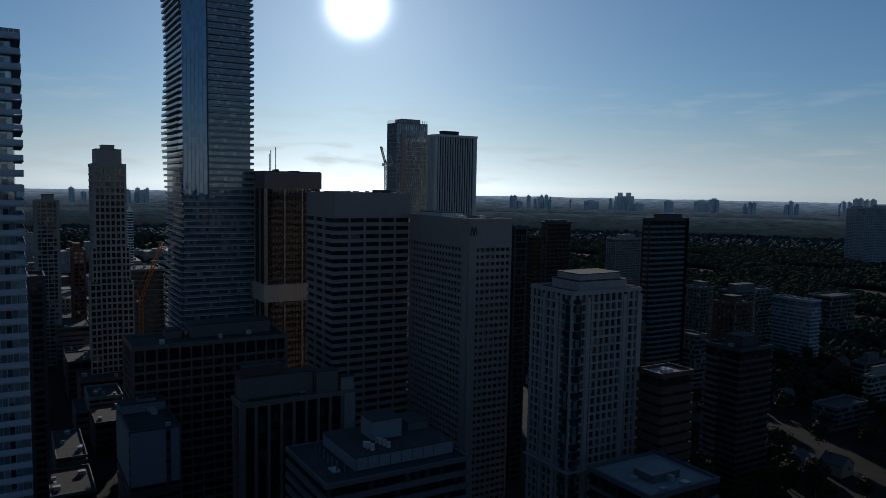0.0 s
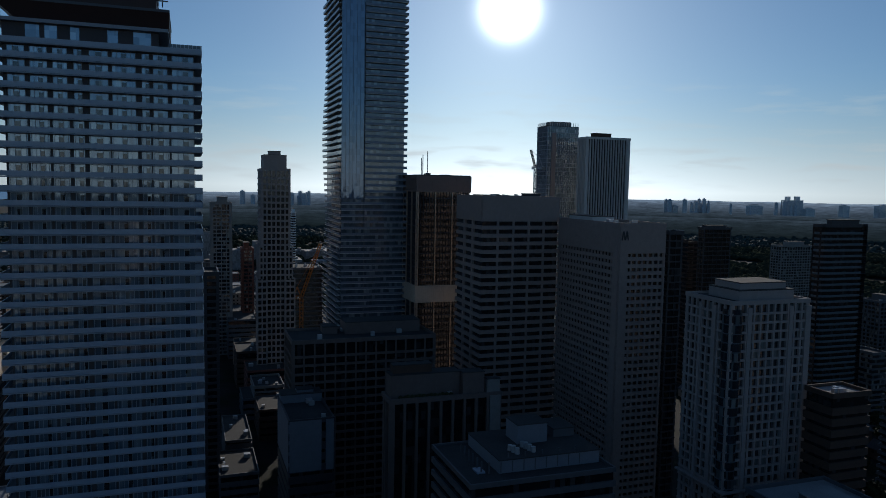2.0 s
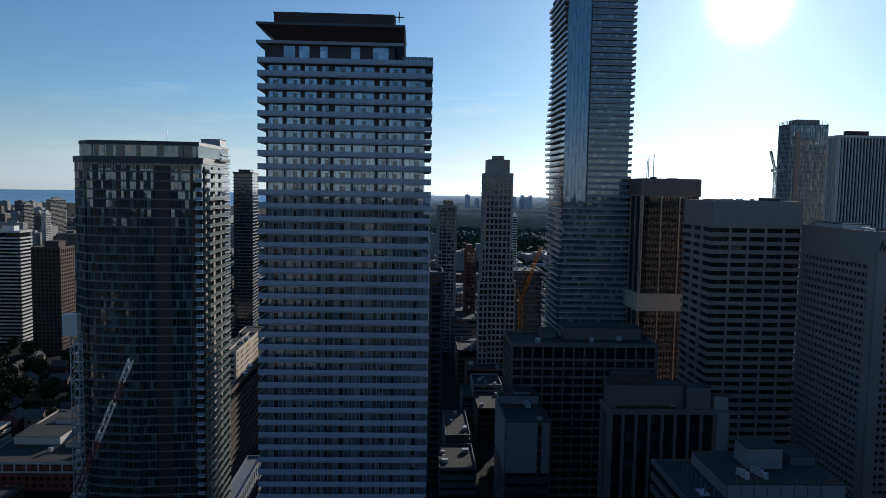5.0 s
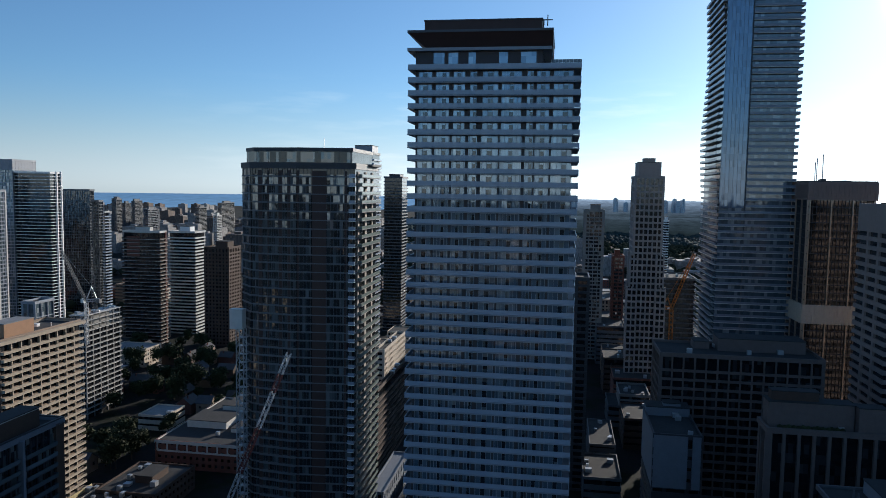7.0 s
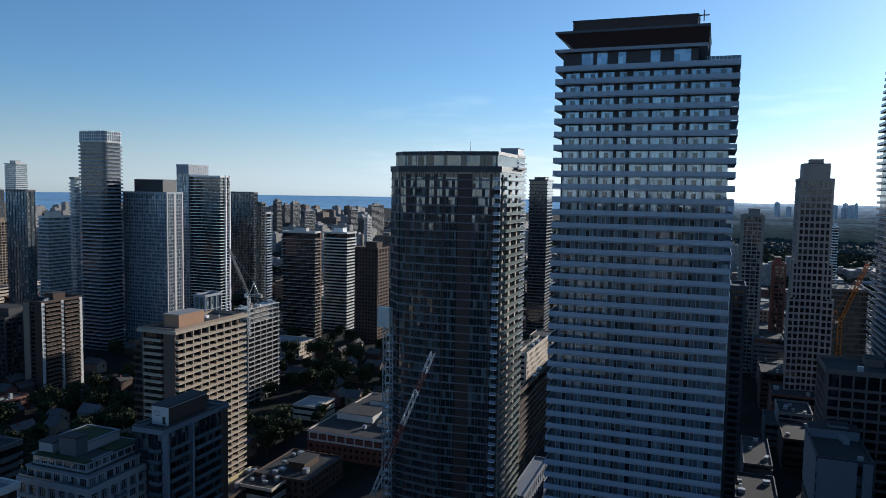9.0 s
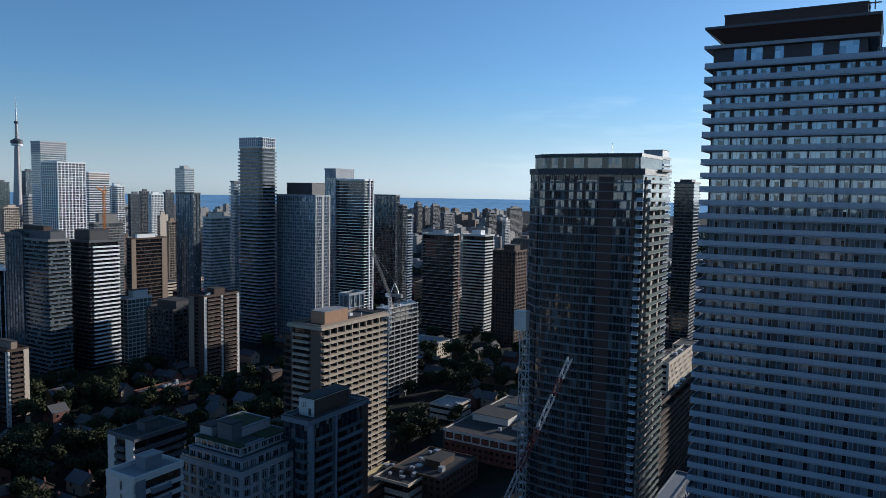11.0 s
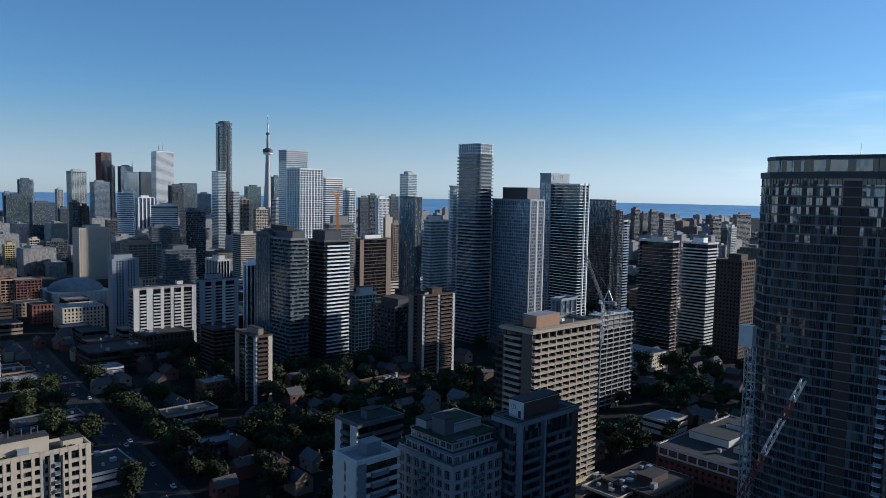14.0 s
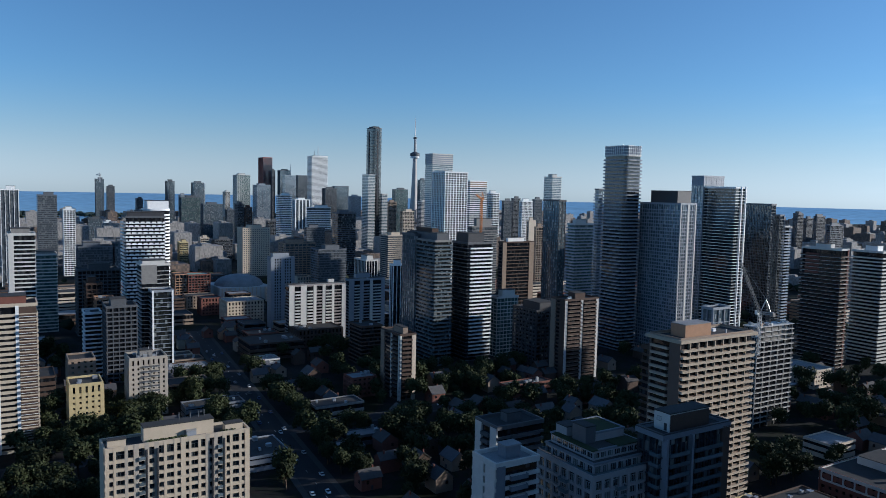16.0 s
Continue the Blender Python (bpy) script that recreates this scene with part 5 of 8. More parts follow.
GLASS_FACETLIT = glazing("lit_faceted_glass", (0.016, 0.02, 0.023), (0.17, 0.185, 0.19), 2.95, 1.1, 0.3, 0.05, 2.1, 0.0, 0.05)
SLABGREY = surface("grey_slab_edge", (0.16, 0.167, 0.175), 0.7, vary=0.12)
FRAME_DARK = surface("dark_window_frame", (0.075, 0.08, 0.085), 0.4, vary=0.05, bump=0)
RAIL_GREEN = surface("green_rail_glass", (0.2, 0.235, 0.205), 0.2, vary=0.25, scale=0.8, bump=0, spec=0.6)
RAIL_DIM = surface("grey_rail_glass", (0.2, 0.22, 0.26), 0.2, vary=0.15, bump=0)
FRAME = surface("pale_window_frame", (0.35, 0.38, 0.4), 0.4, vary=0.05, bump=0)
FRAME_DIM = surface("grey_window_frame", (0.14, 0.147, 0.154), 0.4, vary=0.05, bump=0)
BROWNMETAL = surface("brown_metal_screen", (0.065, 0.038, 0.032), 0.55, vary=0.15)
BROWNSTONE = surface("brown_stone", (0.22, 0.16, 0.135), 0.7, vary=0.15)
COPPER = surface("copper_metal", (0.42, 0.32, 0.24), 0.35, metal=0.5, vary=0.15)
TANDARK = surface("grey_brown_precast", (0.3, 0.235, 0.205), 0.85, vary=0.15)
# Brown brick made lighter, with the veiling glare held in its colour.
UMBER = surface("veil_lifted_brick", (0.15, 0.118, 0.105), 0.85, vary=0.2)
# For white panels in shade; the dimness is put into this colour.
PALEPANEL = surface("shade_dimmed_panel", (0.185, 0.2, 0.225), 0.7, vary=0.12)
CREAM = surface("cream_precast", (0.51, 0.43, 0.325), 0.85, vary=0.1)
GREYBEIGE = surface("grey_beige_precast", (0.4, 0.355, 0.295), 0.85, vary=0.1)
TANBRICK = surface("brown_end_brick", (0.14, 0.1, 0.078), 0.9, vary=0.15)
SANDSTONE = surface("sandy_balcony_precast", (0.4, 0.33, 0.25), 0.85, vary=0.15)
GREYGREEN = surface("pale_grey_render", (0.31, 0.3, 0.3), 0.85, vary=0.15)

# ---- buildings ----
wavy_condo("seventy-storey blue glass condominium with continuous white balconies", 414.7, -95.6, 44.9, 34.9, 242.5)
bronze_office("bronze-brown office tower with copper piers and a pale fluted band", 386.4, -129.6, 27.4, 29.4, 140.8)
stepped_tower("pale stepped precast apartment tower with square windows", 491.5, -53.4, 27.1, 17.5, 144.4)
tower("grey concrete slab tower with small windows", 609.7, -25.1, 20.0, 15.7, 119.7, "grid", CONCRETE, units=3, panels=[("e", 0, 0.12, 0, 1, CONCRETE), ("e", 0.88, 1, 0, 1, CONCRETE)])
banded_office("wide brown office slab with a blank top band", 321.5, -143.7, 31.9, 38.1, 130.9)
hotel("tall grey-brown hotel tower with rows of small windows", 277.5, -172.6, 50.1, 21.2, 121.4)
tower("dark glass annex beside the hotel tower", 269.7, -198.8, 7.3, 6.9, 117.5, "curtain", DARK, GLASS_DARK, plant=None)
precast_tower("pale precast apartment tower with a grid of windows", 200.3, -179.1, 22.5, 31.1, 100.0)
tower("dark glass apartment tower with balconies on its edge", 293.1, -320.0, 6.3, 32.4, 119.1, "balcony", DARK, GLASS_DARK, depth=0.8, rail=RAIL_CLEAR, floor=2.95, chamfer=5, plant=(0.7, 0.6, 3))
tower("dark bronze glass tower above lower blocks", 409.0, -336.2, 6.3, 22.0, 111.1, "curtain", DARK, GLASS_BROWN, plant=(0.8, 0.7, 2))
tower("brown slab with white-edged balconies", 442.8, -334.8, 30.0, 10.4, 100.0, "bands", BROWN, GLASS_DARK, plant=None)
unfinished_glass_tower("pale blue glass tower still under construction", 534.7, -281.8, 18.1, 27.7, 185.5)
tower("slim condominium tower with wavy pale vertical fins", 491.3, -298.2, 13.0, 36.0, 173.8, "piers", PALE, GLASS_DARK, bay=2.2, pier=0.7, proud=0.9, plant=(0.4, 0.4, 4), plant_wall=BROWN)
flat_office("office building with a white plant room and ribbon windows", 182.4, -87.6, 30.5, 41.8, 60.1)
tower("dark brick office block with a stepped roof", 310.4, -70.2, 26.1, 60.8, 71.2, "grid", UMBER, GLASS_DARK, floor=3.6, bay=4.2, plant=None, tops=[((0.0, 0.45, -0.45, 0.1), 0, 5, UMBER), ((0.1, 0.4, 0.15, 0.25), 0, 3, UMBER)], units=5)
ribbed_office("dark office block with pale vertical ribs and roof plant", 236.5, -82.9, 10.1, 39.1, 63.7)
tower("white-walled office block with a narrow window slot", 276.1, -41.6, 32.6, 15.9, 50.5, "bands", DARK, GLASS_DARK, band=2.6, floor=4, roof=ROOFING, plant=None, panels=[("e", 0, 0.18, 0.64, 1.01, PALEPANEL), ("e", 0.28, 1, 0.64, 1.01, PALEPANEL), ("s", 0, 1, 0.64, 1.01, PALEPANEL)], tops=[((0.25, 0.5, -0.5, 0.5), 0, 3.2, PALEPANEL), ((0.3, 0.45, -0.3, 0.1), 3, 4.5, PALEPANEL)], units=3)
tower("grey apartment slab beyond the glass tower", 656.2, -646.7, 16.0, 44.8, 76.9, "grid", CONCRETE, joined=True)
tower("brown brick block with a curved pale roof edge", 181.8, -201.6, 11.0, 15.5, 70.9, "bands", BROWN, GLASS_DARK, band=2.4, floor=3.6, roof=PALEROOF, plant=None, units=4)
tower("dark midrise apartment block with white balconies", 216.6, -286.9, 18.7, 22.1, 65.6, "bands", DARK, GLASS_DARK, units=4, stacks=[("s", 0.55, 1.0, 1.4, GREY, GREY)])
tower("grey brick apartment midrise by the woods", 419.1, -499.1, 18.0, 15.3, 55.2, "grid", GREY, units=2, joined=True)
tower("brick apartment midrise with pale roof", 349.8, -453.9, 18.4, 18.7, 55.3, "grid", BROWN, roof=ROOFING, units=3, joined=True)
tower("pale apartment midrise with balconies", 397.3, -531.0, 15.4, 46.6, 54.1, "bands", GREY, roof=ROOFING, units=3, joined=True)
tower("long low blue-white office wing", 360.8, -546.2, 34.4, 12.6, 50.8, "bands", BLUEGREY, GLASS_BLUE, roof=ROOFING, units=2, joined=True, plant=None)
tower("low white roofed annex near the dark tower", 317.1, -372.5, 16.0, 10.4, 45.2, "bands", GREY, roof=ROOFING, joined=True, plant=None)
tower("low pale school building among trees", 405.8, -669.8, 22.0, 40.9, 40.5, "bands", GREY, roof=ROOFING, joined=True, plant=None, floor=4)
tower("grey apartment midrise among the trees", 275.7, -502.8, 8.3, 26.2, 22.5, "bands", GREY, joined=True)
tower("pale lit apartment midrise with white balconies", 251.2, -472.6, 4.1, 32.4, 22.9, "bands", CONCRETE, joined=True)
tower("low flat-roofed podium with white roof patches", 159.1, -172.6, 26.0, 29.6, 46.3, "bands", GREY, GLASS_DARK, floor=4.5, roof=PALEROOF, plant=(0.3, 0.4, 2.5), units=6)
tower("low house with a long white roof", 245.8, -420.7, 14.0, 31.8, 12.7, "bands", GREY, joined=True, plant=None, roof=ROOFING)
# Far slabs: white or blue-grey walls and pale glass stand in for haze.
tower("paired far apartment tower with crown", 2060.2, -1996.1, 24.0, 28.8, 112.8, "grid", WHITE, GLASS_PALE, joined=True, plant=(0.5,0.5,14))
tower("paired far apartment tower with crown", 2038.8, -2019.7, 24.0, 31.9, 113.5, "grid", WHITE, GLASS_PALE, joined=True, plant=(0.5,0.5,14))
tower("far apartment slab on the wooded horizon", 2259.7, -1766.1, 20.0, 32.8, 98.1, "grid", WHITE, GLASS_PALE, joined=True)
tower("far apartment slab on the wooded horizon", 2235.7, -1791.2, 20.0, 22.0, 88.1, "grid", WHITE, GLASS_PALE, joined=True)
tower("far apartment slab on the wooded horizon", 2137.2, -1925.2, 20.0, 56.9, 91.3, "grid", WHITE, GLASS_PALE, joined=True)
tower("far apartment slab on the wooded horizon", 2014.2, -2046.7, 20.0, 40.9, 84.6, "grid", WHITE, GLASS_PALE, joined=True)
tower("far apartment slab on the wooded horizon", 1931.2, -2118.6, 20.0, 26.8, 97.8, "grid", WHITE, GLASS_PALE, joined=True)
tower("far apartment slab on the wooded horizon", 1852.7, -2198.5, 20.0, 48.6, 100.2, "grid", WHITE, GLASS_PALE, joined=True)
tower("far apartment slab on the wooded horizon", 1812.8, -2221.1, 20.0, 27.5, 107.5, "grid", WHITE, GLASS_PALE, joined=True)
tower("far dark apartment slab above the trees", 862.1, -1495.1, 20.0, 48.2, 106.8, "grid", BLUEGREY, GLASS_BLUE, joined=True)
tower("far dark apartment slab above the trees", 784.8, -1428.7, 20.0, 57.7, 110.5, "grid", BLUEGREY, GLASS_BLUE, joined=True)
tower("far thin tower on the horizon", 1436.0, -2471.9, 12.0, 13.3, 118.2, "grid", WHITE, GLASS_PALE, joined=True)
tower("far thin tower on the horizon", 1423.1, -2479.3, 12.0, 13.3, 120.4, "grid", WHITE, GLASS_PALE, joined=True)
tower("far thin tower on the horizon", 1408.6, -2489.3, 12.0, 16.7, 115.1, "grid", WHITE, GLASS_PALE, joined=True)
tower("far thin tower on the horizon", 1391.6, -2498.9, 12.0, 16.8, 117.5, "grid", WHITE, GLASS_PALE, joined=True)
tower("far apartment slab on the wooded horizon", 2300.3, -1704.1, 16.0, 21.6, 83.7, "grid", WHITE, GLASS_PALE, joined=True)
near_condo("tall blue-grey glass condominium with continuous balconies on every floor", 180.0, 16.3, 24.0, 39.2, 163.7)
faceted_condo("dark faceted glass condominium with thin pale slab edges", 254.8, 90.5, 28.9, 43.4, 142.6)
tower("glass tower with white balcony edges", 554.2, 150.8, 24.5, 19.3, 161.1, "balcony", PALE, GLASS_DARK, depth=1.2, plant=(0.8, 0.8, 6), plant_wall=BLUEGREY)
tower("dark slab tower with horizontal bands", 687.7, 157.1, 25.4, 17.3, 145.3, "bands", GREY, GLASS_DARK, band=0.9, plant=(0.6, 0.6, 3), plant_wall=DARK)
tower("dark brick block in deep shade", 359.3, 82.8, 69.0, 1.6, 41.9, "bands", BROWN, GLASS_DARK, units=3, plant=None)
tower("tan brick block with one sunlit wall", 415.3, 96.9, 53.3, 4.8, 45.9, "grid", BEIGE, GLASS_DARK, bay=3.0, pier=1.6, band=1.6, plant=None, units=2)
tower("dark narrow slab beside the condominium", 339.9, -9.6, 20.0, 5.7, 96.2, "grid", DARK, GLASS_DARK, plant=None)
tower("brick red office block downtown", 630.5, -46.7, 24.0, 8.6, 81.9, "grid", RED, joined=True)
tower("grey office block with a gravel roof", 575.0, -86.0, 40.0, 22.2, 72.3, "bands", GREY, GLASS_DARK, floor=3.6, units=5, plant=None)
tower("far white banded apartment tower", 901.2, -120.4, 18.0, 5.1, 102.0, "bands", WHITE, joined=True)
tower("low block with planted roof terrace", 441.5, -43.9, 26.0, 16.7, 18.2, "bands", CONCRETE, units=5, plant=None)
tower("dark red banded apartment tower with white edges", 567.7, 344.6, 12.3, 34.6, 95.9, "balcony", PALE, GLASS_DARK, depth=1.0, rail=BROWN, panels=[("e", 0.55, 0.9, 0.78, 0.96, RED), ("n", 0.85, 1, 0, 1, RED)], plant=(0.5, 0.4, 4))
tower("pale concrete apartment tower with balcony bands", 628.1, 339.1, 18.1, 24.7, 92.7, "bands", PALE, GLASS_DARK, band=1.2, plant=(0.45, 0.4, 5), plant_wall=WHITE, proud=0.8)
tower("brown brick apartment tower with punched windows", 589.5, 285.7, 23.0, 21.7, 83.0, "grid", BROWN, GLASS_DARK, bay=3.0, pier=1.4, band=1.4)
tower("far pale tower by the lake", 1264.5, 622.7, 18.0, 6.6, 81.1, "grid", PALE, joined=True)
tower("far grey apartment tower by the lake", 1302.5, 775.3, 27.7, 15.1, 87.6, "grid", GREY, joined=True)
tower("far apartment tower by the lake", 1685.6, 1098.3, 21.3, 10.7, 99.4, "grid", GREY, joined=True)
tower("far apartment tower by the lake", 1712.6, 1056.1, 22.6, 9.2, 94.3, "grid", GREY, joined=True)
tower("far apartment tower by the lake", 1783.8, 1133.3, 25.6, 9.7, 86.1, "grid", GREY, joined=True)
tower("far midrise by the lake", 1745.2, 836.0, 73.0, 10.4, 92.6, "bands", CONCRETE, joined=True)
tower("far midrise by the lake", 1615.5, 836.8, 38.5, 9.8, 83.9, "bands", CONCRETE, joined=True)
terrace_apartments("beige precast apartment block with roof terraces", 49.8, 250.2, 45.2, 10.5, 52.0)
tower("brown brick apartment tower with white balcony bands", 3.9, 427.0, 25.3, 20.0, 74.2, "bands", CREAM, GLASS_DARK, floor=2.75, band=1.45, plant=(0.7, 0.6, 4), plant_wall=RED, panels=[("n", 0.62, 0.68, 0, 1, WHITE), ("n", 0.68, 0.98, 0, 1, BROWN, 0.3), ("n", 0.3, 0.34, 0, 1, WHITE)], stacks=[("n", 0.68, 0.98, 1.4, WHITE, BROWN)])
tower("small yellow brick apartment block with a gravel roof", 38.9, 432.8, 15.6, 18.0, 28.9, "grid", YELLOW, floor=2.9, bay=3.2, pier=1.9, band=1.7, plant=None, units=3)
tower("tan brick walk-up behind the yellow block", 41.7, 487.8, 13.9, 18.0, 30.4, "grid", TAN, bay=3.2, pier=1.9, band=1.7, plant=None, joined=True)
tower("white concrete apartment block with dark balcony column", 74.2, 459.4, 20.2, 18.0, 34.1, "grid", GREYBEIGE, GLASS_DARK, floor=2.9, bay=3.0, pier=1.8, band=1.5, panels=[("n", 0.3, 0.34, 0, 1.02, GREYBEIGE), ("n", 0.55, 0.58, 0, 1.02, GREYBEIGE), ("n", 0.8, 0.84, 0, 1.02, GREYBEIGE)], stacks=[("n", 0.35, 0.54, 1.2, PALE, GREY), ("n", 0.59, 0.79, 1.2, PALE, GREY)], units=6, plant=(0.35, 0.35, 4), plant_wall=CONCRETE)
tower("slim pale tower with dark glass bands", 99.0, 578.0, 19.6, 20.0, 76.8, "bands", PALE, GLASS_DARK, band=0.4, proud=0.6, plant=(0.8, 0.7, 3), panels=[("n", 0.0, 0.55, 0.82, 1, CONCRETE)])
tower("dark glass block with white frame edges", 101.0, 559.1, 14.6, 14.0, 59.2, "bands", BLUEGREY, GLASS_DARKBLUE, band=0.35, plant=None, panels=[("n", 0, 0.08, 0, 1.01, WHITE), ("n", 0.92, 1, 0, 1.01, WHITE)])
chequer_condo("white condominium tower with brick-like balcony pattern", 106.4, 664.7, 31.0, 22.0, 108.1)
tower("white condominium tower with rounded bands", 123.0, 703.0, 22.3, 24.0, 113.1, "bands", WHITE, GLASS_DARK, chamfer=8, band=1.4, plant=(0.8, 0.8, 8))
# The grey wall puts shade into the colour of this block.
tower("apartment block coloured dark grey to look shaded", 71.7, 547.5, 19.5, 22.0, 52.1, "grid", GREY, GLASS_DARK)
tower("pale banded apartment midrise", 56.1, 566.6, 10.7, 18.0, 45.4, "bands", WHITE, GLASS_DARK, units=2, plant=None)
tower("small orange brick apartment block", 70.7, 624.7, 13.2, 16.0, 46.3, "grid", ORANGE, plant=None, units=2, joined=True)
tower("long white apartment slab with balcony columns", 243.3, 617.9, 53.2, 10.2, 49.4, "bands", PRECAST, GLASS_DARK, floor=2.75, band=1.0, plant=None, units=4, panels=[("n", 0.0, 0.09, 0, 1.01, PALE), ("n", 0.2, 0.3, 0, 1.01, PALE), ("n", 0.42, 0.47, 0, 1.01, PALE), ("n", 0.58, 0.63, 0, 1.01, PALE), ("n", 0.75, 0.79, 0, 1.01, PALE), ("n", 0.93, 1.0, 0, 1.01, PALE)], stacks=[("n", 0.1, 0.19, 1.0, PALE, PALE), ("n", 0.31, 0.41, 1.0, PALE, PALE), ("n", 0.64, 0.74, 1.0, PALE, PALE)], tops=[((-0.5, 0.5, -0.4, 0.4), 0.9, 1.6, PALEROOF), ((0.2, 0.3, -0.3, 0.1), 1, 5, PALE)])
# Blue-grey walls stand in for the bluish shade on this slab.
tower("apartment slab with balcony columns, coloured blue-grey for shade", 291.7, 617.6, 36.2, 7.6, 52.2, "bands", BLUEGREY, GLASS_DARK, floor=2.75, band=1.1, plant=None, units=4, panels=[("n", 0.0, 0.14, 0, 1.01, BLUEGREY), ("n", 0.3, 0.4, 0, 1.01, BLUEGREY), ("n", 0.58, 0.66, 0, 1.01, PALE), ("n", 0.9, 1.0, 0, 1.01, BLUEGREY)], stacks=[("n", 0.15, 0.29, 1.0, BLUEGREY, PALE), ("n", 0.67, 0.88, 1.0, BLUEGREY, PALE)], tops=[((-0.5, 0.5, -0.4, 0.4), 0.9, 1.6, PALEROOF), ((-0.3, 0.1, -0.3, 0.3), 1, 6, BLUEGREY)])
tower("pale blue-grey tower with fine window columns", 235.4, 689.4, 23.1, 10.3, 67.5, "grid", BLUEGREY, GLASS_DARK, floor=2.8, bay=2.4, pier=1.2, band=1.0, plant=(0.7, 0.6, 5), panels=[("n", 0.0, 0.12, 0, 1, BLUEGREY), ("n", 0.42, 0.52, 0, 1, BLUEGREY), ("n", 0.88, 1, 0, 1, BLUEGREY)])
tower("brown brick apartment tower with balcony columns", 224.4, 423.6, 11.6, 26.5, 42.5, "grid", BROWN, GLASS_DARK, bay=0, floor=2.8, panels=[("n", 0.0, 0.1, 0, 1, PALE), ("n", 0.75, 1, 0, 1, BEIGE), ("e", 0.8, 1, 0, 1, TAN), ("e", 0.0, 0.06, 0, 1, PALE), ("e", 0.4, 0.46, 0, 1, PALE)], stacks=[("n", 0.12, 0.73, 1.3, BROWN, BROWN), ("e", 0.08, 0.38, 1.2, TAN, DARK)], plant=(0.3, 0.5, 4), plant_wall=TAN)
tower("dark brick office block in shade", 245.7, 518.9, 17.3, 23.1, 30.0, "bands", BROWN, GLASS_DARK, plant=None, units=3)
tower("blue glass condominium with stacked balconies", 293.6, 508.2, 16.2, 52.9, 96.7, "balcony", CONCRETE, GLASS_DARKBLUE, depth=0.9, rail=RAIL_CLEAR, plant=None, tops=[((-0.3, 0.45, -0.45, 0.4), 0, 6, GREY), ((-0.1, 0.3, -0.2, 0.3), 6, 9, BROWN)])
tower("blue glass condominium wing with flat roof", 287.1, 522.1, 5.2, 21.9, 99.7, "curtain", GREY, GLASS_BLUE, plant=(0.6, 0.5, 2))
tower("condominium tower with white balcony bands", 329.3, 497.1, 23.4, 23.6, 94.2, "bands", GREY, GLASS_DARK, band=0.7, plant=None, stacks=[("n", 0.1, 1.0, 1.1, WHITE, WHITE)], tops=[((-0.45, 0.2, -0.45, 0.3), 0, 8, DARK)])
tower("green glass midrise with slab edges", 360.0, 492.7, 21.4, 9.6, 48.9, "curtain", PALE, GLASS_GREEN, band=1.2, plant=(0.6, 0.6, 6), plant_wall=PALE)
tower("dark stacked glass block with shifted floors", 360.7, 452.0, 21.2, 29.9, 45.3, "grid", DARK, GLASS, band=1.2, bay=4, pier=1.0, plant=(0.7, 0.7, 6), plant_wall=DARK)
tower("brown apartment tower with pale vertical strips", 362.6, 408.4, 32.0, 15.0, 58.8, "grid", BROWN, GLASS_DARK, floor=2.8, bay=0, panels=[("n", 0.0, 0.07, 0, 1, PALE), ("n", 0.47, 0.53, 0, 1, PALE), ("n", 0.93, 1, 0, 1, PALE), ("e", 0.0, 0.35, 0, 1, BROWN), ("e", 0.65, 1, 0, 1, TAN)], stacks=[("n", 0.08, 0.46, 1.3, TAN, BROWN), ("n", 0.54, 0.92, 1.3, TAN, BROWN)], plant=(0.3, 0.5, 4), plant_wall=BROWN, units=3)
framed_crown_condo("tall blue glass condominium with wrapped balconies", 470.5, 474.5, 22.2, 29.5, 169.1)
tower("narrow glass tower behind the tall condominium", 523.0, 558.7, 7.7, 7.4, 140.1, "balcony", GREY, GLASS_BLUE, depth=0.8, plant=None)
tower("blue glass tower with a dark plant room", 496.9, 445.3, 19.4, 45.3, 128.5, "grid", BLUEGREY, GLASS_BLUE, band=0.9, proud=0.2, bay=2.6, pier=0.3, plant=None, tops=[((-0.45, 0.4, -0.4, 0.25), 0, 11, DARK)], panels=[("n", 0.45, 0.55, 0, 1, PALE), ("n", 0.0, 0.05, 0, 1, PALE), ("n", 0.93, 1.0, 0, 1, PALE)])
tower("dark blue glass tower with blank crown", 621.2, 505.4, 30.8, 14.7, 155.3, "curtain", BLUEGREY, GLASS_BLUE, plant=None, tops=[((-0.5, 0.5, -0.5, 0.5), -9, 0.5, BLUEGREY)], units=4)
tower("tower with curved white balcony bands", 616.5, 483.3, 15.2, 41.3, 144.4, "bands", WHITE, GLASS_DARK, band=0.5, proud=0.9, plant=None, panels=[("n", 0.5, 0.58, 0, 1.01, WHITE, 1.3), ("n", 0.92, 1.0, 0, 1.01, WHITE, 1.3)], tops=[((-0.4, 0.5, -0.5, -0.2), 0, 0.5, DARK)])
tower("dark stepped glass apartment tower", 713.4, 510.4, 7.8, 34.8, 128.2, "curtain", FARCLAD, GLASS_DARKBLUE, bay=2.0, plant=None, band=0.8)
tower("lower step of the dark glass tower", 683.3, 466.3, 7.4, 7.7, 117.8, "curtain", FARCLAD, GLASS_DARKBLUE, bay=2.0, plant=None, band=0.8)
tower("lowest step of the dark glass tower with lit balconies", 682.9, 456.2, 10.2, 3.7, 106.8, "balcony", PALE, GLASS_DARK, plant=None, rail=RAIL)
concrete_frame("concrete apartment frame still under construction", 393.1, 270.6, 34.6, 10.5, 60.4)
tower("small dark blue glass block with grey frame", 400.5, 314.6, 16.7, 8.8, 63.2, "grid", BLUEGREY, GLASS_BLUE, bay=5, pier=0.5, band=0.5, floor=6, plant=None)
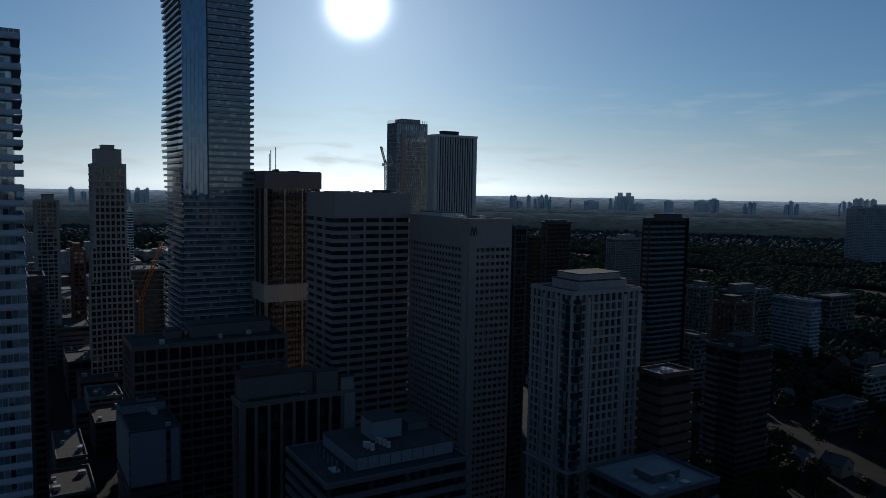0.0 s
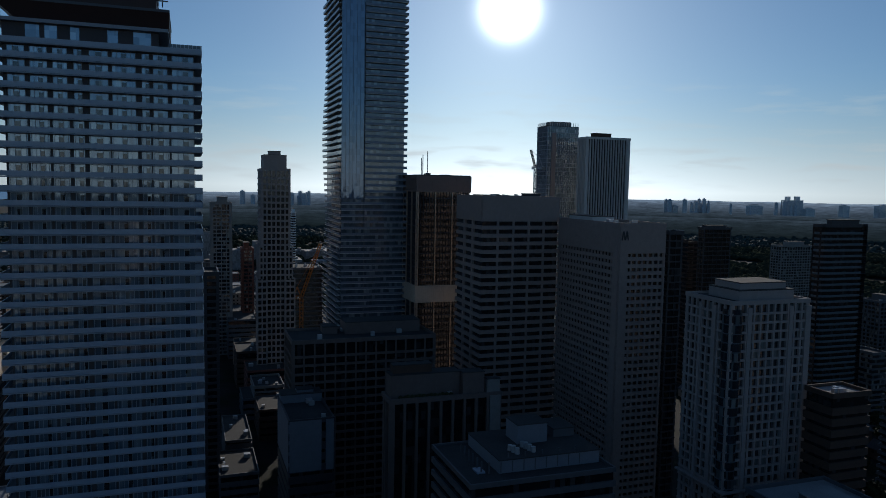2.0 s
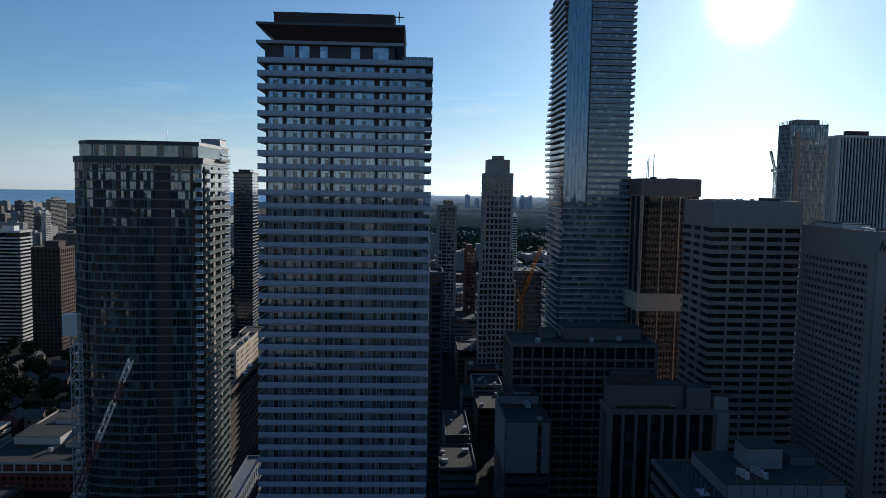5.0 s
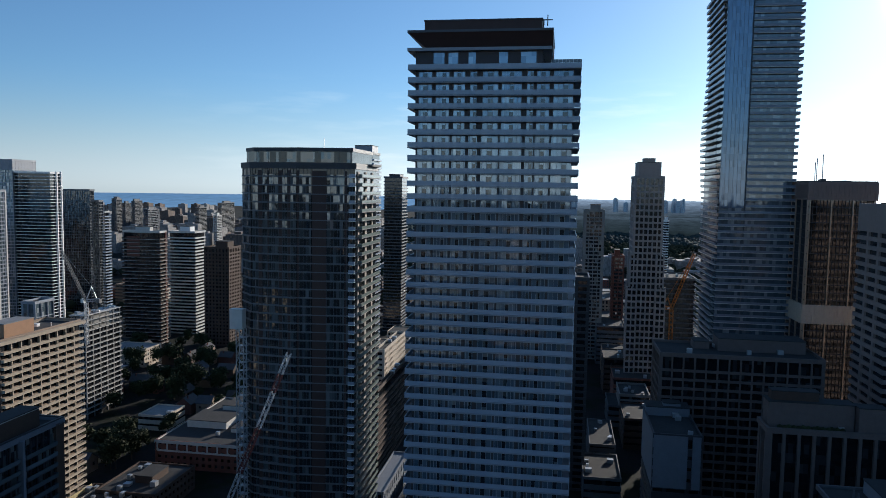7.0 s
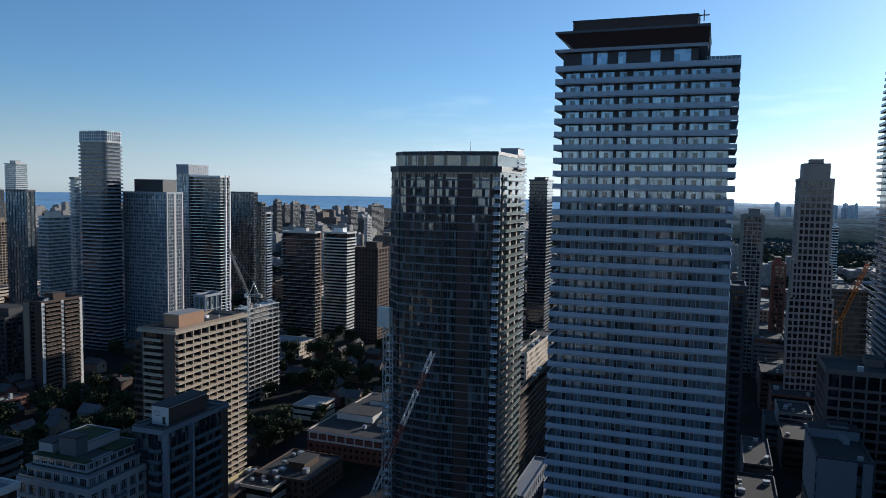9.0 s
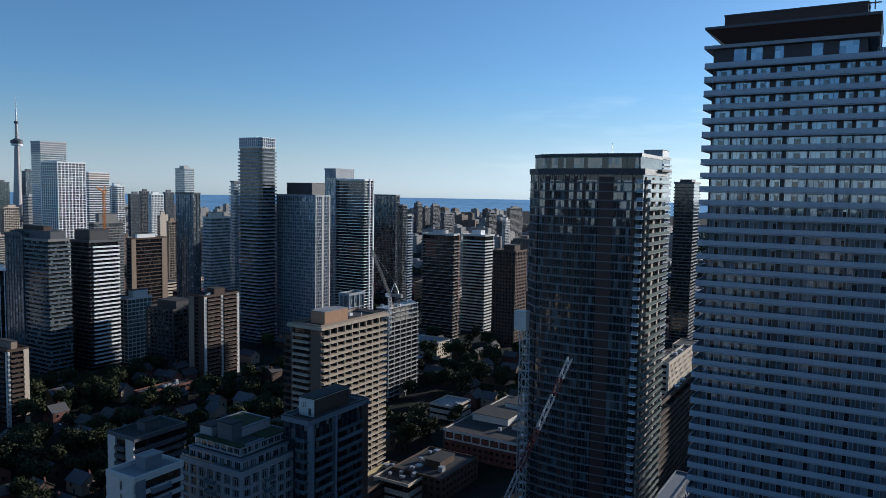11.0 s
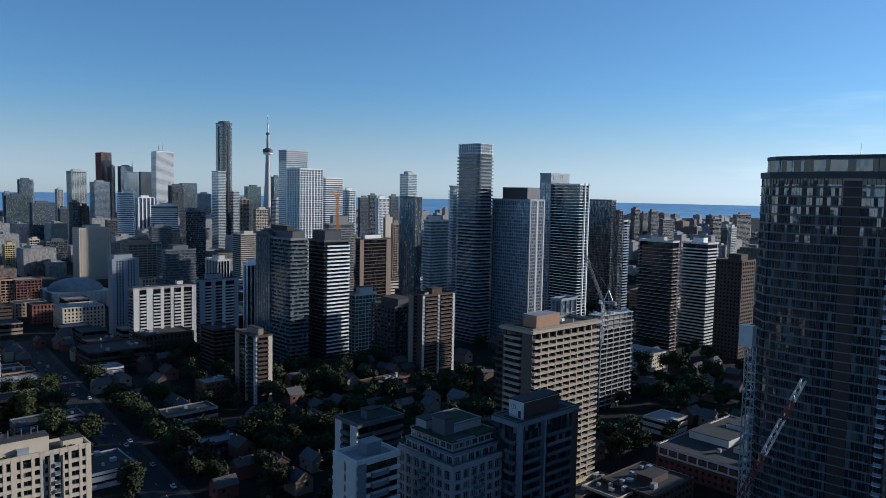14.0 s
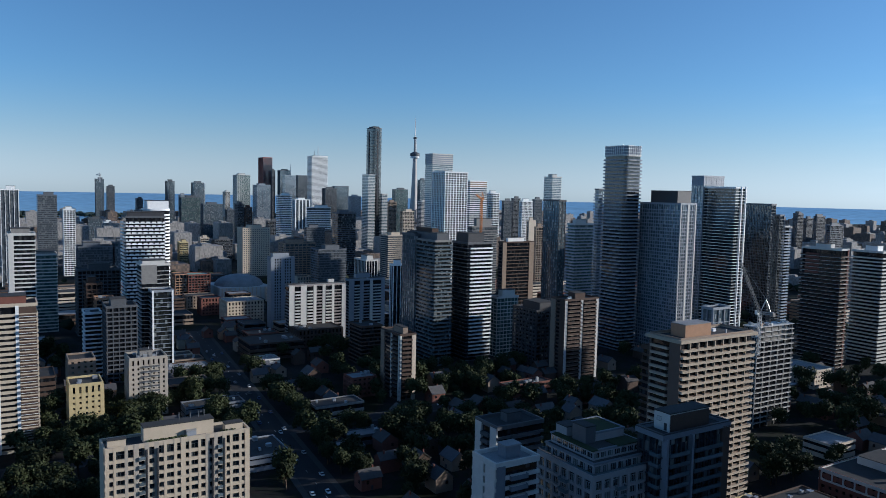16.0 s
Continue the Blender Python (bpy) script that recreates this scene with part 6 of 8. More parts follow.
slab_apartments("beige brick apartment tower with white balcony bands", 250.2, 202.7, 44.0, 15.9, 78.4)
tower("brown brick rear wing of the apartment tower", 254.2, 222.6, 30.0, 5.1, 69.5, "bands", BROWN, GLASS_DARK, plant=None)
terrace_condo("pale grey midrise condominium with planted roof terraces", 147.8, 155.5, 23.1, 23.8, 64.2)
glass_midrise("dark glass midrise condominium with a white stair house", 169.5, 142.2, 27.6, 9.5, 68.4)
tower("grey apartment block with end balconies", 172.9, 230.9, 22.1, 14.5, 44.9, "bands", GREY, GLASS_DARK, floor=2.9, plant=(0.3, 0.3, 3.5), plant_wall=GREY, panels=[("e", 0.0, 0.3, 0, 1, PALE), ("e", 0.7, 1, 0, 1, PALE)], stacks=[("e", 0.32, 0.68, 1.2, GREY, GREY), ("n", 0.3, 0.9, 1.2, GREY, GREY)])
tower("white panel apartment block with a flat roof", 119.6, 160.8, 14.3, 10.7, 62.0, "bands", PALE, GLASS_DARK, floor=2.9, roof=PALEROOF, plant=(0.35, 0.35, 3.5), plant_wall=PALEPANEL, panels=[("e", 0.0, 0.42, 0, 1, PALE), ("e", 0.5, 1, 0, 1, PALE), ("n", 0.0, 0.2, 0, 1, PALEPANEL)], stacks=[("n", 0.3, 0.7, 1.3, PALEPANEL, PALEPANEL)])
tower("pale green glass condominium with balconies", 488.9, 546.6, 25.4, 13.1, 105.8, "balcony", PALE, GLASS_GREEN, depth=0.9, rail=RAIL)
tower("dark blue glass slab tower", 507.6, 609.2, 9.2, 26.0, 127.7, "curtain", DARK, GLASS_BLUE, plant=None, band=1.0)
tower("dark office tower with brown corner piers", 490.7, 652.1, 42.6, 8.4, 80.9, "bands", BROWN, GLASS_DARK, floor=3.8, panels=[("n", 0.0, 0.12, 0, 1, TAN), ("n", 0.85, 1, 0, 1, TAN)], plant=(0.5, 0.4, 5), plant_wall=WHITE)
tower("pale condominium with balcony columns", 15.1, 611.0, 16.7, 22.0, 98.0, "bands", PALE, GLASS_DARK, panels=[("n", 0.0, 0.2, 0, 1, PALE)], plant=(0.7, 0.6, 4), plant_wall=CONCRETE)
tower("grey condominium with green glass end", 35.7, 760.6, 21.4, 22.0, 70.4, "bands", PALE, GLASS_GREEN, panels=[("n", 0.0, 0.15, 0, 1, CONCRETE)], plant=(0.9, 0.8, 3), plant_wall=CONCRETE)
tower("pale slab end with vertical windows", 348.9, 738.1, 13.6, 30.0, 58.1, "piers", PALE, GLASS_DARK, joined=True)
tower("white apartment block behind the glass tower", 337.9, 642.7, 12.6, 7.3, 61.7, "piers", WHITE, GLASS_DARK, bay=4, joined=True)
tower("white finned condominium tower", 15.2, 1113.0, 20.6, 26.0, 125.1, "piers", WHITE, GLASS_DARK, bay=5, joined=True)
tower("dark slab condominium tower", 68.4, 1311.8, 27.1, 26.0, 115.5, "bands", DARK, GLASS_DARK, joined=True)
tower("white apartment tower with a blank crown", 90.9, 1207.1, 15.4, 20.0, 96.4, "grid", WHITE, GLASS, joined=True)
tower("slim dark blue tower under construction", 284.9, 2598.7, 24.7, 26.0, 150.8, "curtain", DARK, GLASS_BLUE, joined=True)
tower("slim grey tower under construction", 316.4, 2595.1, 23.3, 26.0, 128.3, "bands", GREY, GLASS_DARK, joined=True)
tower("dark glass midrise far off", 187.2, 1804.7, 28.4, 26.0, 57.6, "curtain", GREY, GLASS_BLUE, joined=True)
tower("white banded midrise far off", 202.2, 1698.9, 16.4, 20.0, 54.9, "bands", WHITE, joined=True)
tower("black glass office block in shade", 104.1, 1011.4, 39.3, 30.0, 57.5, "curtain", DARK, GLASS_DARK, joined=True)
tower("dark blue office slab in shade", 132.1, 1017.0, 11.2, 30.0, 61.2, "curtain", DARK, GLASS_BLUE, joined=True)
tower("dark concrete apartment block in shade", 77.5, 729.5, 34.9, 24.0, 58.3, "grid", GREY, GLASS_DARK, joined=True)
tower("dark brick block in shade", 65.2, 647.2, 11.4, 20.0, 55.9, "grid", BROWN, GLASS_DARK, joined=True)
tower("slim dark blue condominium tower", 437.8, 2273.1, 22.1, 26.0, 147.4, "curtain", GREY, GLASS_BLUE, joined=True)
tower("slim blue glass tower downtown", 452.1, 2167.9, 18.4, 26.0, 108.3, "curtain", BLUEGREY, GLASS_BLUE, joined=True)
tower("dark curved glass tower downtown", 504.5, 2209.8, 36.6, 26.0, 144.0, "curtain", DARK, GLASS_BLUE, joined=True, chamfer=6)
tower("green-grey glass tower far downtown", 407.7, 1873.5, 45.4, 26.0, 106.5, "curtain", GREY, GLASS_GREEN, joined=True)
tower("tower with a construction crown", 370.0, 2382.8, 19.1, 20.0, 93.4, "bands", GREY, GLASS_DARK, joined=True)
tower("red and orange low civic block", 181.9, 892.8, 13.2, 20.0, 32.2, "grid", ORANGE, GLASS, joined=True, plant=None)
tower("yellow-beige brick midrise downtown", 267.2, 1282.7, 13.6, 18.0, 40.3, "grid", YELLOW, joined=True)
tower("red brick block with green roof", 201.7, 891.9, 25.1, 24.0, 31.3, "grid", RED, GLASS, joined=True, roof=GREEN_COPPER, plant=None)
tower("beige office slab far off", 322.8, 1373.1, 15.0, 18.0, 41.1, "grid", BEIGE, joined=True)
tower("pale green glass tower with white frame", 639.5, 2239.5, 39.3, 49.3, 170.8, "grid", PALE, GLASS_GREEN, joined=True, bay=6)
tower("pale far office tower downtown", 644.5, 2431.6, 16.4, 27.9, 118.2, "grid", PALE, joined=True)
tower("red granite office tower downtown", 813.6, 2556.2, 32.2, 58.1, 239.1, "piers", REDSTONE, GLASS_DARK, joined=True, plant=None)
tower("grey narrow tower behind the red one", 816.1, 2476.3, 9.9, 12.1, 193.9, "grid", GREY, joined=True)
tower("blue glass office tower downtown", 635.4, 2028.5, 38.2, 41.8, 141.2, "curtain", BLUEGREY, GLASS_BLUE, joined=True)
tower("dark tower with sloping crown and spire", 855.3, 2476.7, 38.2, 29.7, 194.6, "curtain", DARK, GLASS_BLUE, joined=True)
tower("light grey office tower downtown", 838.1, 2375.9, 37.0, 28.1, 176.1, "bands", BLUEGREY, GLASS_BLUE, joined=True, plant=None)
tower("black steel office tower downtown", 891.8, 2403.5, 34.1, 16.5, 178.0, "curtain", DARK, GLASS_DARK, joined=True, plant=None)
tower("white marble office tower with antenna masts", 965.4, 2447.2, 58.3, 43.3, 246.0, "bands", WHITE, GLASS, joined=True, bay=4, band=1.6, plant=(0.9, 0.9, 3))
tower("grey stone office tower", 885.7, 2144.1, 37.3, 27.6, 136.1, "grid", GREY, joined=True)
tower("glass office tower with sloping roof", 935.8, 2175.0, 48.2, 18.2, 143.8, "curtain", GREY, GLASS_BLUE, joined=True, plant=None)
tower("dark blue hotel slab far off", 914.2, 2016.7, 32.9, 16.3, 114.4, "grid", BLUEGREY, GLASS_DARK, joined=True)
tall_glass_tower("very tall rounded glass condominium tower", 661.8, 1368.9, 22.7, 34.5, 258.7)
tower("lower shoulder of the tall glass tower", 642.3, 1351.5, 14.9, 29.1, 164.4, "bands", PALE, GLASS_BLUE, joined=True, plant=None)
tower("low wing beside the tall glass tower", 670.4, 1339.0, 12.7, 10.2, 126.8, "bands", PALE, GLASS_BLUE, joined=True, plant=None)
tower("white office tower with rounded corners and bands", 494.5, 1433.1, 28.0, 24.2, 120.3, "bands", WHITE, GLASS_DARK, joined=True, chamfer=8, band=1.7, floor=3.6)
tower("white-piered office tower far downtown", 595.5, 1607.7, 33.6, 18.5, 108.9, "piers", WHITE, GLASS_DARK, joined=True, bay=8, pier=2.5)
tower("broad white banded office block", 560.1, 1411.0, 50.9, 18.9, 96.7, "bands", WHITE, GLASS_DARK, joined=True, chamfer=10, band=1.7, floor=3.6)
tower("dark office block in shade", 459.2, 1175.4, 32.2, 13.2, 69.1, "bands", DARK, GLASS_DARK, joined=True)
tower("dark banded apartment tower", 466.5, 1068.9, 30.5, 22.4, 97.7, "bands", DARK, GLASS, joined=True, band=0.8)
tower("beige precast block with small windows", 338.3, 1120.2, 41.0, 30.0, 72.6, "grid", BEIGE, GLASS_DARK, joined=True, bay=3.5, pier=1.5, band=1.5)
tower("slender grey tower with brown side", 411.4, 1456.2, 12.2, 24.0, 101.1, "grid", GREY, joined=True)
tower("slender brown brick tower downtown", 425.4, 1448.2, 13.5, 15.5, 94.7, "grid", BROWN, joined=True)
tower("brown office block with pale frame", 331.9, 910.4, 40.1, 26.0, 64.6, "grid", TAN, GLASS_DARK, joined=True, bay=6)
tower("dark low office block", 350.5, 849.4, 36.2, 26.0, 61.1, "bands", DARK, GLASS_DARK, joined=True)
tower("beige banded office block", 513.6, 993.2, 28.7, 26.0, 67.0, "bands", BEIGE, GLASS_DARK, joined=True)
tower("brown concrete tower far downtown", 781.9, 1520.5, 20.5, 11.5, 107.9, "grid", TAN, joined=True)
tower("dark green glass tower downtown", 942.7, 1783.9, 38.1, 19.9, 137.0, "curtain", GREY, GLASS_GREEN, joined=True)
tower("beige stone tower far downtown", 719.7, 1329.3, 26.2, 12.2, 92.2, "grid", BEIGE, joined=True)
tower("blue-grey tower beside the needle", 1091.0, 1925.0, 21.3, 17.2, 167.2, "curtain", GREY, GLASS_BLUE, joined=True)
tower("pale balconied tower far downtown", 846.2, 1487.1, 16.5, 15.9, 109.5, "bands", PALE, GLASS_DARK, joined=True)
tower("glass condominium with boxed glass crown", 599.3, 1004.0, 37.1, 22.9, 192.4, "bands", PALE, GLASS_BLUE, joined=True, plant=None, tops=[((-0.5, 0.5, -0.5, 0.5), -16, 0.5, BLUEGREY)])
tower("tall tower with white window grid and framed crown", 511.2, 828.0, 34.6, 33.0, 159.7, "grid", WHITE, GLASS, bay=4.0, joined=True, pier=0.8, band=0.8, plant=None, tops=[((-0.4, 0.45, -0.5, 0.2), -9, 0.6, DARK)])
tower("white grid tower with a red-brown crown", 590.5, 882.4, 29.1, 8.8, 150.3, "bands", WHITE, GLASS_DARK, joined=True, plant=None, tops=[((-0.5, 0.5, -0.5, 0.5), -9, 0.5, TAN)])
tower("white office tower with window grid", 751.9, 1072.5, 24.3, 7.0, 132.9, "grid", WHITE, joined=True, bay=6)
tower("unfinished concrete tower with dark lower glazing", 515.6, 755.3, 37.2, 10.1, 92.5, "bands", CONCRETE, GLASS_DARK, joined=True, plant=(0.6, 0.6, 10))
tower("dark far office tower downtown", 950.0, 1299.9, 22.7, 8.3, 117.3, "curtain", DARK, GLASS_DARK, joined=True)
tower("grey far office tower", 1024.5, 1368.2, 19.4, 8.7, 121.9, "grid", GREY, joined=True)
tower("white tower with patterned facade", 861.4, 1117.9, 25.5, 8.8, 119.2, "grid", WHITE, GLASS_DARK, joined=True, bay=3)
tower("dark glass far tower", 907.7, 1142.1, 19.6, 7.1, 122.5, "curtain", DARK, GLASS_DARK, joined=True)
tower("glass tower with pale bands", 838.4, 1013.6, 20.3, 23.2, 163.7, "bands", PALE, GLASS_BLUE, joined=True)
tower("beige blank-walled tower far downtown", 619.7, 791.8, 11.6, 4.9, 97.4, "grid", BEIGE, joined=True, panels=[("n", 0, 1, 0, 1, BEIGE)])
tower("small orange brick tower downtown", 596.8, 745.7, 12.0, 3.5, 91.5, "grid", TAN, joined=True)
tower("grey concrete midrise far downtown", 506.7, 1530.5, 32.1, 15.3, 64.1, "grid", GREY, joined=True)
tower("grey brick midrise downtown", 355.4, 1366.5, 32.8, 16.4, 38.1, "grid", GREY, joined=True)
tower("dark blue midrise downtown", 482.7, 1962.3, 50.5, 30.7, 88.5, "curtain", DARK, GLASS_BLUE, joined=True)
tower("dark glass midrise far downtown", 498.4, 1846.6, 19.5, 21.1, 77.7, "curtain", DARK, GLASS_DARK, joined=True)
tower("far tower near the lake", 1433.9, 930.8, 19.5, 5.1, 103.1, "grid", GREY, joined=True)
tower("far tower near the lake", 1453.3, 901.7, 19.7, 7.3, 99.6, "grid", GREY, joined=True)
tower("far dark apartment tower", 1216.3, 725.5, 33.1, 7.9, 91.4, "grid", DARK, joined=True)


# ---- the needle tower on the skyline ----
SHAFT = surface("smooth_pale_concrete", (0.42, 0.4, 0.38), 0.8, vary=0.12, scale=0.02)


def needle_tower(u, v):
    root = thing("needle_tower", spot(u, v), "slender concrete telecommunications tower with a round pod", "tower")

    def lathe(name, profile, mat, label="", seg=24):
        bm = bmesh.new()
        rings = [[bm.verts.new((r * math.cos(2 * math.pi * i / seg), r * math.sin(2 * math.pi * i / seg), z)) for i in range(seg)] for r, z in profile]
        for a, b in zip(rings, rings[1:]):
            for i in range(seg):
                bm.faces.new((a[i], a[(i + 1) % seg], b[(i + 1) % seg], b[i]))
        bm.faces.new(rings[-1])
        bm.faces.new(rings[0][::-1])
        part(name, bm, mat, root, label)

    lathe("shaft", [(15, 0), (12, 60), (9.5, 150), (8, 240), (7.2, 282)], SHAFT)
    for k in range(3):
        bm = bmesh.new()
        a = radians(120 * k)
        vs = []
        for z, r in ((0, 27), (90, 17), (200, 11), (275, 8.5)):
            for s in (-1, 1):
                vs.append(bm.verts.new((r * math.cos(a) - s * 3.2 * math.sin(a), r * math.sin(a) + s * 3.2 * math.cos(a), z)))
                vs.append(bm.verts.new((-s * 3.2 * math.sin(a), s * 3.2 * math.cos(a), z)))
        for i in range(3):
            o, n = vs[i * 4:i * 4 + 4], vs[i * 4 + 4:i * 4 + 8]
            bm.faces.new((o[0], o[2], n[2], n[0]))
            bm.faces.new((o[1], o[0], n[0], n[1]))
            bm.faces.new((o[2], o[3], n[3], n[2]))
        part("shaft_leg", bm, SHAFT, root)
    lathe("radome", [(10, 277), (19, 279), (20.5, 283), (18, 286)], WHITE, "white radome ring")
    lathe("pod", [(18, 286.2), (21.5, 288), (22, 297), (20, 300), (13, 303), (9, 306)], GREY, "round glazed observation pod")
    lathe("upper_shaft", [(6.5, 306), (5, 362)], SHAFT)
    lathe("sky_pod", [(5, 362), (8.3, 364), (8.3, 369), (4, 372)], GREY)
    lathe("mast", [(3.2, 372), (2.6, 405), (1.7, 406), (1.4, 440), (0.7, 441), (0.4, 460)], WHITE, "white antenna mast")


needle_tower(1588, 2870)


# ---- masts and spires on the far office towers ----
def roof_mast(u, v, z, high, r=1.0):
    root = thing("roof_mast", spot(u, v, z), "thin steel mast on a roof", "mast")
    part("pole", box_mesh(r * 2, r * 2, high * 0.6, STEEL), STEEL, root)
    part("tip", box_mesh(r, r, high * 0.42, STEEL), STEEL, root, "", (0, 0, high * 0.59))


# ---- cranes ----
def bar(bm, p, q, r):
    """A square bar from p to q."""
    p, q = Vector(p), Vector(q)
    d = (q - p).normalized()
    s = d.cross(Vector((0, 0, 1)) if abs(d.z) < 0.9 else Vector((1, 0, 0))).normalized() * r
    t = d.cross(s).normalized() * r
    lo = [bm.verts.new(p + a) for a in (s + t, s - t, -s - t, -s + t)]
    hi = [bm.verts.new(q + a) for a in (s + t, s - t, -s - t, -s + t)]
    for i in range(4):
        bm.faces.new((lo[i], lo[(i + 1) % 4], hi[(i + 1) % 4], hi[i]))
    bm.faces.new(lo[::-1])
    bm.faces.new(hi)


def lattice(bm, p, q, w, r, step):
    """A square lattice boom from p to q: four chords and zigzag braces."""
    p, q = Vector(p), Vector(q)
    d = (q - p)
    n = max(2, round(d.length / step))
    e = d.normalized()
    s = e.cross(Vector((0, 0, 1)) if abs(e.z) < 0.9 else Vector((1, 0, 0))).normalized() * w / 2
    t = e.cross(s).normalized() * w / 2
    cs = [s + t, s - t, -s - t, -s + t]
    for c in cs:
        bar(bm, p + c, q + c, r)
    for i in range(n):
        a, b = p + d * (i / n), p + d * ((i + 1) / n)
        for k in range(4):
            c0, c1 = cs[k], cs[(k + 1) % 4]
            bar(bm, a + (c0 if i % 2 else c1), b + (c1 if i % 2 else c0), r * 0.6)


def crane(label, u, v, z0, pivot, tip, mast_mat, jib_mat, w=1.8, r=0.16, mid=None, counter=True):
    """A luffing tower crane; pivot is the jib's foot above z0, tip the jib's end relative to the mast (u, v, z)."""
    root = thing("tower_crane", spot(u, v, z0), label, "crane", "construction cranes")
    bm = bmesh.new()
    lattice(bm, (0, 0, 0), (0, 0, pivot), w, r, w * 1.3)
    part("mast", bm, mast_mat, root)
    t = Vector(tip)
    p = Vector((0, 0, pivot + 1.0))
    cuts = [0, 0.2, 0.5, 0.74, 0.86, 1] if mid else [0, 1]
    for i, (a, b) in enumerate(zip(cuts, cuts[1:])):
        bm = bmesh.new()
        lattice(bm, p + (t - p) * a, p + (t - p) * b, w * 0.75, r * 0.8, w)
        part("jib", bm, mid if (mid and i % 2) else jib_mat, root, "dark red jib section" if (mid and i % 2) else "")
    if counter:
        back = Vector((-(t.x), -(t.y), 0)).normalized() if Vector((t.x, t.y)).length > 0.1 else Vector((1, 0, 0))
        bm = bmesh.new()
        lattice(bm, p, p + back * 7 + Vector((0, 0, 0.3)), w * 0.8, r, w)
        part("counter_jib", bm, mast_mat, root)
        part("counterweight", box_mesh(2.4, 2.4, 2.2, CONCRETE), CONCRETE, root, "", tuple(p + back * 6.5 - Vector((0, 0, 1.6))))
        part("cab", box_mesh(1.8, 1.8, 2.3, WHITE), WHITE, root, "", tuple(p + Vector((0.0, 1.9, -1.2))))
        top = p + back * 3 + Vector((0, 0, 8))
        bm = bmesh.new()
        bar(bm, p, top, r * 1.4)
        bar(bm, p + back * 6, top, r)
        bar(bm, top, t, r * 0.5)
        part("pendant_frame", bm, mast_mat, root)


crane("white and red luffing crane before the dark condominium", 169.5, 81.5, 0, 54, (6.0, -14.1, 93.1), STEEL, STEEL, 1.4, 0.09, mid=RED_PAINT, counter=False)
crane("pale luffing crane on the unfinished concrete frame", 376, 265, 44, 24, (-7, 9.6, 54), STEEL, CONCRETE, 1.5, 0.13)
crane("orange luffing crane between office towers", 554, -80.5, 0, 50, (-2, -14, 91.4), ORANGE_PAINT, ORANGE_PAINT, 2.4, 0.3)
crane("orange tower crane on an unfinished tower", 500, 736, 60, 66, (-14, -9, 72), ORANGE_PAINT, ORANGE_PAINT, 2.0, 0.22)
crane("small crane beside the unfinished glass tower", 525, -258, 0, 151, (1.5, 3.5, 166), STEEL, DARK, 1.6, 0.2)
crane("flat-topped crane on a far tower", 282, 2560, 140, 22, (-5, 45, 24), STEEL, STEEL, 3.0, 0.5)
roof_mast(948, 2434, 247, 20)
roof_mast(960, 2429, 247, 36)
roof_mast(872, 2462, 192, 26, 0.8)
for du, dv, high in ((-6, -5, 5), (-2, -6, 3.5), (1, -3, 6), (5, -6, 4), (7, 1, 5.5), (-4, 3, 4)):
    roof_mast(74.2 + du, 459.4 + dv, 34.1, high, 0.16)


def hoist(u, v, high):
    """A builders' hoist: a lattice mast with a white cabin at its head."""
    root = thing("builders_hoist", spot(u, v), "grey lattice builders' hoist beside the dark condominium", "hoist")
    bm = bmesh.new()
    lattice(bm, (0, 0, 0), (0, 0, high), 2.6, 0.13, 2.4)
    part("mast", bm, STEEL, root)
    for i in range(int(high / 3)):
        part("landing", box_mesh(2.2, 3.0, 0.12, STEEL), STEEL, root, "", (1.6, 0, 3 + i * 2.95))
    cab = part("cabin", box_mesh(3.0, 4.6, 6.6, PALE), PALE, root, "pale hoist cabin", (-0.6, 1.0, high + 0.1))
    part("cabin_roof", box_mesh(3.2, 4.8, 0.25, STEEL), STEEL, cab, "", (0, 0, 6.6))


hoist(237.4, 108.5, 86)


# ---- arena with a shallow dome ----
def arena(u, v, w, high):
    root = thing("arena", spot(u, v), "old pale arena hall with a shallow grey dome", "arena")
    FOOTPRINTS.append((u, v, w / 2 + 4, w / 2 + 4))
    part("wall", box_mesh(w, w, high, PALE), PALE, root)
    bm = bmesh.new()
    n, seg = 6, 28
    rings = []
    for k in range(n + 1):
        a = k / n * math.pi / 2
        rings.append([bm.verts.new((w * 0.47 * math.cos(a) * math.cos(2 * math.pi * i / seg), w * 0.47 * math.cos(a) * math.sin(2 * math.pi * i / seg), high + 13 * math.sin(a))) for i in range(seg)] if k < n else [bm.verts.new((0, 0, high + 13))])
    for a, b in zip(rings, rings[1:]):
        for i in range(seg):
            if len(b) == 1:
                bm.faces.new((a[i], a[(i + 1) % seg], b[0]))
            else:
                bm.faces.new((a[i], a[(i + 1) % seg], b[(i + 1) % seg], b[i]))
    part("dome", bm, PALEROOF, root, "shallow grey dome")
    for i in range(12):
        part("pilaster", box_mesh(1.0, 0.8, high, BEIGE), BEIGE, root, "", (-w / 2 + (i + 0.5) * w / 12, -w / 2 - 0.3, 0))


arena(255, 905, 62, 15)


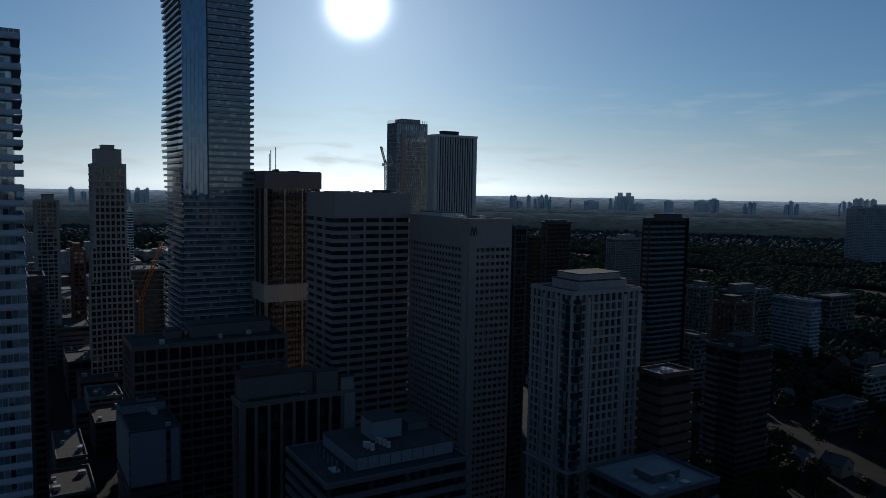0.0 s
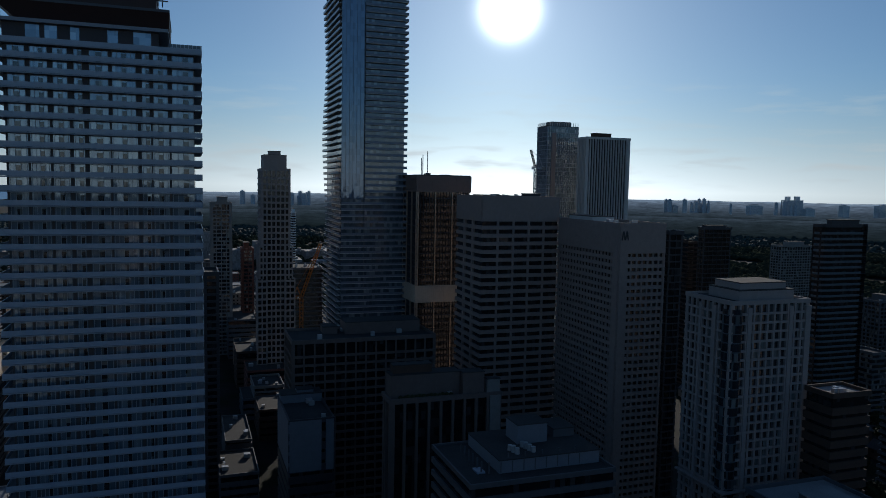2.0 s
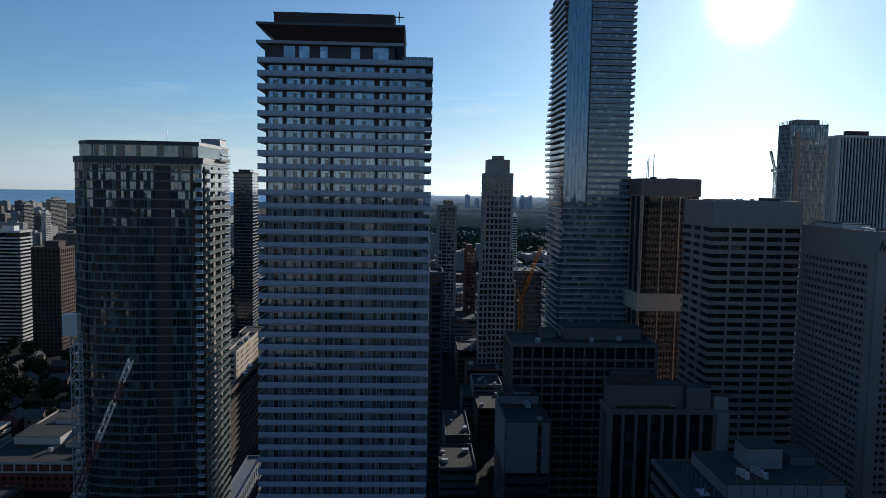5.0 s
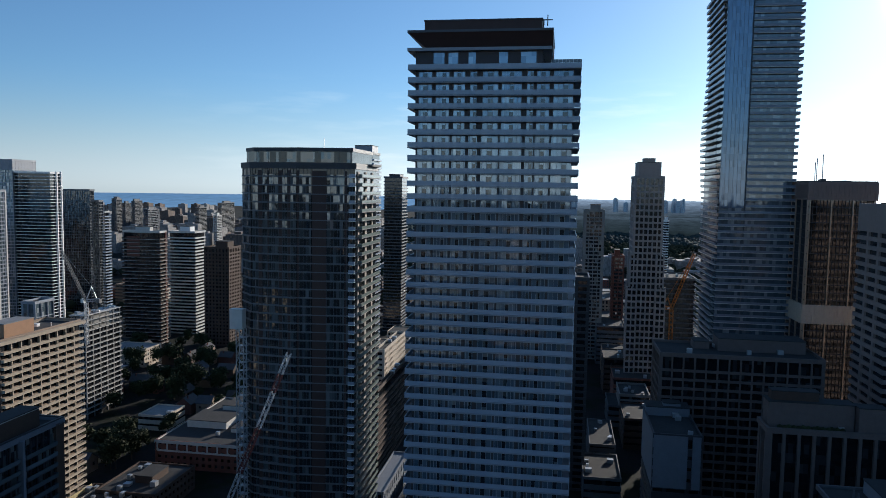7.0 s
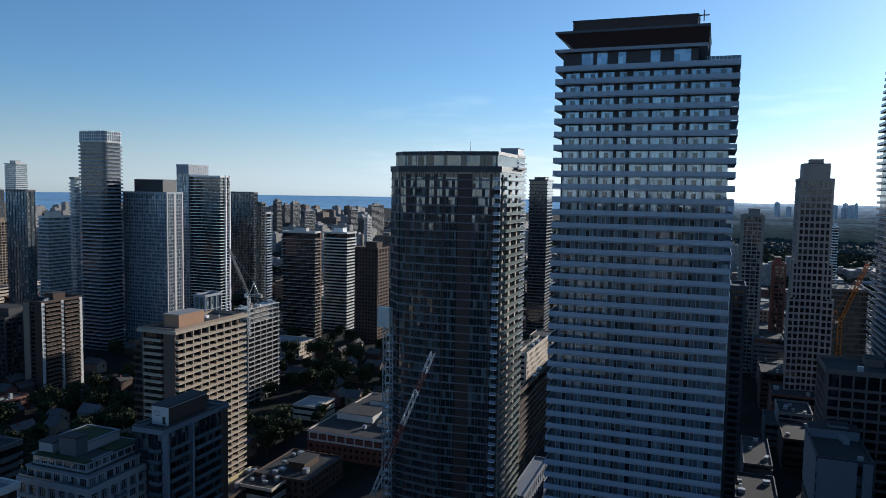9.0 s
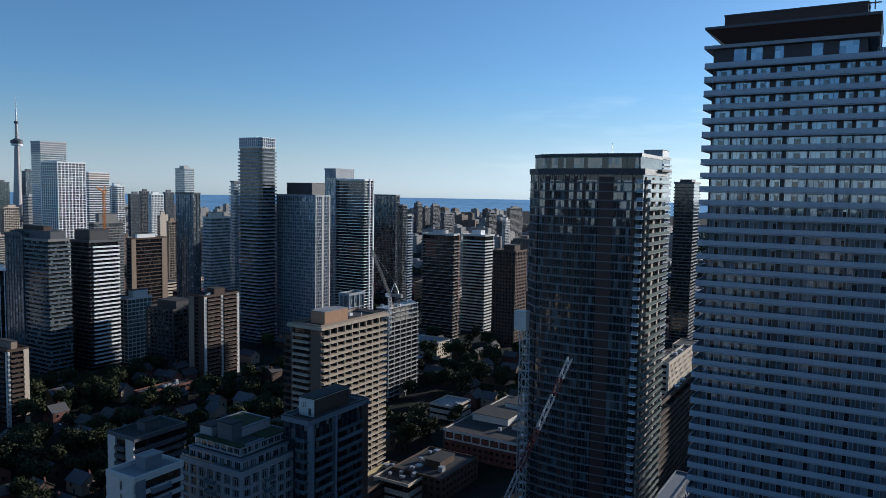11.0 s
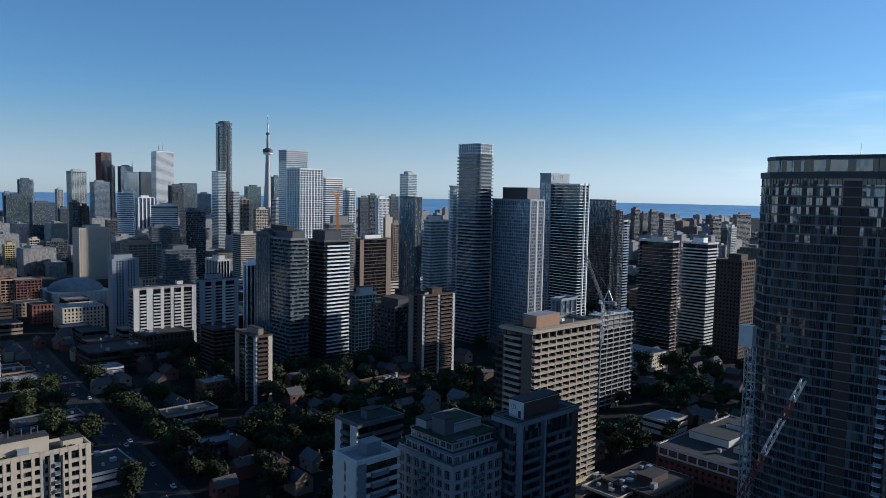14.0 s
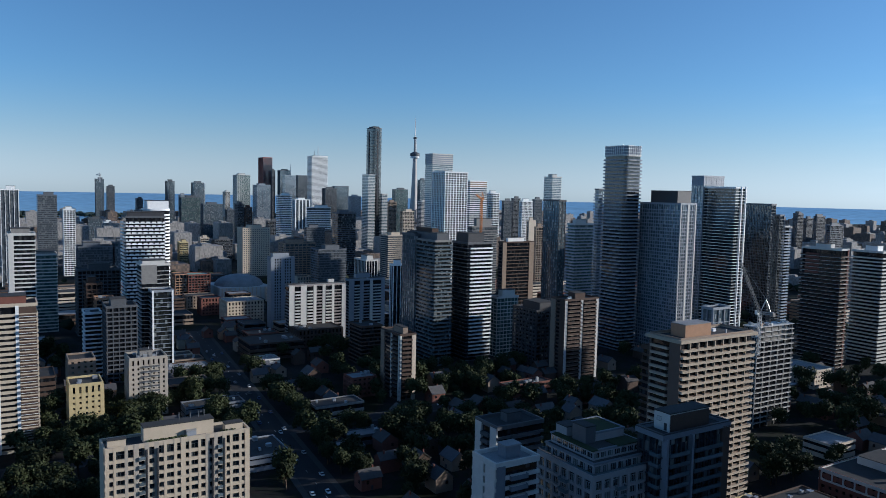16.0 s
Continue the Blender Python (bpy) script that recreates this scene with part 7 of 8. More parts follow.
# ---- low buildings ----
def low_block(label, u, v, lu, lv, h, wall=BROWN, roof=ROOFING, units=3, turn=0.0, plant=None, band=2.2, floor=3.5):
    """A flat-roofed low building with ribbon windows, parapet and roof gear."""
    grid = int(u + 2 * v) % 5 < 2 and wall is not GREY
    if grid:
        return tower(label, u, v, lu, lv, h, "grid", wall, GLASS_DARK, floor=3.2, bay=3.3, pier=1.7, band=1.7, proud=0.2, plant=plant, roof=roof, joined=True, units=units,
                     parapet=0.7, name="low_building", turn=turn)
    return tower(label, u, v, lu, lv, h, "bands", wall, GLASS_DARK, floor=floor, band=band, proud=0.15, plant=plant, roof=roof, joined=True, units=units,
                 parapet=0.7, name="low_building", turn=turn)


low_block("long low white shop row with brick end", 108, 438, 34, 13, 7, PALEPANEL, ROOFING, 5)
low_block("grey flat-roofed corner shop building", 170, 399, 30, 15, 9, CONCRETE, ROOFING, 3)
low_block("low hall with a blue-grey roof", 108, 350, 24, 27, 7, BLUEGREY, ROOFING, 3)
low_block("small red brick apartment block with pale roof", 203, 436, 17, 14, 13, RED, PALEROOF, 4)
low_block("low shop with a white roof", 166, 352, 20, 11, 5, GREY, PALEROOF, 2)
low_block("low pitched shop beside white roofs", 150, 338, 16, 12, 5, GREY, PALEROOF, 1)
low_block("wide dark brick shop block in shade", 188, 575, 44, 34, 13, BROWN, ROOFING, 6)
low_block("low shop row with pale roof edges", 112, 532, 32, 20, 8, BROWN, PALEROOF, 4)
low_block("dark brick warehouse in shade", 236, 600, 40, 26, 15, BROWN, ROOFING, 4)
low_block("long red-brown terrace with small roof vents", 303, 388, 36, 11, 8, RED, ROOFING, 6)
low_block("dark flat-roofed shop block with lift house", 282, 172, 32, 26, 10, BROWN, ROOFING, 6, plant=(0.4, 0.3, 3))
low_block("beige low annex with roof units", 262, 178, 14, 18, 9, BEIGE, ROOFING, 4)
low_block("narrow podium roof beside the condominiums", 290, 68, 44, 6, 18, PALEPANEL, PALEPANEL, 0, band=3.4)
low_block("dark podium behind the white canopy roof", 292, 48, 46, 24, 14, DARK, ROOFING, 5)
# Added dark blocks cover ground that the sun lights but shade should darken.
for k, (u, v, lu, lv, h, wall) in enumerate(((405, -44, 30, 18, 16, BROWN), (440, -40, 26, 22, 12, GREY), (474, -46, 28, 24, 20, RED), (512, -40, 30, 20, 24, BROWN), (556, -44, 36, 24, 18, TAN),
                                            (604, -40, 40, 22, 30, GREY), (660, -44, 50, 24, 26, BROWN), (730, -40, 60, 30, 34, TAN), (460, 20, 40, 22, 14, BROWN), (520, 22, 44, 24, 22, GREY), (600, 24, 60, 26, 30, BROWN), (690, 24, 70, 26, 34, DARK))):
    low_block("flat-roofed dark street block added to cover sunlit ground", u, v, lu, lv, h, wall, ROOFING, 2)
low_block("low podium by the street with pale edge", 330, -20, 30, 16, 12, GREY, ROOFING, 4)
low_block("white edged low roof near the narrow slab", 372, -22, 40, 12, 14, GREY, ROOFING, 5)


low_block("cream brick hall beside the arena", 212, 742, 36, 30, 21, CREAM, PALEROOF, 4)
low_block("tan brick shop row at the corner", 120, 562, 20, 14, 7, TAN, ROOFING, 3)
low_block("beige corner shop with roof units", 118, 583, 18, 12, 6, BEIGE, ROOFING, 3)
low_block("red brick shop block with roof units", 194, 622, 26, 20, 10, RED, ROOFING, 4)
low_block("pale flat-roofed shop by the street", 172, 536, 16, 14, 7, PALE, PALEROOF, 3)
low_block("low dark podium below the apartment tower", 259, 187, 34, 11, 8, BROWN, ROOFING, 3)
hoarding = thing("hoarding", spot(258, 191.6, 8.0), "yellow timber hoarding along a low roof edge", "hoarding")
for i in range(10):
    part("board", box_mesh(2.9, 0.12, 1.9, YELLOW), YELLOW, hoarding, "", (-13.5 + i * 3.0, 0, 0))


def brick_school(u, v):
    """Brick hall with a white clerestory band and white roof volumes."""
    root = low_block("brick hall with white clerestory and white roof boxes", u, v, 74, 42, 13, RED, ROOFING, 4, band=2.4)
    part("white_cornice", ring_mesh(outline(74, 42), 0.5, 0.3, 12.2, 13.6, PALE), PALE, root)
    part("white_sill", ring_mesh(outline(74, 42), 0.4, 0.3, 8.2, 9.0, PALE), PALE, root)
    for x in range(9):
        part("clerestory_post", box_mesh(0.6, 0.9, 4.0, PALE), PALE, root, "", (-36.6 + x * 9.1, -21.1, 8.6))
        part("clerestory_post", box_mesh(0.9, 0.6, 4.0, PALE), PALE, root, "", (-37.1, -20.6 + x * 5.1, 8.6))
    top_block(root, 74, 42, (-0.2, 0.05, -0.1, 0.4), 13, 16.5, PALE, "roof_box")
    top_block(root, 74, 42, (0.1, 0.45, -0.4, 0.2), 13, 18.0, PALE, "roof_box")
    top_block(root, 74, 42, (-0.25, 0.0, -0.45, -0.2), 13, 15.0, PALE, "roof_box")


brick_school(355, 168)


# ---- houses ----
def house(u, v, w, d, h, wall, roof_mat, turn, label):
    """A gabled brick house with overhanging roof, chimney, door and windows."""
    root = thing("house", spot(u, v, 0, turn), label, "house", "houses in the side streets")
    FOOTPRINTS.append((u, v, w / 2 + 2, d / 2 + 2))
    r = d * 0.38
    bm = bmesh.new()
    a, b = w / 2, d / 2
    pr = [(-b, 0), (b, 0), (b, h), (0, h + r), (-b, h)]
    lo = [bm.verts.new((-a, y, z)) for y, z in pr]
    hi = [bm.verts.new((a, y, z)) for y, z in pr]
    for i in range(5):
        j = (i + 1) % 5
        bm.faces.new((lo[i], hi[i], hi[j], lo[j]))
    bm.faces.new(lo)
    bm.faces.new(hi[::-1])
    bmesh.ops.recalc_face_normals(bm, faces=bm.faces)
    part("wall", bm, wall, root)
    for s in (-1, 1):
        bm = bmesh.new()
        o, k = 0.5, r / b
        vs = [bm.verts.new((x, y, z)) for x in (-a - 0.4, a + 0.4) for y, z in ((0, h + r + 0.05), (s * (b + o), h - o * k + 0.05), (s * (b + o), h - o * k + 0.3), (0, h + r + 0.3))]
        for f in ((0, 1, 2, 3), (7, 6, 5, 4), (0, 4, 5, 1), (1, 5, 6, 2), (2, 6, 7, 3), (3, 7, 4, 0)):
            bm.faces.new([vs[i] for i in f])
        bmesh.ops.recalc_face_normals(bm, faces=bm.faces)
        part("roof_slope", bm, roof_mat, root)
    part("chimney", box_mesh(0.8, 0.6, 2.2, RED), RED, root, "", (a * 0.5, b * 0.3, h + r * 0.6))
    for x in (-a * 0.5, a * 0.5) if u * u + v * v < 300 ** 2 else (-a * 0.4,):
        part("window", box_mesh(1.3, 0.14, 1.5, GLASS_DARK), GLASS_DARK, root, "", (x, -b - 0.03, h * 0.55))
        part("window", box_mesh(0.14, 1.2, 1.5, GLASS_DARK), GLASS_DARK, root, "", (-a - 0.03, x * 0.6, h * 0.55))
    if u * u + v * v < 400 ** 2:
        part("door", box_mesh(1.0, 0.14, 2.1, DARK), DARK, root, "", (0.2, -b - 0.03, 0.1))


SHINGLE = surface("asphalt_shingle", (0.085, 0.08, 0.078), 0.95, vary=0.25, per_object=0.3)
SLATE = surface("grey_slate", (0.09, 0.09, 0.097), 0.8, vary=0.25, per_object=0.3)


def clear(u, v, a, b):
    return all(abs(u - fu) > fa + a or abs(v - fv) > fb + b for fu, fv, fa, fb in FOOTPRINTS)


def street_gap(u, v, m):
    """True off the streets."""
    main = abs(u - (122 + (v - 300) * 0.09)) > 9.5 + m if 150 < v < 720 else True
    return main and abs(v - 388) > 8 + m


def scatter_houses():
    rng = random.Random(11)
    kinds = ((RED, SHINGLE, "red brick house with a dark shingle roof"), (BROWN, SHINGLE, "brown brick house with a dark shingle roof"),
             (TAN, SLATE, "tan brick house with a grey slate roof"))
    for u0, u1, v0, v1, n in ((135, 330, 215, 450, 54), (40, 108, 300, 420, 8), (140, 260, 430, 560, 12),  (390, 560, 170, 330, 26), (200, 420, -560, -300, 20), (20, 100, 500, 620, 10), (320, 460, 330, 470, 12)):
        made = 0
        for _ in range(n * 8):
            u, v = rng.uniform(u0, u1), rng.uniform(v0, v1)
            w, d = rng.uniform(8, 13), rng.uniform(7, 10)
            if made >= n or not clear(u, v, w / 2, d / 2) or not street_gap(u, v, w / 2):
                continue
            wall, roof_mat, label = rng.choice(kinds)
            house(u, v, w, d, rng.uniform(5, 8), wall, roof_mat, rng.choice((0, 90, 180, 270)), label)
            made += 1


scatter_houses()
for k, (u, v) in enumerate(((133, 604), (135, 617), (131, 630), (137, 644), (134, 658), (170, 602), (173, 641), (171, 655), (178, 668), (160, 668), (184, 684))):
    wall, roof_mat, label = ((RED, SHINGLE, "red brick house with a dark shingle roof"), (ORANGE, SHINGLE, "orange brick house with a dark shingle roof"), (CREAM, SLATE, "cream house with a grey slate roof"))[k % 3]
    if clear(u, v, 4, 4):
        house(u, v, 9.5, 8, 6 + k % 3, wall, roof_mat, 90 * (k % 4), label)


def fill_blocks():
    """Plain low blocks that fill the streets between the towers."""
    rng = random.Random(21)
    walls = ((BROWN, "brown brick low-rise with flat roof"), (TAN, "tan brick low-rise with flat roof"), (RED, "red brick low-rise with flat roof"),
             (GREY, "grey clad low-rise with flat roof"), (BROWN, "dark brick low-rise with flat roof"), (BEIGE, "beige brick low-rise with flat roof"))
    made = 0
    cells = [(u, v) for u in range(20, 1200, 44) for v in range(-260, 1300, 44)]
    cells.sort(key=lambda q: q[0] ** 2 + q[1] ** 2)
    for u, v in cells:
        u, v = u + rng.uniform(-6, 6), v + rng.uniform(-6, 6)
        d = math.hypot(u, v)
        az = GRID + math.degrees(math.atan2(v, u))
        if not 330 < d < 1250 or not 6 < az < 124 or made > 250:
            continue
        if az < 26 and d > 700:
            continue
        lu, lv = rng.uniform(16, 32), rng.uniform(16, 32)
        if not clear(u, v, lu / 2, lv / 2) or not street_gap(u, v, lu / 2 + 1):
            continue
        if d < 470 and rng.random() < 0.3:
            continue
        wall, label = rng.choice(walls)
        low_block(label, u, v, lu, lv, rng.uniform(7, 13) if d < 800 else rng.uniform(10, 26), wall, rng.choice((ROOFING, ROOFING, ROOFING, PALEROOF)), 1 if d < 520 else 0)
        made += 1


fill_blocks()


def unseen_rear_blockers():
    """Unseen plain towers behind the camera, added to block skylight and darken window reflections."""
    rng = random.Random(41)
    walls = (CONCRETE, BROWN, PRECAST, GREY, TAN)
    for ring, (d, count) in enumerate(((75, 5), (130, 8), (210, 10), (330, 12))):
        for k in range(count):
            az = 142 + (k + 0.5 + rng.uniform(-0.2, 0.2)) * 166 / count
            u, v = d * math.cos(radians(az - GRID)), d * math.sin(radians(az - GRID))
            lu, lv = rng.uniform(20, 32), rng.uniform(20, 32)
            if clear(u, v, lu / 2, lv / 2):
                tower("unseen tower added behind the viewpoint to block skylight", u, v, lu, lv, rng.uniform(50, 112), "bands", walls[(k + ring) % 5], GLASS_DARK, band=1.4, joined=True, plant=None, parapet=0)


unseen_rear_blockers()


def far_blocks():
    """The carpet of far low city blocks, too small to tell apart."""
    rng = random.Random(31)
    # The shaded blocks differ only by a darker wall colour.
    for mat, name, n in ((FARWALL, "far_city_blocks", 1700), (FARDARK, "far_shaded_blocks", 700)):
        bm = bmesh.new()
        made = 0
        while made < n:
            d = 1150 + 2400 * rng.random() ** 0.8
            az = rng.uniform(12, 126)
            if d > shore(az) - 60 or (az < 58 and d > 2850) or (az < 46 and d > 1450):
                continue
            u, v = d * math.cos(radians(az - GRID)), d * math.sin(radians(az - GRID))
            a, b = rng.uniform(8, 24), rng.uniform(8, 24)
            made += 1
            if not clear(u, v, a, b):
                continue
            h = rng.uniform(7, 22) if rng.random() < 0.72 else rng.uniform(22, 62)
            z = rise(d)
            add_box(bm, u - a, u + a, v - b, v + b, z, z + h)
            if h > 15:
                add_box(bm, u - a * 0.4, u + a * 0.3, v - b * 0.4, v + b * 0.4, z + h, z + h + 3.5)
        me = bpy.data.meshes.new(name)
        bm.to_mesh(me)
        bm.free()
        me.materials.append(mat)
        ob = tagged(new(name, me), "far low city blocks of brick and concrete", "buildings", kind="stuff")
        ob.matrix_world = spot(0, 0)


def far_skyline():
    """Apartment clusters on the wooded horizon, too small to tell apart, tops set to fit the camera's view."""
    rng = random.Random(51)
    bm = bmesh.new()
    for az in (-37, -34.5, -31.5, -30.8, -27, -24, -21.5, -20.6, -18.7, -12.4, -11.6, -8, -6.5, -5.8, -4.2, 23.5, 25.2, 28, 31, 33.5, 35.5):
        for _ in range(rng.randint(1, 5)):
            a = az + rng.gauss(0, 0.4)
            d = rng.uniform(2790, 2890)
            w, top = rng.uniform(3, 7.5), 135 - d * math.tan(radians(rng.uniform(0.44, 0.8)))
            x, y = polar(a, d)
            add_box(bm, x - w, x + w, y - 6, y + 6, 20, top)
            add_box(bm, x - w * 0.4, x + w * 0.3, y - 3, y + 3, top, top + 3)
    me = bpy.data.meshes.new("far_skyline")
    bm.to_mesh(me)
    bm.free()
    # The pale glass puts distance haze into these towers' colour.
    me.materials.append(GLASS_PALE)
    tagged(new("far_skyline", me), "far apartment towers paled for haze on the wooded horizon", "buildings", kind="stuff")


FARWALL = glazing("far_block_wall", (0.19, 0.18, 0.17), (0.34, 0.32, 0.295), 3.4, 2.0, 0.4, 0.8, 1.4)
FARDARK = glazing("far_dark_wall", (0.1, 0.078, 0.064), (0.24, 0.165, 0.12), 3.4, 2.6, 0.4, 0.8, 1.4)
far_blocks()
far_skyline()


# ---- streets ----
def strip(name, pts, width, z, mat, label, category):
    bm = bmesh.new()
    n = len(pts)
    left, right = [], []
    for i in range(n):
        p, q = Vector(pts[max(0, i - 1)]), Vector(pts[min(n - 1, i + 1)])
        e = (q - p).normalized()
        s = Vector((-e.y, e.x)) * width / 2
        c = Vector(pts[i])
        left.append(bm.verts.new((*ground_point(*(c + s)), z)))
        right.append(bm.verts.new((*ground_point(*(c - s)), z)))
    for i in range(n - 1):
        bm.faces.new((left[i], left[i + 1], right[i + 1], right[i]))
    bmesh.ops.recalc_face_normals(bm, faces=bm.faces)
    for f in bm.faces:
        if f.normal.z < 0:
            f.normal_flip()
    ext = bmesh.ops.extrude_face_region(bm, geom=list(bm.faces))
    bmesh.ops.translate(bm, verts=[g for g in ext["geom"] if isinstance(g, bmesh.types.BMVert)], vec=(0, 0, -z - 0.05))
    me = bpy.data.meshes.new(name)
    bmesh.ops.recalc_face_normals(bm, faces=bm.faces)
    bm.to_mesh(me)
    bm.free()
    me.materials.append(mat)
    return tagged(new(name, me), label, category, kind="structure")


MAIN = [(122 + (v - 300) * 0.09, v) for v in range(140, 740, 40)]
strip("pavement", MAIN, 19, 0.14, PAVING, "pale concrete pavement along the main street", "pavement")
strip("road", MAIN, 13, 0.17, ASPHALT, "dark asphalt main street", "road")
for v in (388,):
    strip("pavement", [(u, v) for u in range(-60, 900, 60)], 15, 0.12, PAVING, "concrete pavement along a cross street", "pavement")
    strip("road", [(u, v) for u in range(-60, 900, 60)], 9.5, 0.15, ASPHALT, "dark asphalt cross street", "road")
strip("pavement", [(u, -8) for u in range(330, 900, 60)], 16, 0.13, PAVING, "concrete pavement along a narrow street", "pavement")
strip("road", [(u, -8) for u in range(330, 900, 60)], 10, 0.16, ASPHALT, "dark asphalt street between towers", "road")
for i in range(28):
    v = 262 + i * 16
    u = 122 + (v - 300) * 0.09
    bm = bmesh.new()
    add_box(bm, -0.08, 0.08, -1.5, 1.5, 0, 0.012)
    ob = part("lane_mark", bm, PAINT, None)
    ob.matrix_world = spot(u, v, 0.171, -5)
    tagged(ob, "worn white lane mark on the street", "lane mark", "lane marks", "structure")


# ---- cars ----
def car_meshes():
    def loft(sections):
        bm = bmesh.new()
        rings = []
        for x, half, z0, z1 in sections:
            rings.append([bm.verts.new(p) for p in ((x, -half, z0), (x, half, z0), (x, half * 0.96, z1), (x, -half * 0.96, z1))])
        for a, b in zip(rings, rings[1:]):
            for i in range(4):
                bm.faces.new((a[i], a[(i + 1) % 4], b[(i + 1) % 4], b[i]))
        bm.faces.new(rings[0][::-1])
        bm.faces.new(rings[-1])
        bmesh.ops.recalc_face_normals(bm, faces=bm.faces)
        return bm
    body = loft(((-2.2, 0.75, 0.35, 0.75), (-2.0, 0.88, 0.25, 0.92), (-1.0, 0.9, 0.22, 0.95), (1.2, 0.9, 0.22, 0.92), (2.0, 0.86, 0.25, 0.8), (2.25, 0.72, 0.35, 0.65)))
    cabin = loft(((-1.75, 0.72, 0.93, 0.98), (-1.2, 0.74, 0.93, 1.42), (0.3, 0.74, 0.93, 1.45), (1.1, 0.72, 0.9, 0.96)))
    roof = loft(((-1.15, 0.66, 1.42, 1.47), (-0.5, 0.7, 1.44, 1.51), (0.25, 0.66, 1.44, 1.49)))
    wheel = bmesh.new()
    bmesh.ops.create_cone(wheel, cap_ends=True, segments=14, radius1=0.33, radius2=0.33, depth=0.22)
    bmesh.ops.rotate(wheel, verts=wheel.verts, matrix=Matrix.Rotation(radians(90), 3, 'X'))
    res = []
    for bm in (body, cabin, roof, wheel):
        me = bpy.data.meshes.new("car_part")
        bm.to_mesh(me)
        bm.free()
        res.append(me)
    return res


def cars():
    body, cabin, roof, wheel = car_meshes()
    paints = [surface("car_paint_" + n, c, 0.3, vary=0.05, spec=0.6, bump=0) for n, c in (("white", (0.75, 0.75, 0.75)), ("black", (0.02, 0.02, 0.022)), ("silver", (0.45, 0.46, 0.48)), ("red", (0.35, 0.03, 0.02)), ("blue", (0.04, 0.08, 0.2)))]
    names = ("white", "black", "silver", "red", "blue")
    rubber = surface("tyre_rubber", (0.02, 0.02, 0.02), 0.9, vary=0.1, bump=0)
    rng = random.Random(4)
    spots = []
    for i in range(20):
        v = 285 + i * 17 + rng.uniform(-4, 4)
        spots.append((122 + (v - 300) * 0.09 + (-5.2 if i % 2 else 5.2), v, 85))
    for i in range(8):
        v = 300 + i * 41 + rng.uniform(-6, 6)
        spots.append((122 + (v - 300) * 0.09 + (-1.9 if i % 2 else 1.9), v, 85 if i % 2 else 265))
    for i in range(8):
        spots.append((160 + i * 13, 388 + (-3.2 if i % 2 else 3.2), 0))
    meshes = {}
    for u, v, turn in spots:
        k = rng.choice((0, 0, 1, 2, 2, 3, 4))
        root = thing("car", spot(u, v, 0.17, turn), names[k] + " parked car on the asphalt street" if abs(u - (122 + (v - 300) * 0.09)) > 4 else names[k] + " car on the asphalt street", "car", "cars in the street")
        if k not in meshes:
            meshes[k] = (body.copy(), roof.copy())
            meshes[k][0].materials.append(paints[k])
            meshes[k][1].materials.append(paints[k])
        part("body", meshes[k][0], paints[k], root)
        part("cabin_glass", cabin, GLASS_DARK, root)
        part("roof", meshes[k][1], paints[k], root)
        for x in (-1.35, 1.4):
            for y in (-0.82, 0.82):
                part("wheel", wheel, rubber, root, "", (x, y, 0.33))


cars()


# ---- trees ----
def crown_mesh(seed, r, tall):
    """A crown of many small leaf clumps on uneven lobes, with gaps between them."""
    rng = random.Random(seed)
    verts, faces = [], []
    lobes = []
    for i in range(9):
        a = rng.uniform(0, 6.28)
        q = rng.uniform(0.15, 0.62) * r
        lobes.append((q * math.cos(a), q * math.sin(a), tall * rng.uniform(0.3, 0.85), r * rng.uniform(0.35, 0.6)))
    lobes.append((0, 0, tall * 0.75, r * 0.55))
    for lx, ly, lz, lr in lobes:
        for _ in range(105):
            d = Vector((rng.gauss(0, 1), rng.gauss(0, 1), rng.gauss(0.25, 0.9))).normalized()
            c = Vector((lx, ly, lz)) + d * lr * rng.uniform(0.6, 1.1)
            s = rng.uniform(0.07, 0.15) * r
            e1 = Vector((rng.uniform(-1, 1), rng.uniform(-1, 1), rng.uniform(-0.6, 0.6))).normalized()
            e2 = d.cross(e1)
            e2 = e2.normalized() if e2.length > 1e-4 else Vector((0, 0, 1))
            o = len(verts)
            for p in (e1, e2 * 0.7 + d * rng.uniform(-0.5, 0.5), -e1, -e2 * 0.7 + d * rng.uniform(-0.5, 0.5)):
                verts.append(tuple(c + p * s))
            faces += [(o, o + 1, o + 2), (o, o + 2, o + 3)]
    me = bpy.data.meshes.new("crown")
    me.from_pydata(verts, [], faces)
    me.materials.append(FOLIAGE)
    return me


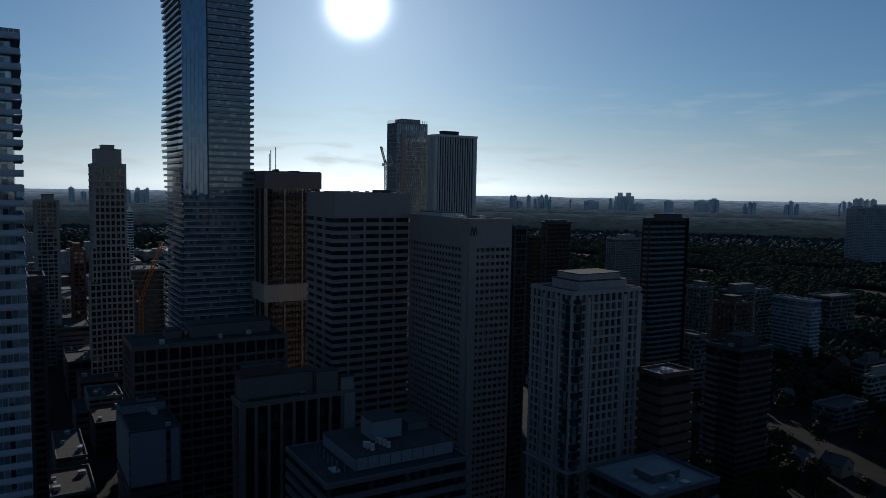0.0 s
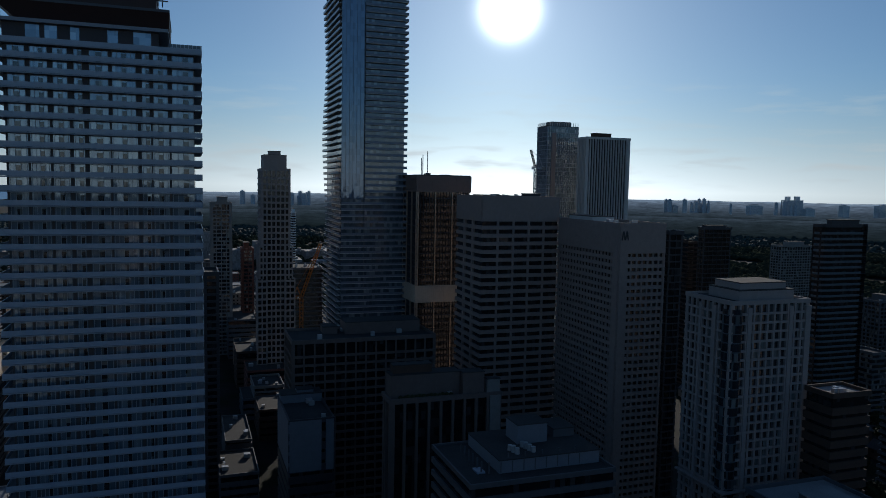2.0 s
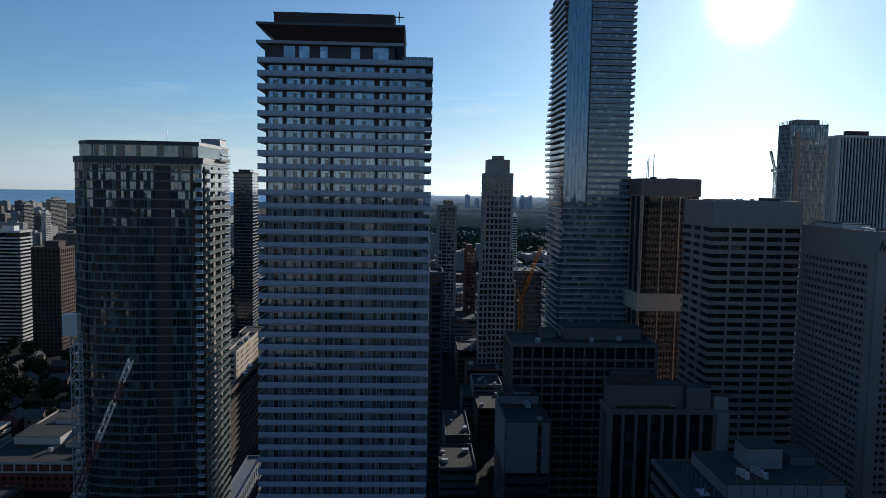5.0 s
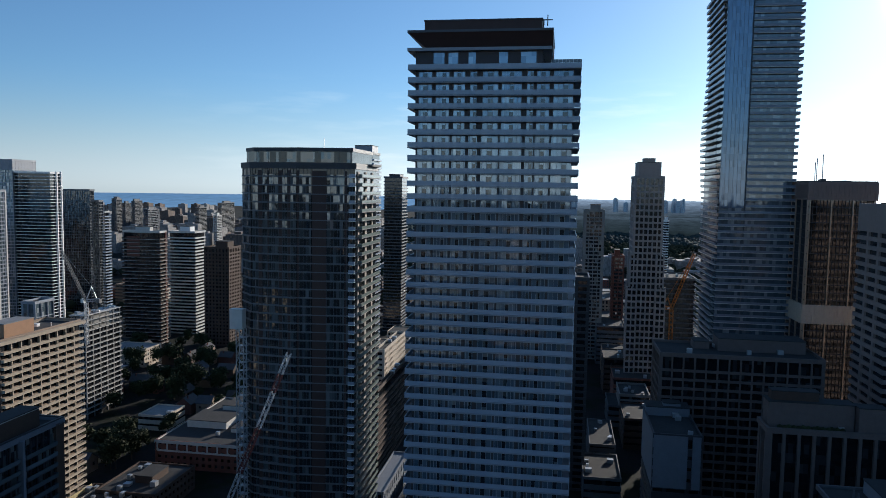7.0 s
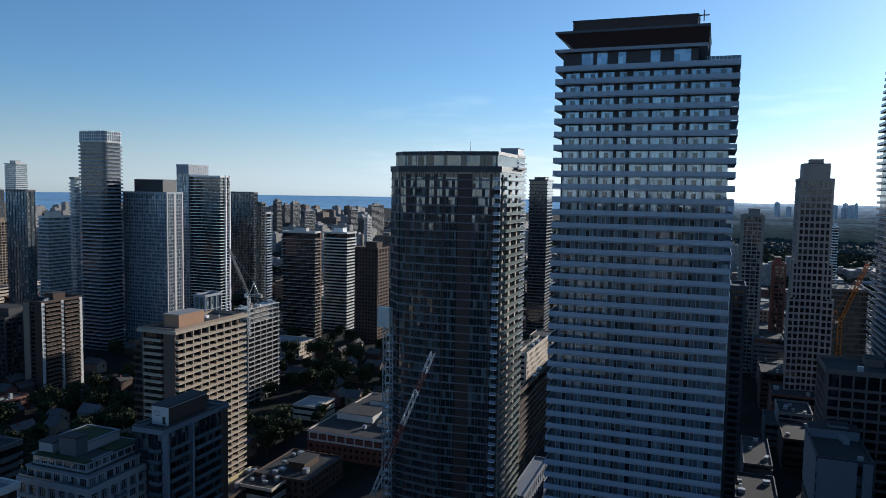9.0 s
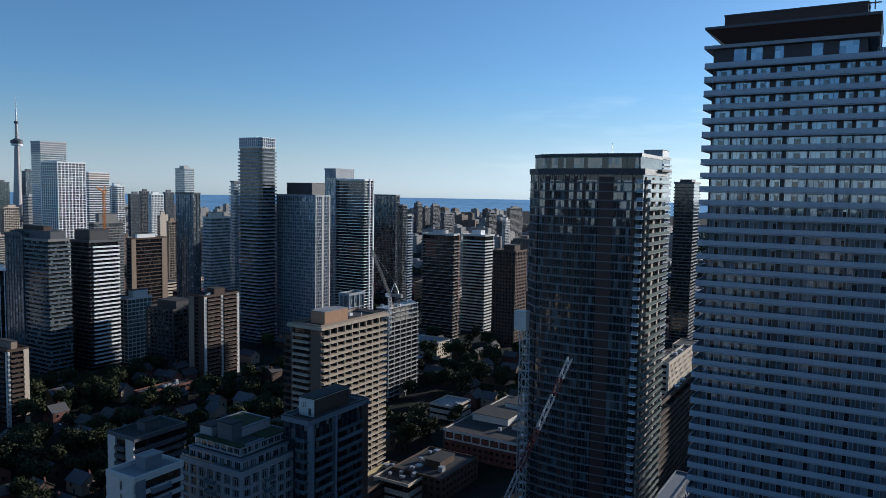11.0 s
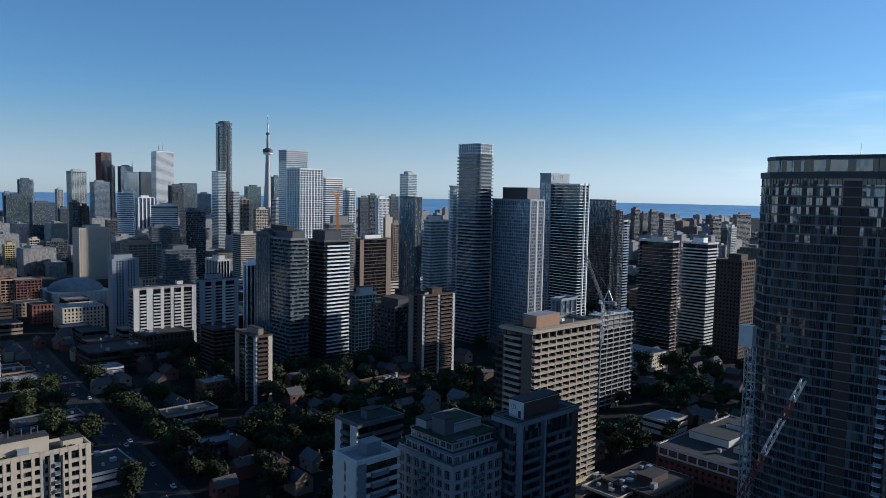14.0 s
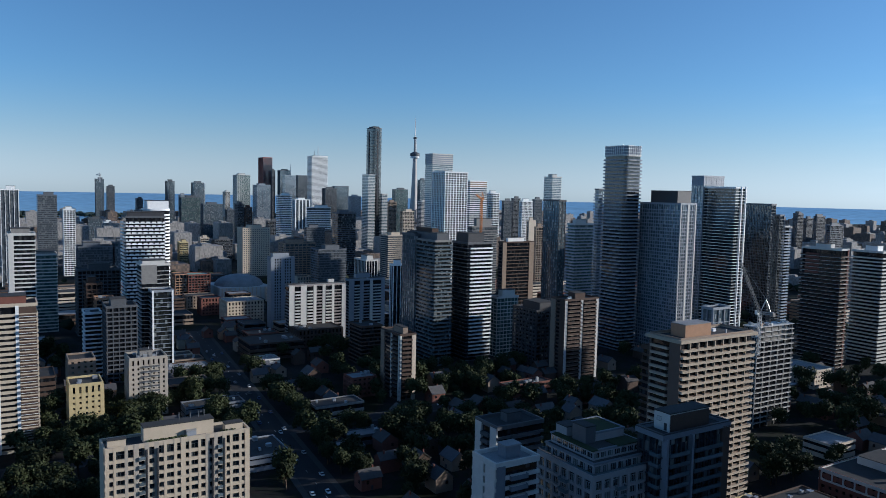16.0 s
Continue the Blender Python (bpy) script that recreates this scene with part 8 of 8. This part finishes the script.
def trunk_mesh(seed, high, r):
    rng = random.Random(seed)
    bm = bmesh.new()

    def limb(p, q, r0, r1):
        p, q = Vector(p), Vector(q)
        d = (q - p).normalized()
        s = d.cross(Vector((0, 0, 1)) if abs(d.z) < 0.95 else Vector((1, 0, 0))).normalized()
        t = d.cross(s)
        lo = [bm.verts.new(p + (s * math.cos(a) + t * math.sin(a)) * r0) for a in (0, 1.047, 2.094, 3.142, 4.189, 5.236)]
        hi = [bm.verts.new(q + (s * math.cos(a) + t * math.sin(a)) * r1) for a in (0, 1.047, 2.094, 3.142, 4.189, 5.236)]
        for i in range(6):
            bm.faces.new((lo[i], lo[(i + 1) % 6], hi[(i + 1) % 6], hi[i]))
    limb((0, 0, -0.1), (0.1, 0.05, high * 0.5), r, r * 0.7)
    limb((0.1, 0.05, high * 0.5), (0, 0.2, high), r * 0.7, r * 0.2)
    for k in range(4):
        a = rng.uniform(0, 6.28)
        limb((0.08, 0.04, high * rng.uniform(0.35, 0.55)), (math.cos(a) * high * 0.35, math.sin(a) * high * 0.35, high * rng.uniform(0.8, 1.0)), r * 0.45, r * 0.12)
    me = bpy.data.meshes.new("trunk")
    bm.to_mesh(me)
    bm.free()
    me.materials.append(BARK)
    return me


def trees():
    rng = random.Random(77)
    kinds = []
    for s in range(6):
        r, tall = rng.uniform(4.2, 5.6), rng.uniform(6.5, 8.5)
        kinds.append((crown_mesh(s, r, tall), trunk_mesh(s, tall * 0.75 + 2, 0.28)))
    spots = []
    for u0, u1, v0, v1, n in ((-40, 72, 320, 478, 150), (95, 140, 462, 512, 14), (60, 90, 440, 480, 8), (112, 128, 384, 400, 4), (165, 172, 380, 386, 2), (225, 305, 390, 470, 34),
                              (355, 395, 360, 400, 7), (225, 245, 350, 370, 3), (135, 340, 205, 450, 230), (136, 150, 300, 520, 26), (98, 112, 300, 480, 16), (150, 300, 450, 600, 30), (390, 580, 170, 350, 130), (340, 380, 205, 225, 4), (120, 330, -480, -240, 110), (230, 430, -620, -380, 60),
                              (10, 110, 510, 640, 14), (440, 560, 350, 470, 16), (235, 300, 650, 760, 10)):
        made = 0
        for _ in range(n * 6):
            u, v = rng.uniform(u0, u1), rng.uniform(v0, v1)
            if made >= n or not clear(u, v, -0.5, -0.5) or not street_gap(u, v, 1.0):
                continue
            spots.append((u, v))
            made += 1
    spots.sort(key=lambda q: q[0] ** 2 + q[1] ** 2)
    rest_v, rest_f = [], []
    for i, (u, v) in enumerate(spots):
        crown, trunk = kinds[rng.randrange(6)]
        k, tall, turn = rng.uniform(0.75, 1.5), rng.uniform(0.9, 1.2), rng.uniform(0, 360)
        if i < 245:
            root = thing("tree", spot(u, v, 0, turn), "broad green leafy tree in summer leaf", "tree", "street and garden trees")
            root.scale = (k, k, k * tall)
            part("trunk", trunk, BARK, root)
            part("crown", crown, FOLIAGE, root, "", (0, 0, 2.4))
            continue
        m = spot(u, v, 0, turn) @ Matrix.Diagonal((k, k, k * tall, 1))
        o = len(rest_v)
        rest_v += [tuple(m @ (p.co + Vector((0, 0, 2.4)))) for p in crown.vertices]
        rest_f += [tuple(o + q for q in f.vertices) for f in crown.polygons]
    me = bpy.data.meshes.new("garden_trees")
    me.from_pydata(rest_v, [], rest_f)
    me.materials.append(FOLIAGE)
    tagged(new("garden_trees", me), "leafy trees in the gardens farther off", "trees", kind="stuff")


trees()


def woods(name, n, d0, d1, az0, az1, size, mat, label, power=0.6, seed=1):
    """Far woods: thousands of uneven crowns in one mesh."""
    rng = np.random.default_rng(seed)
    t = (1 + 5 ** 0.5) / 2
    ico = np.array([(-1, t, 0), (1, t, 0), (-1, -t, 0), (1, -t, 0), (0, -1, t), (0, 1, t), (0, -1, -t), (0, 1, -t), (t, 0, -1), (t, 0, 1), (-t, 0, -1), (-t, 0, 1)]) / 1.9
    tri = np.array([(0, 11, 5), (0, 5, 1), (0, 1, 7), (0, 7, 10), (0, 10, 11), (1, 5, 9), (5, 11, 4), (11, 10, 2), (10, 7, 6), (7, 1, 8), (3, 9, 4), (3, 4, 2), (3, 2, 6), (3, 6, 8), (3, 8, 9), (4, 9, 5), (2, 4, 11), (6, 2, 10), (8, 6, 7), (9, 8, 1)])
    d = d0 + (d1 - d0) * rng.random(n) ** power
    az = np.radians(rng.uniform(az0, az1, n))
    x, y = -d * np.sin(az), d * np.cos(az)
    keep = np.ones(n, bool)
    uu = -SA * x + CA * y
    vv = -CA * x - SA * y
    for fu, fv, fa, fb in FOOTPRINTS:
        keep &= (np.abs(uu - fu) > fa + 2) | (np.abs(vv - fv) > fb + 2)
    # clearings: lawns, yards and streets between the stands
    wave = np.sin(uu * 0.021 + 1.3 * np.sin(vv * 0.013)) + np.sin(vv * 0.027 + 0.8)
    keep &= (wave > -1.25) | (d > 1800)
    x, y, d = x[keep], y[keep], d[keep]
    n = len(x)
    z = np.where(d < 3000, 0, 84.0 * ((d - 3000) / 1900) ** 2)
    s = size * rng.uniform(0.6, 1.35, n)
    v = ico[None] * (1 + rng.uniform(-0.32, 0.32, (n, 12, 1)))
    v = v * np.stack([s, s, s * rng.uniform(0.7, 1.1, n)], 1)[:, None, :]
    v[:, :, 0] += x[:, None]
    v[:, :, 1] += y[:, None]
    v[:, :, 2] += (z + s * 1.0)[:, None]
    f = (tri[None] + 12 * np.arange(n)[:, None, None]).reshape(-1)
    me = bpy.data.meshes.new(name)
    me.vertices.add(n * 12)
    me.vertices.foreach_set("co", v.reshape(-1).astype(np.float32))
    me.loops.add(len(f))
    me.loops.foreach_set("vertex_index", f.astype(np.int32))
    me.polygons.add(len(f) // 3)
    me.polygons.foreach_set("loop_start", np.arange(0, len(f), 3, dtype=np.int32))
    me.update(calc_edges=True)
    me.shade_smooth()
    me.materials.append(mat)
    tagged(new(name, me), label, "woods", kind="stuff")


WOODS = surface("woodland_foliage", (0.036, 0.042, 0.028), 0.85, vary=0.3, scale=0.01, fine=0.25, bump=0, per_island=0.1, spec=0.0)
# Foliage made bluer for far woods: haze is put into the base colour.
FARWOODS = surface("haze_blued_foliage", (0.042, 0.06, 0.055), 0.9, vary=0.25, scale=0.004, fine=0.05, bump=0, per_island=0.18, spec=0.1)
woods("midtown_trees", 4500, 800, 1900, 12, 46, 5.0, WOODS, "trees between midtown streets", 0.7, 6)
woods("ravine_woods", 30000, 520, 1900, -36, 14, 4.4, WOODS, "dense green woods and gardens", 0.62, 2)
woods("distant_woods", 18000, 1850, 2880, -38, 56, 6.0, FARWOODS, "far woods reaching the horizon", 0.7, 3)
woods("suburb_trees", 3500, 700, 3300, 30, 124, 5.5, WOODS, "trees between the city blocks", 0.7, 4)


def island():
    rng = np.random.default_rng(9)
    bm = bmesh.new()
    for i in range(900):
        az = rng.uniform(96, 124)
        r = 3330 + rng.uniform(0, 130) + 60 * math.sin(az * 0.7)
        x, y = polar(az, r)
        s = rng.uniform(6, 13)
        m = Matrix.Translation((x, y, rise(r) + s * 0.5)) @ Matrix.Diagonal((s, s, s * 0.8, 1))
        lo = [bm.verts.new(m @ Vector((math.cos(a), math.sin(a), -0.6))) for a in (0, 1.26, 2.51, 3.77, 5.03)]
        hi = [bm.verts.new(m @ Vector((0.7 * math.cos(a + 0.5), 0.7 * math.sin(a + 0.5), 0.7 + 0.3 * math.sin(a * 3 + i)))) for a in (0, 1.26, 2.51, 3.77, 5.03)]
        for j in range(5):
            bm.faces.new((lo[j], lo[(j + 1) % 5], hi[(j + 1) % 5], hi[j]))
        bm.faces.new(hi)
    me = bpy.data.meshes.new("island_woods")
    bm.to_mesh(me)
    bm.free()
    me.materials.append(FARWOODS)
    tagged(new("island_woods", me), "low wooded island in the lake", "woods", kind="stuff")


island()
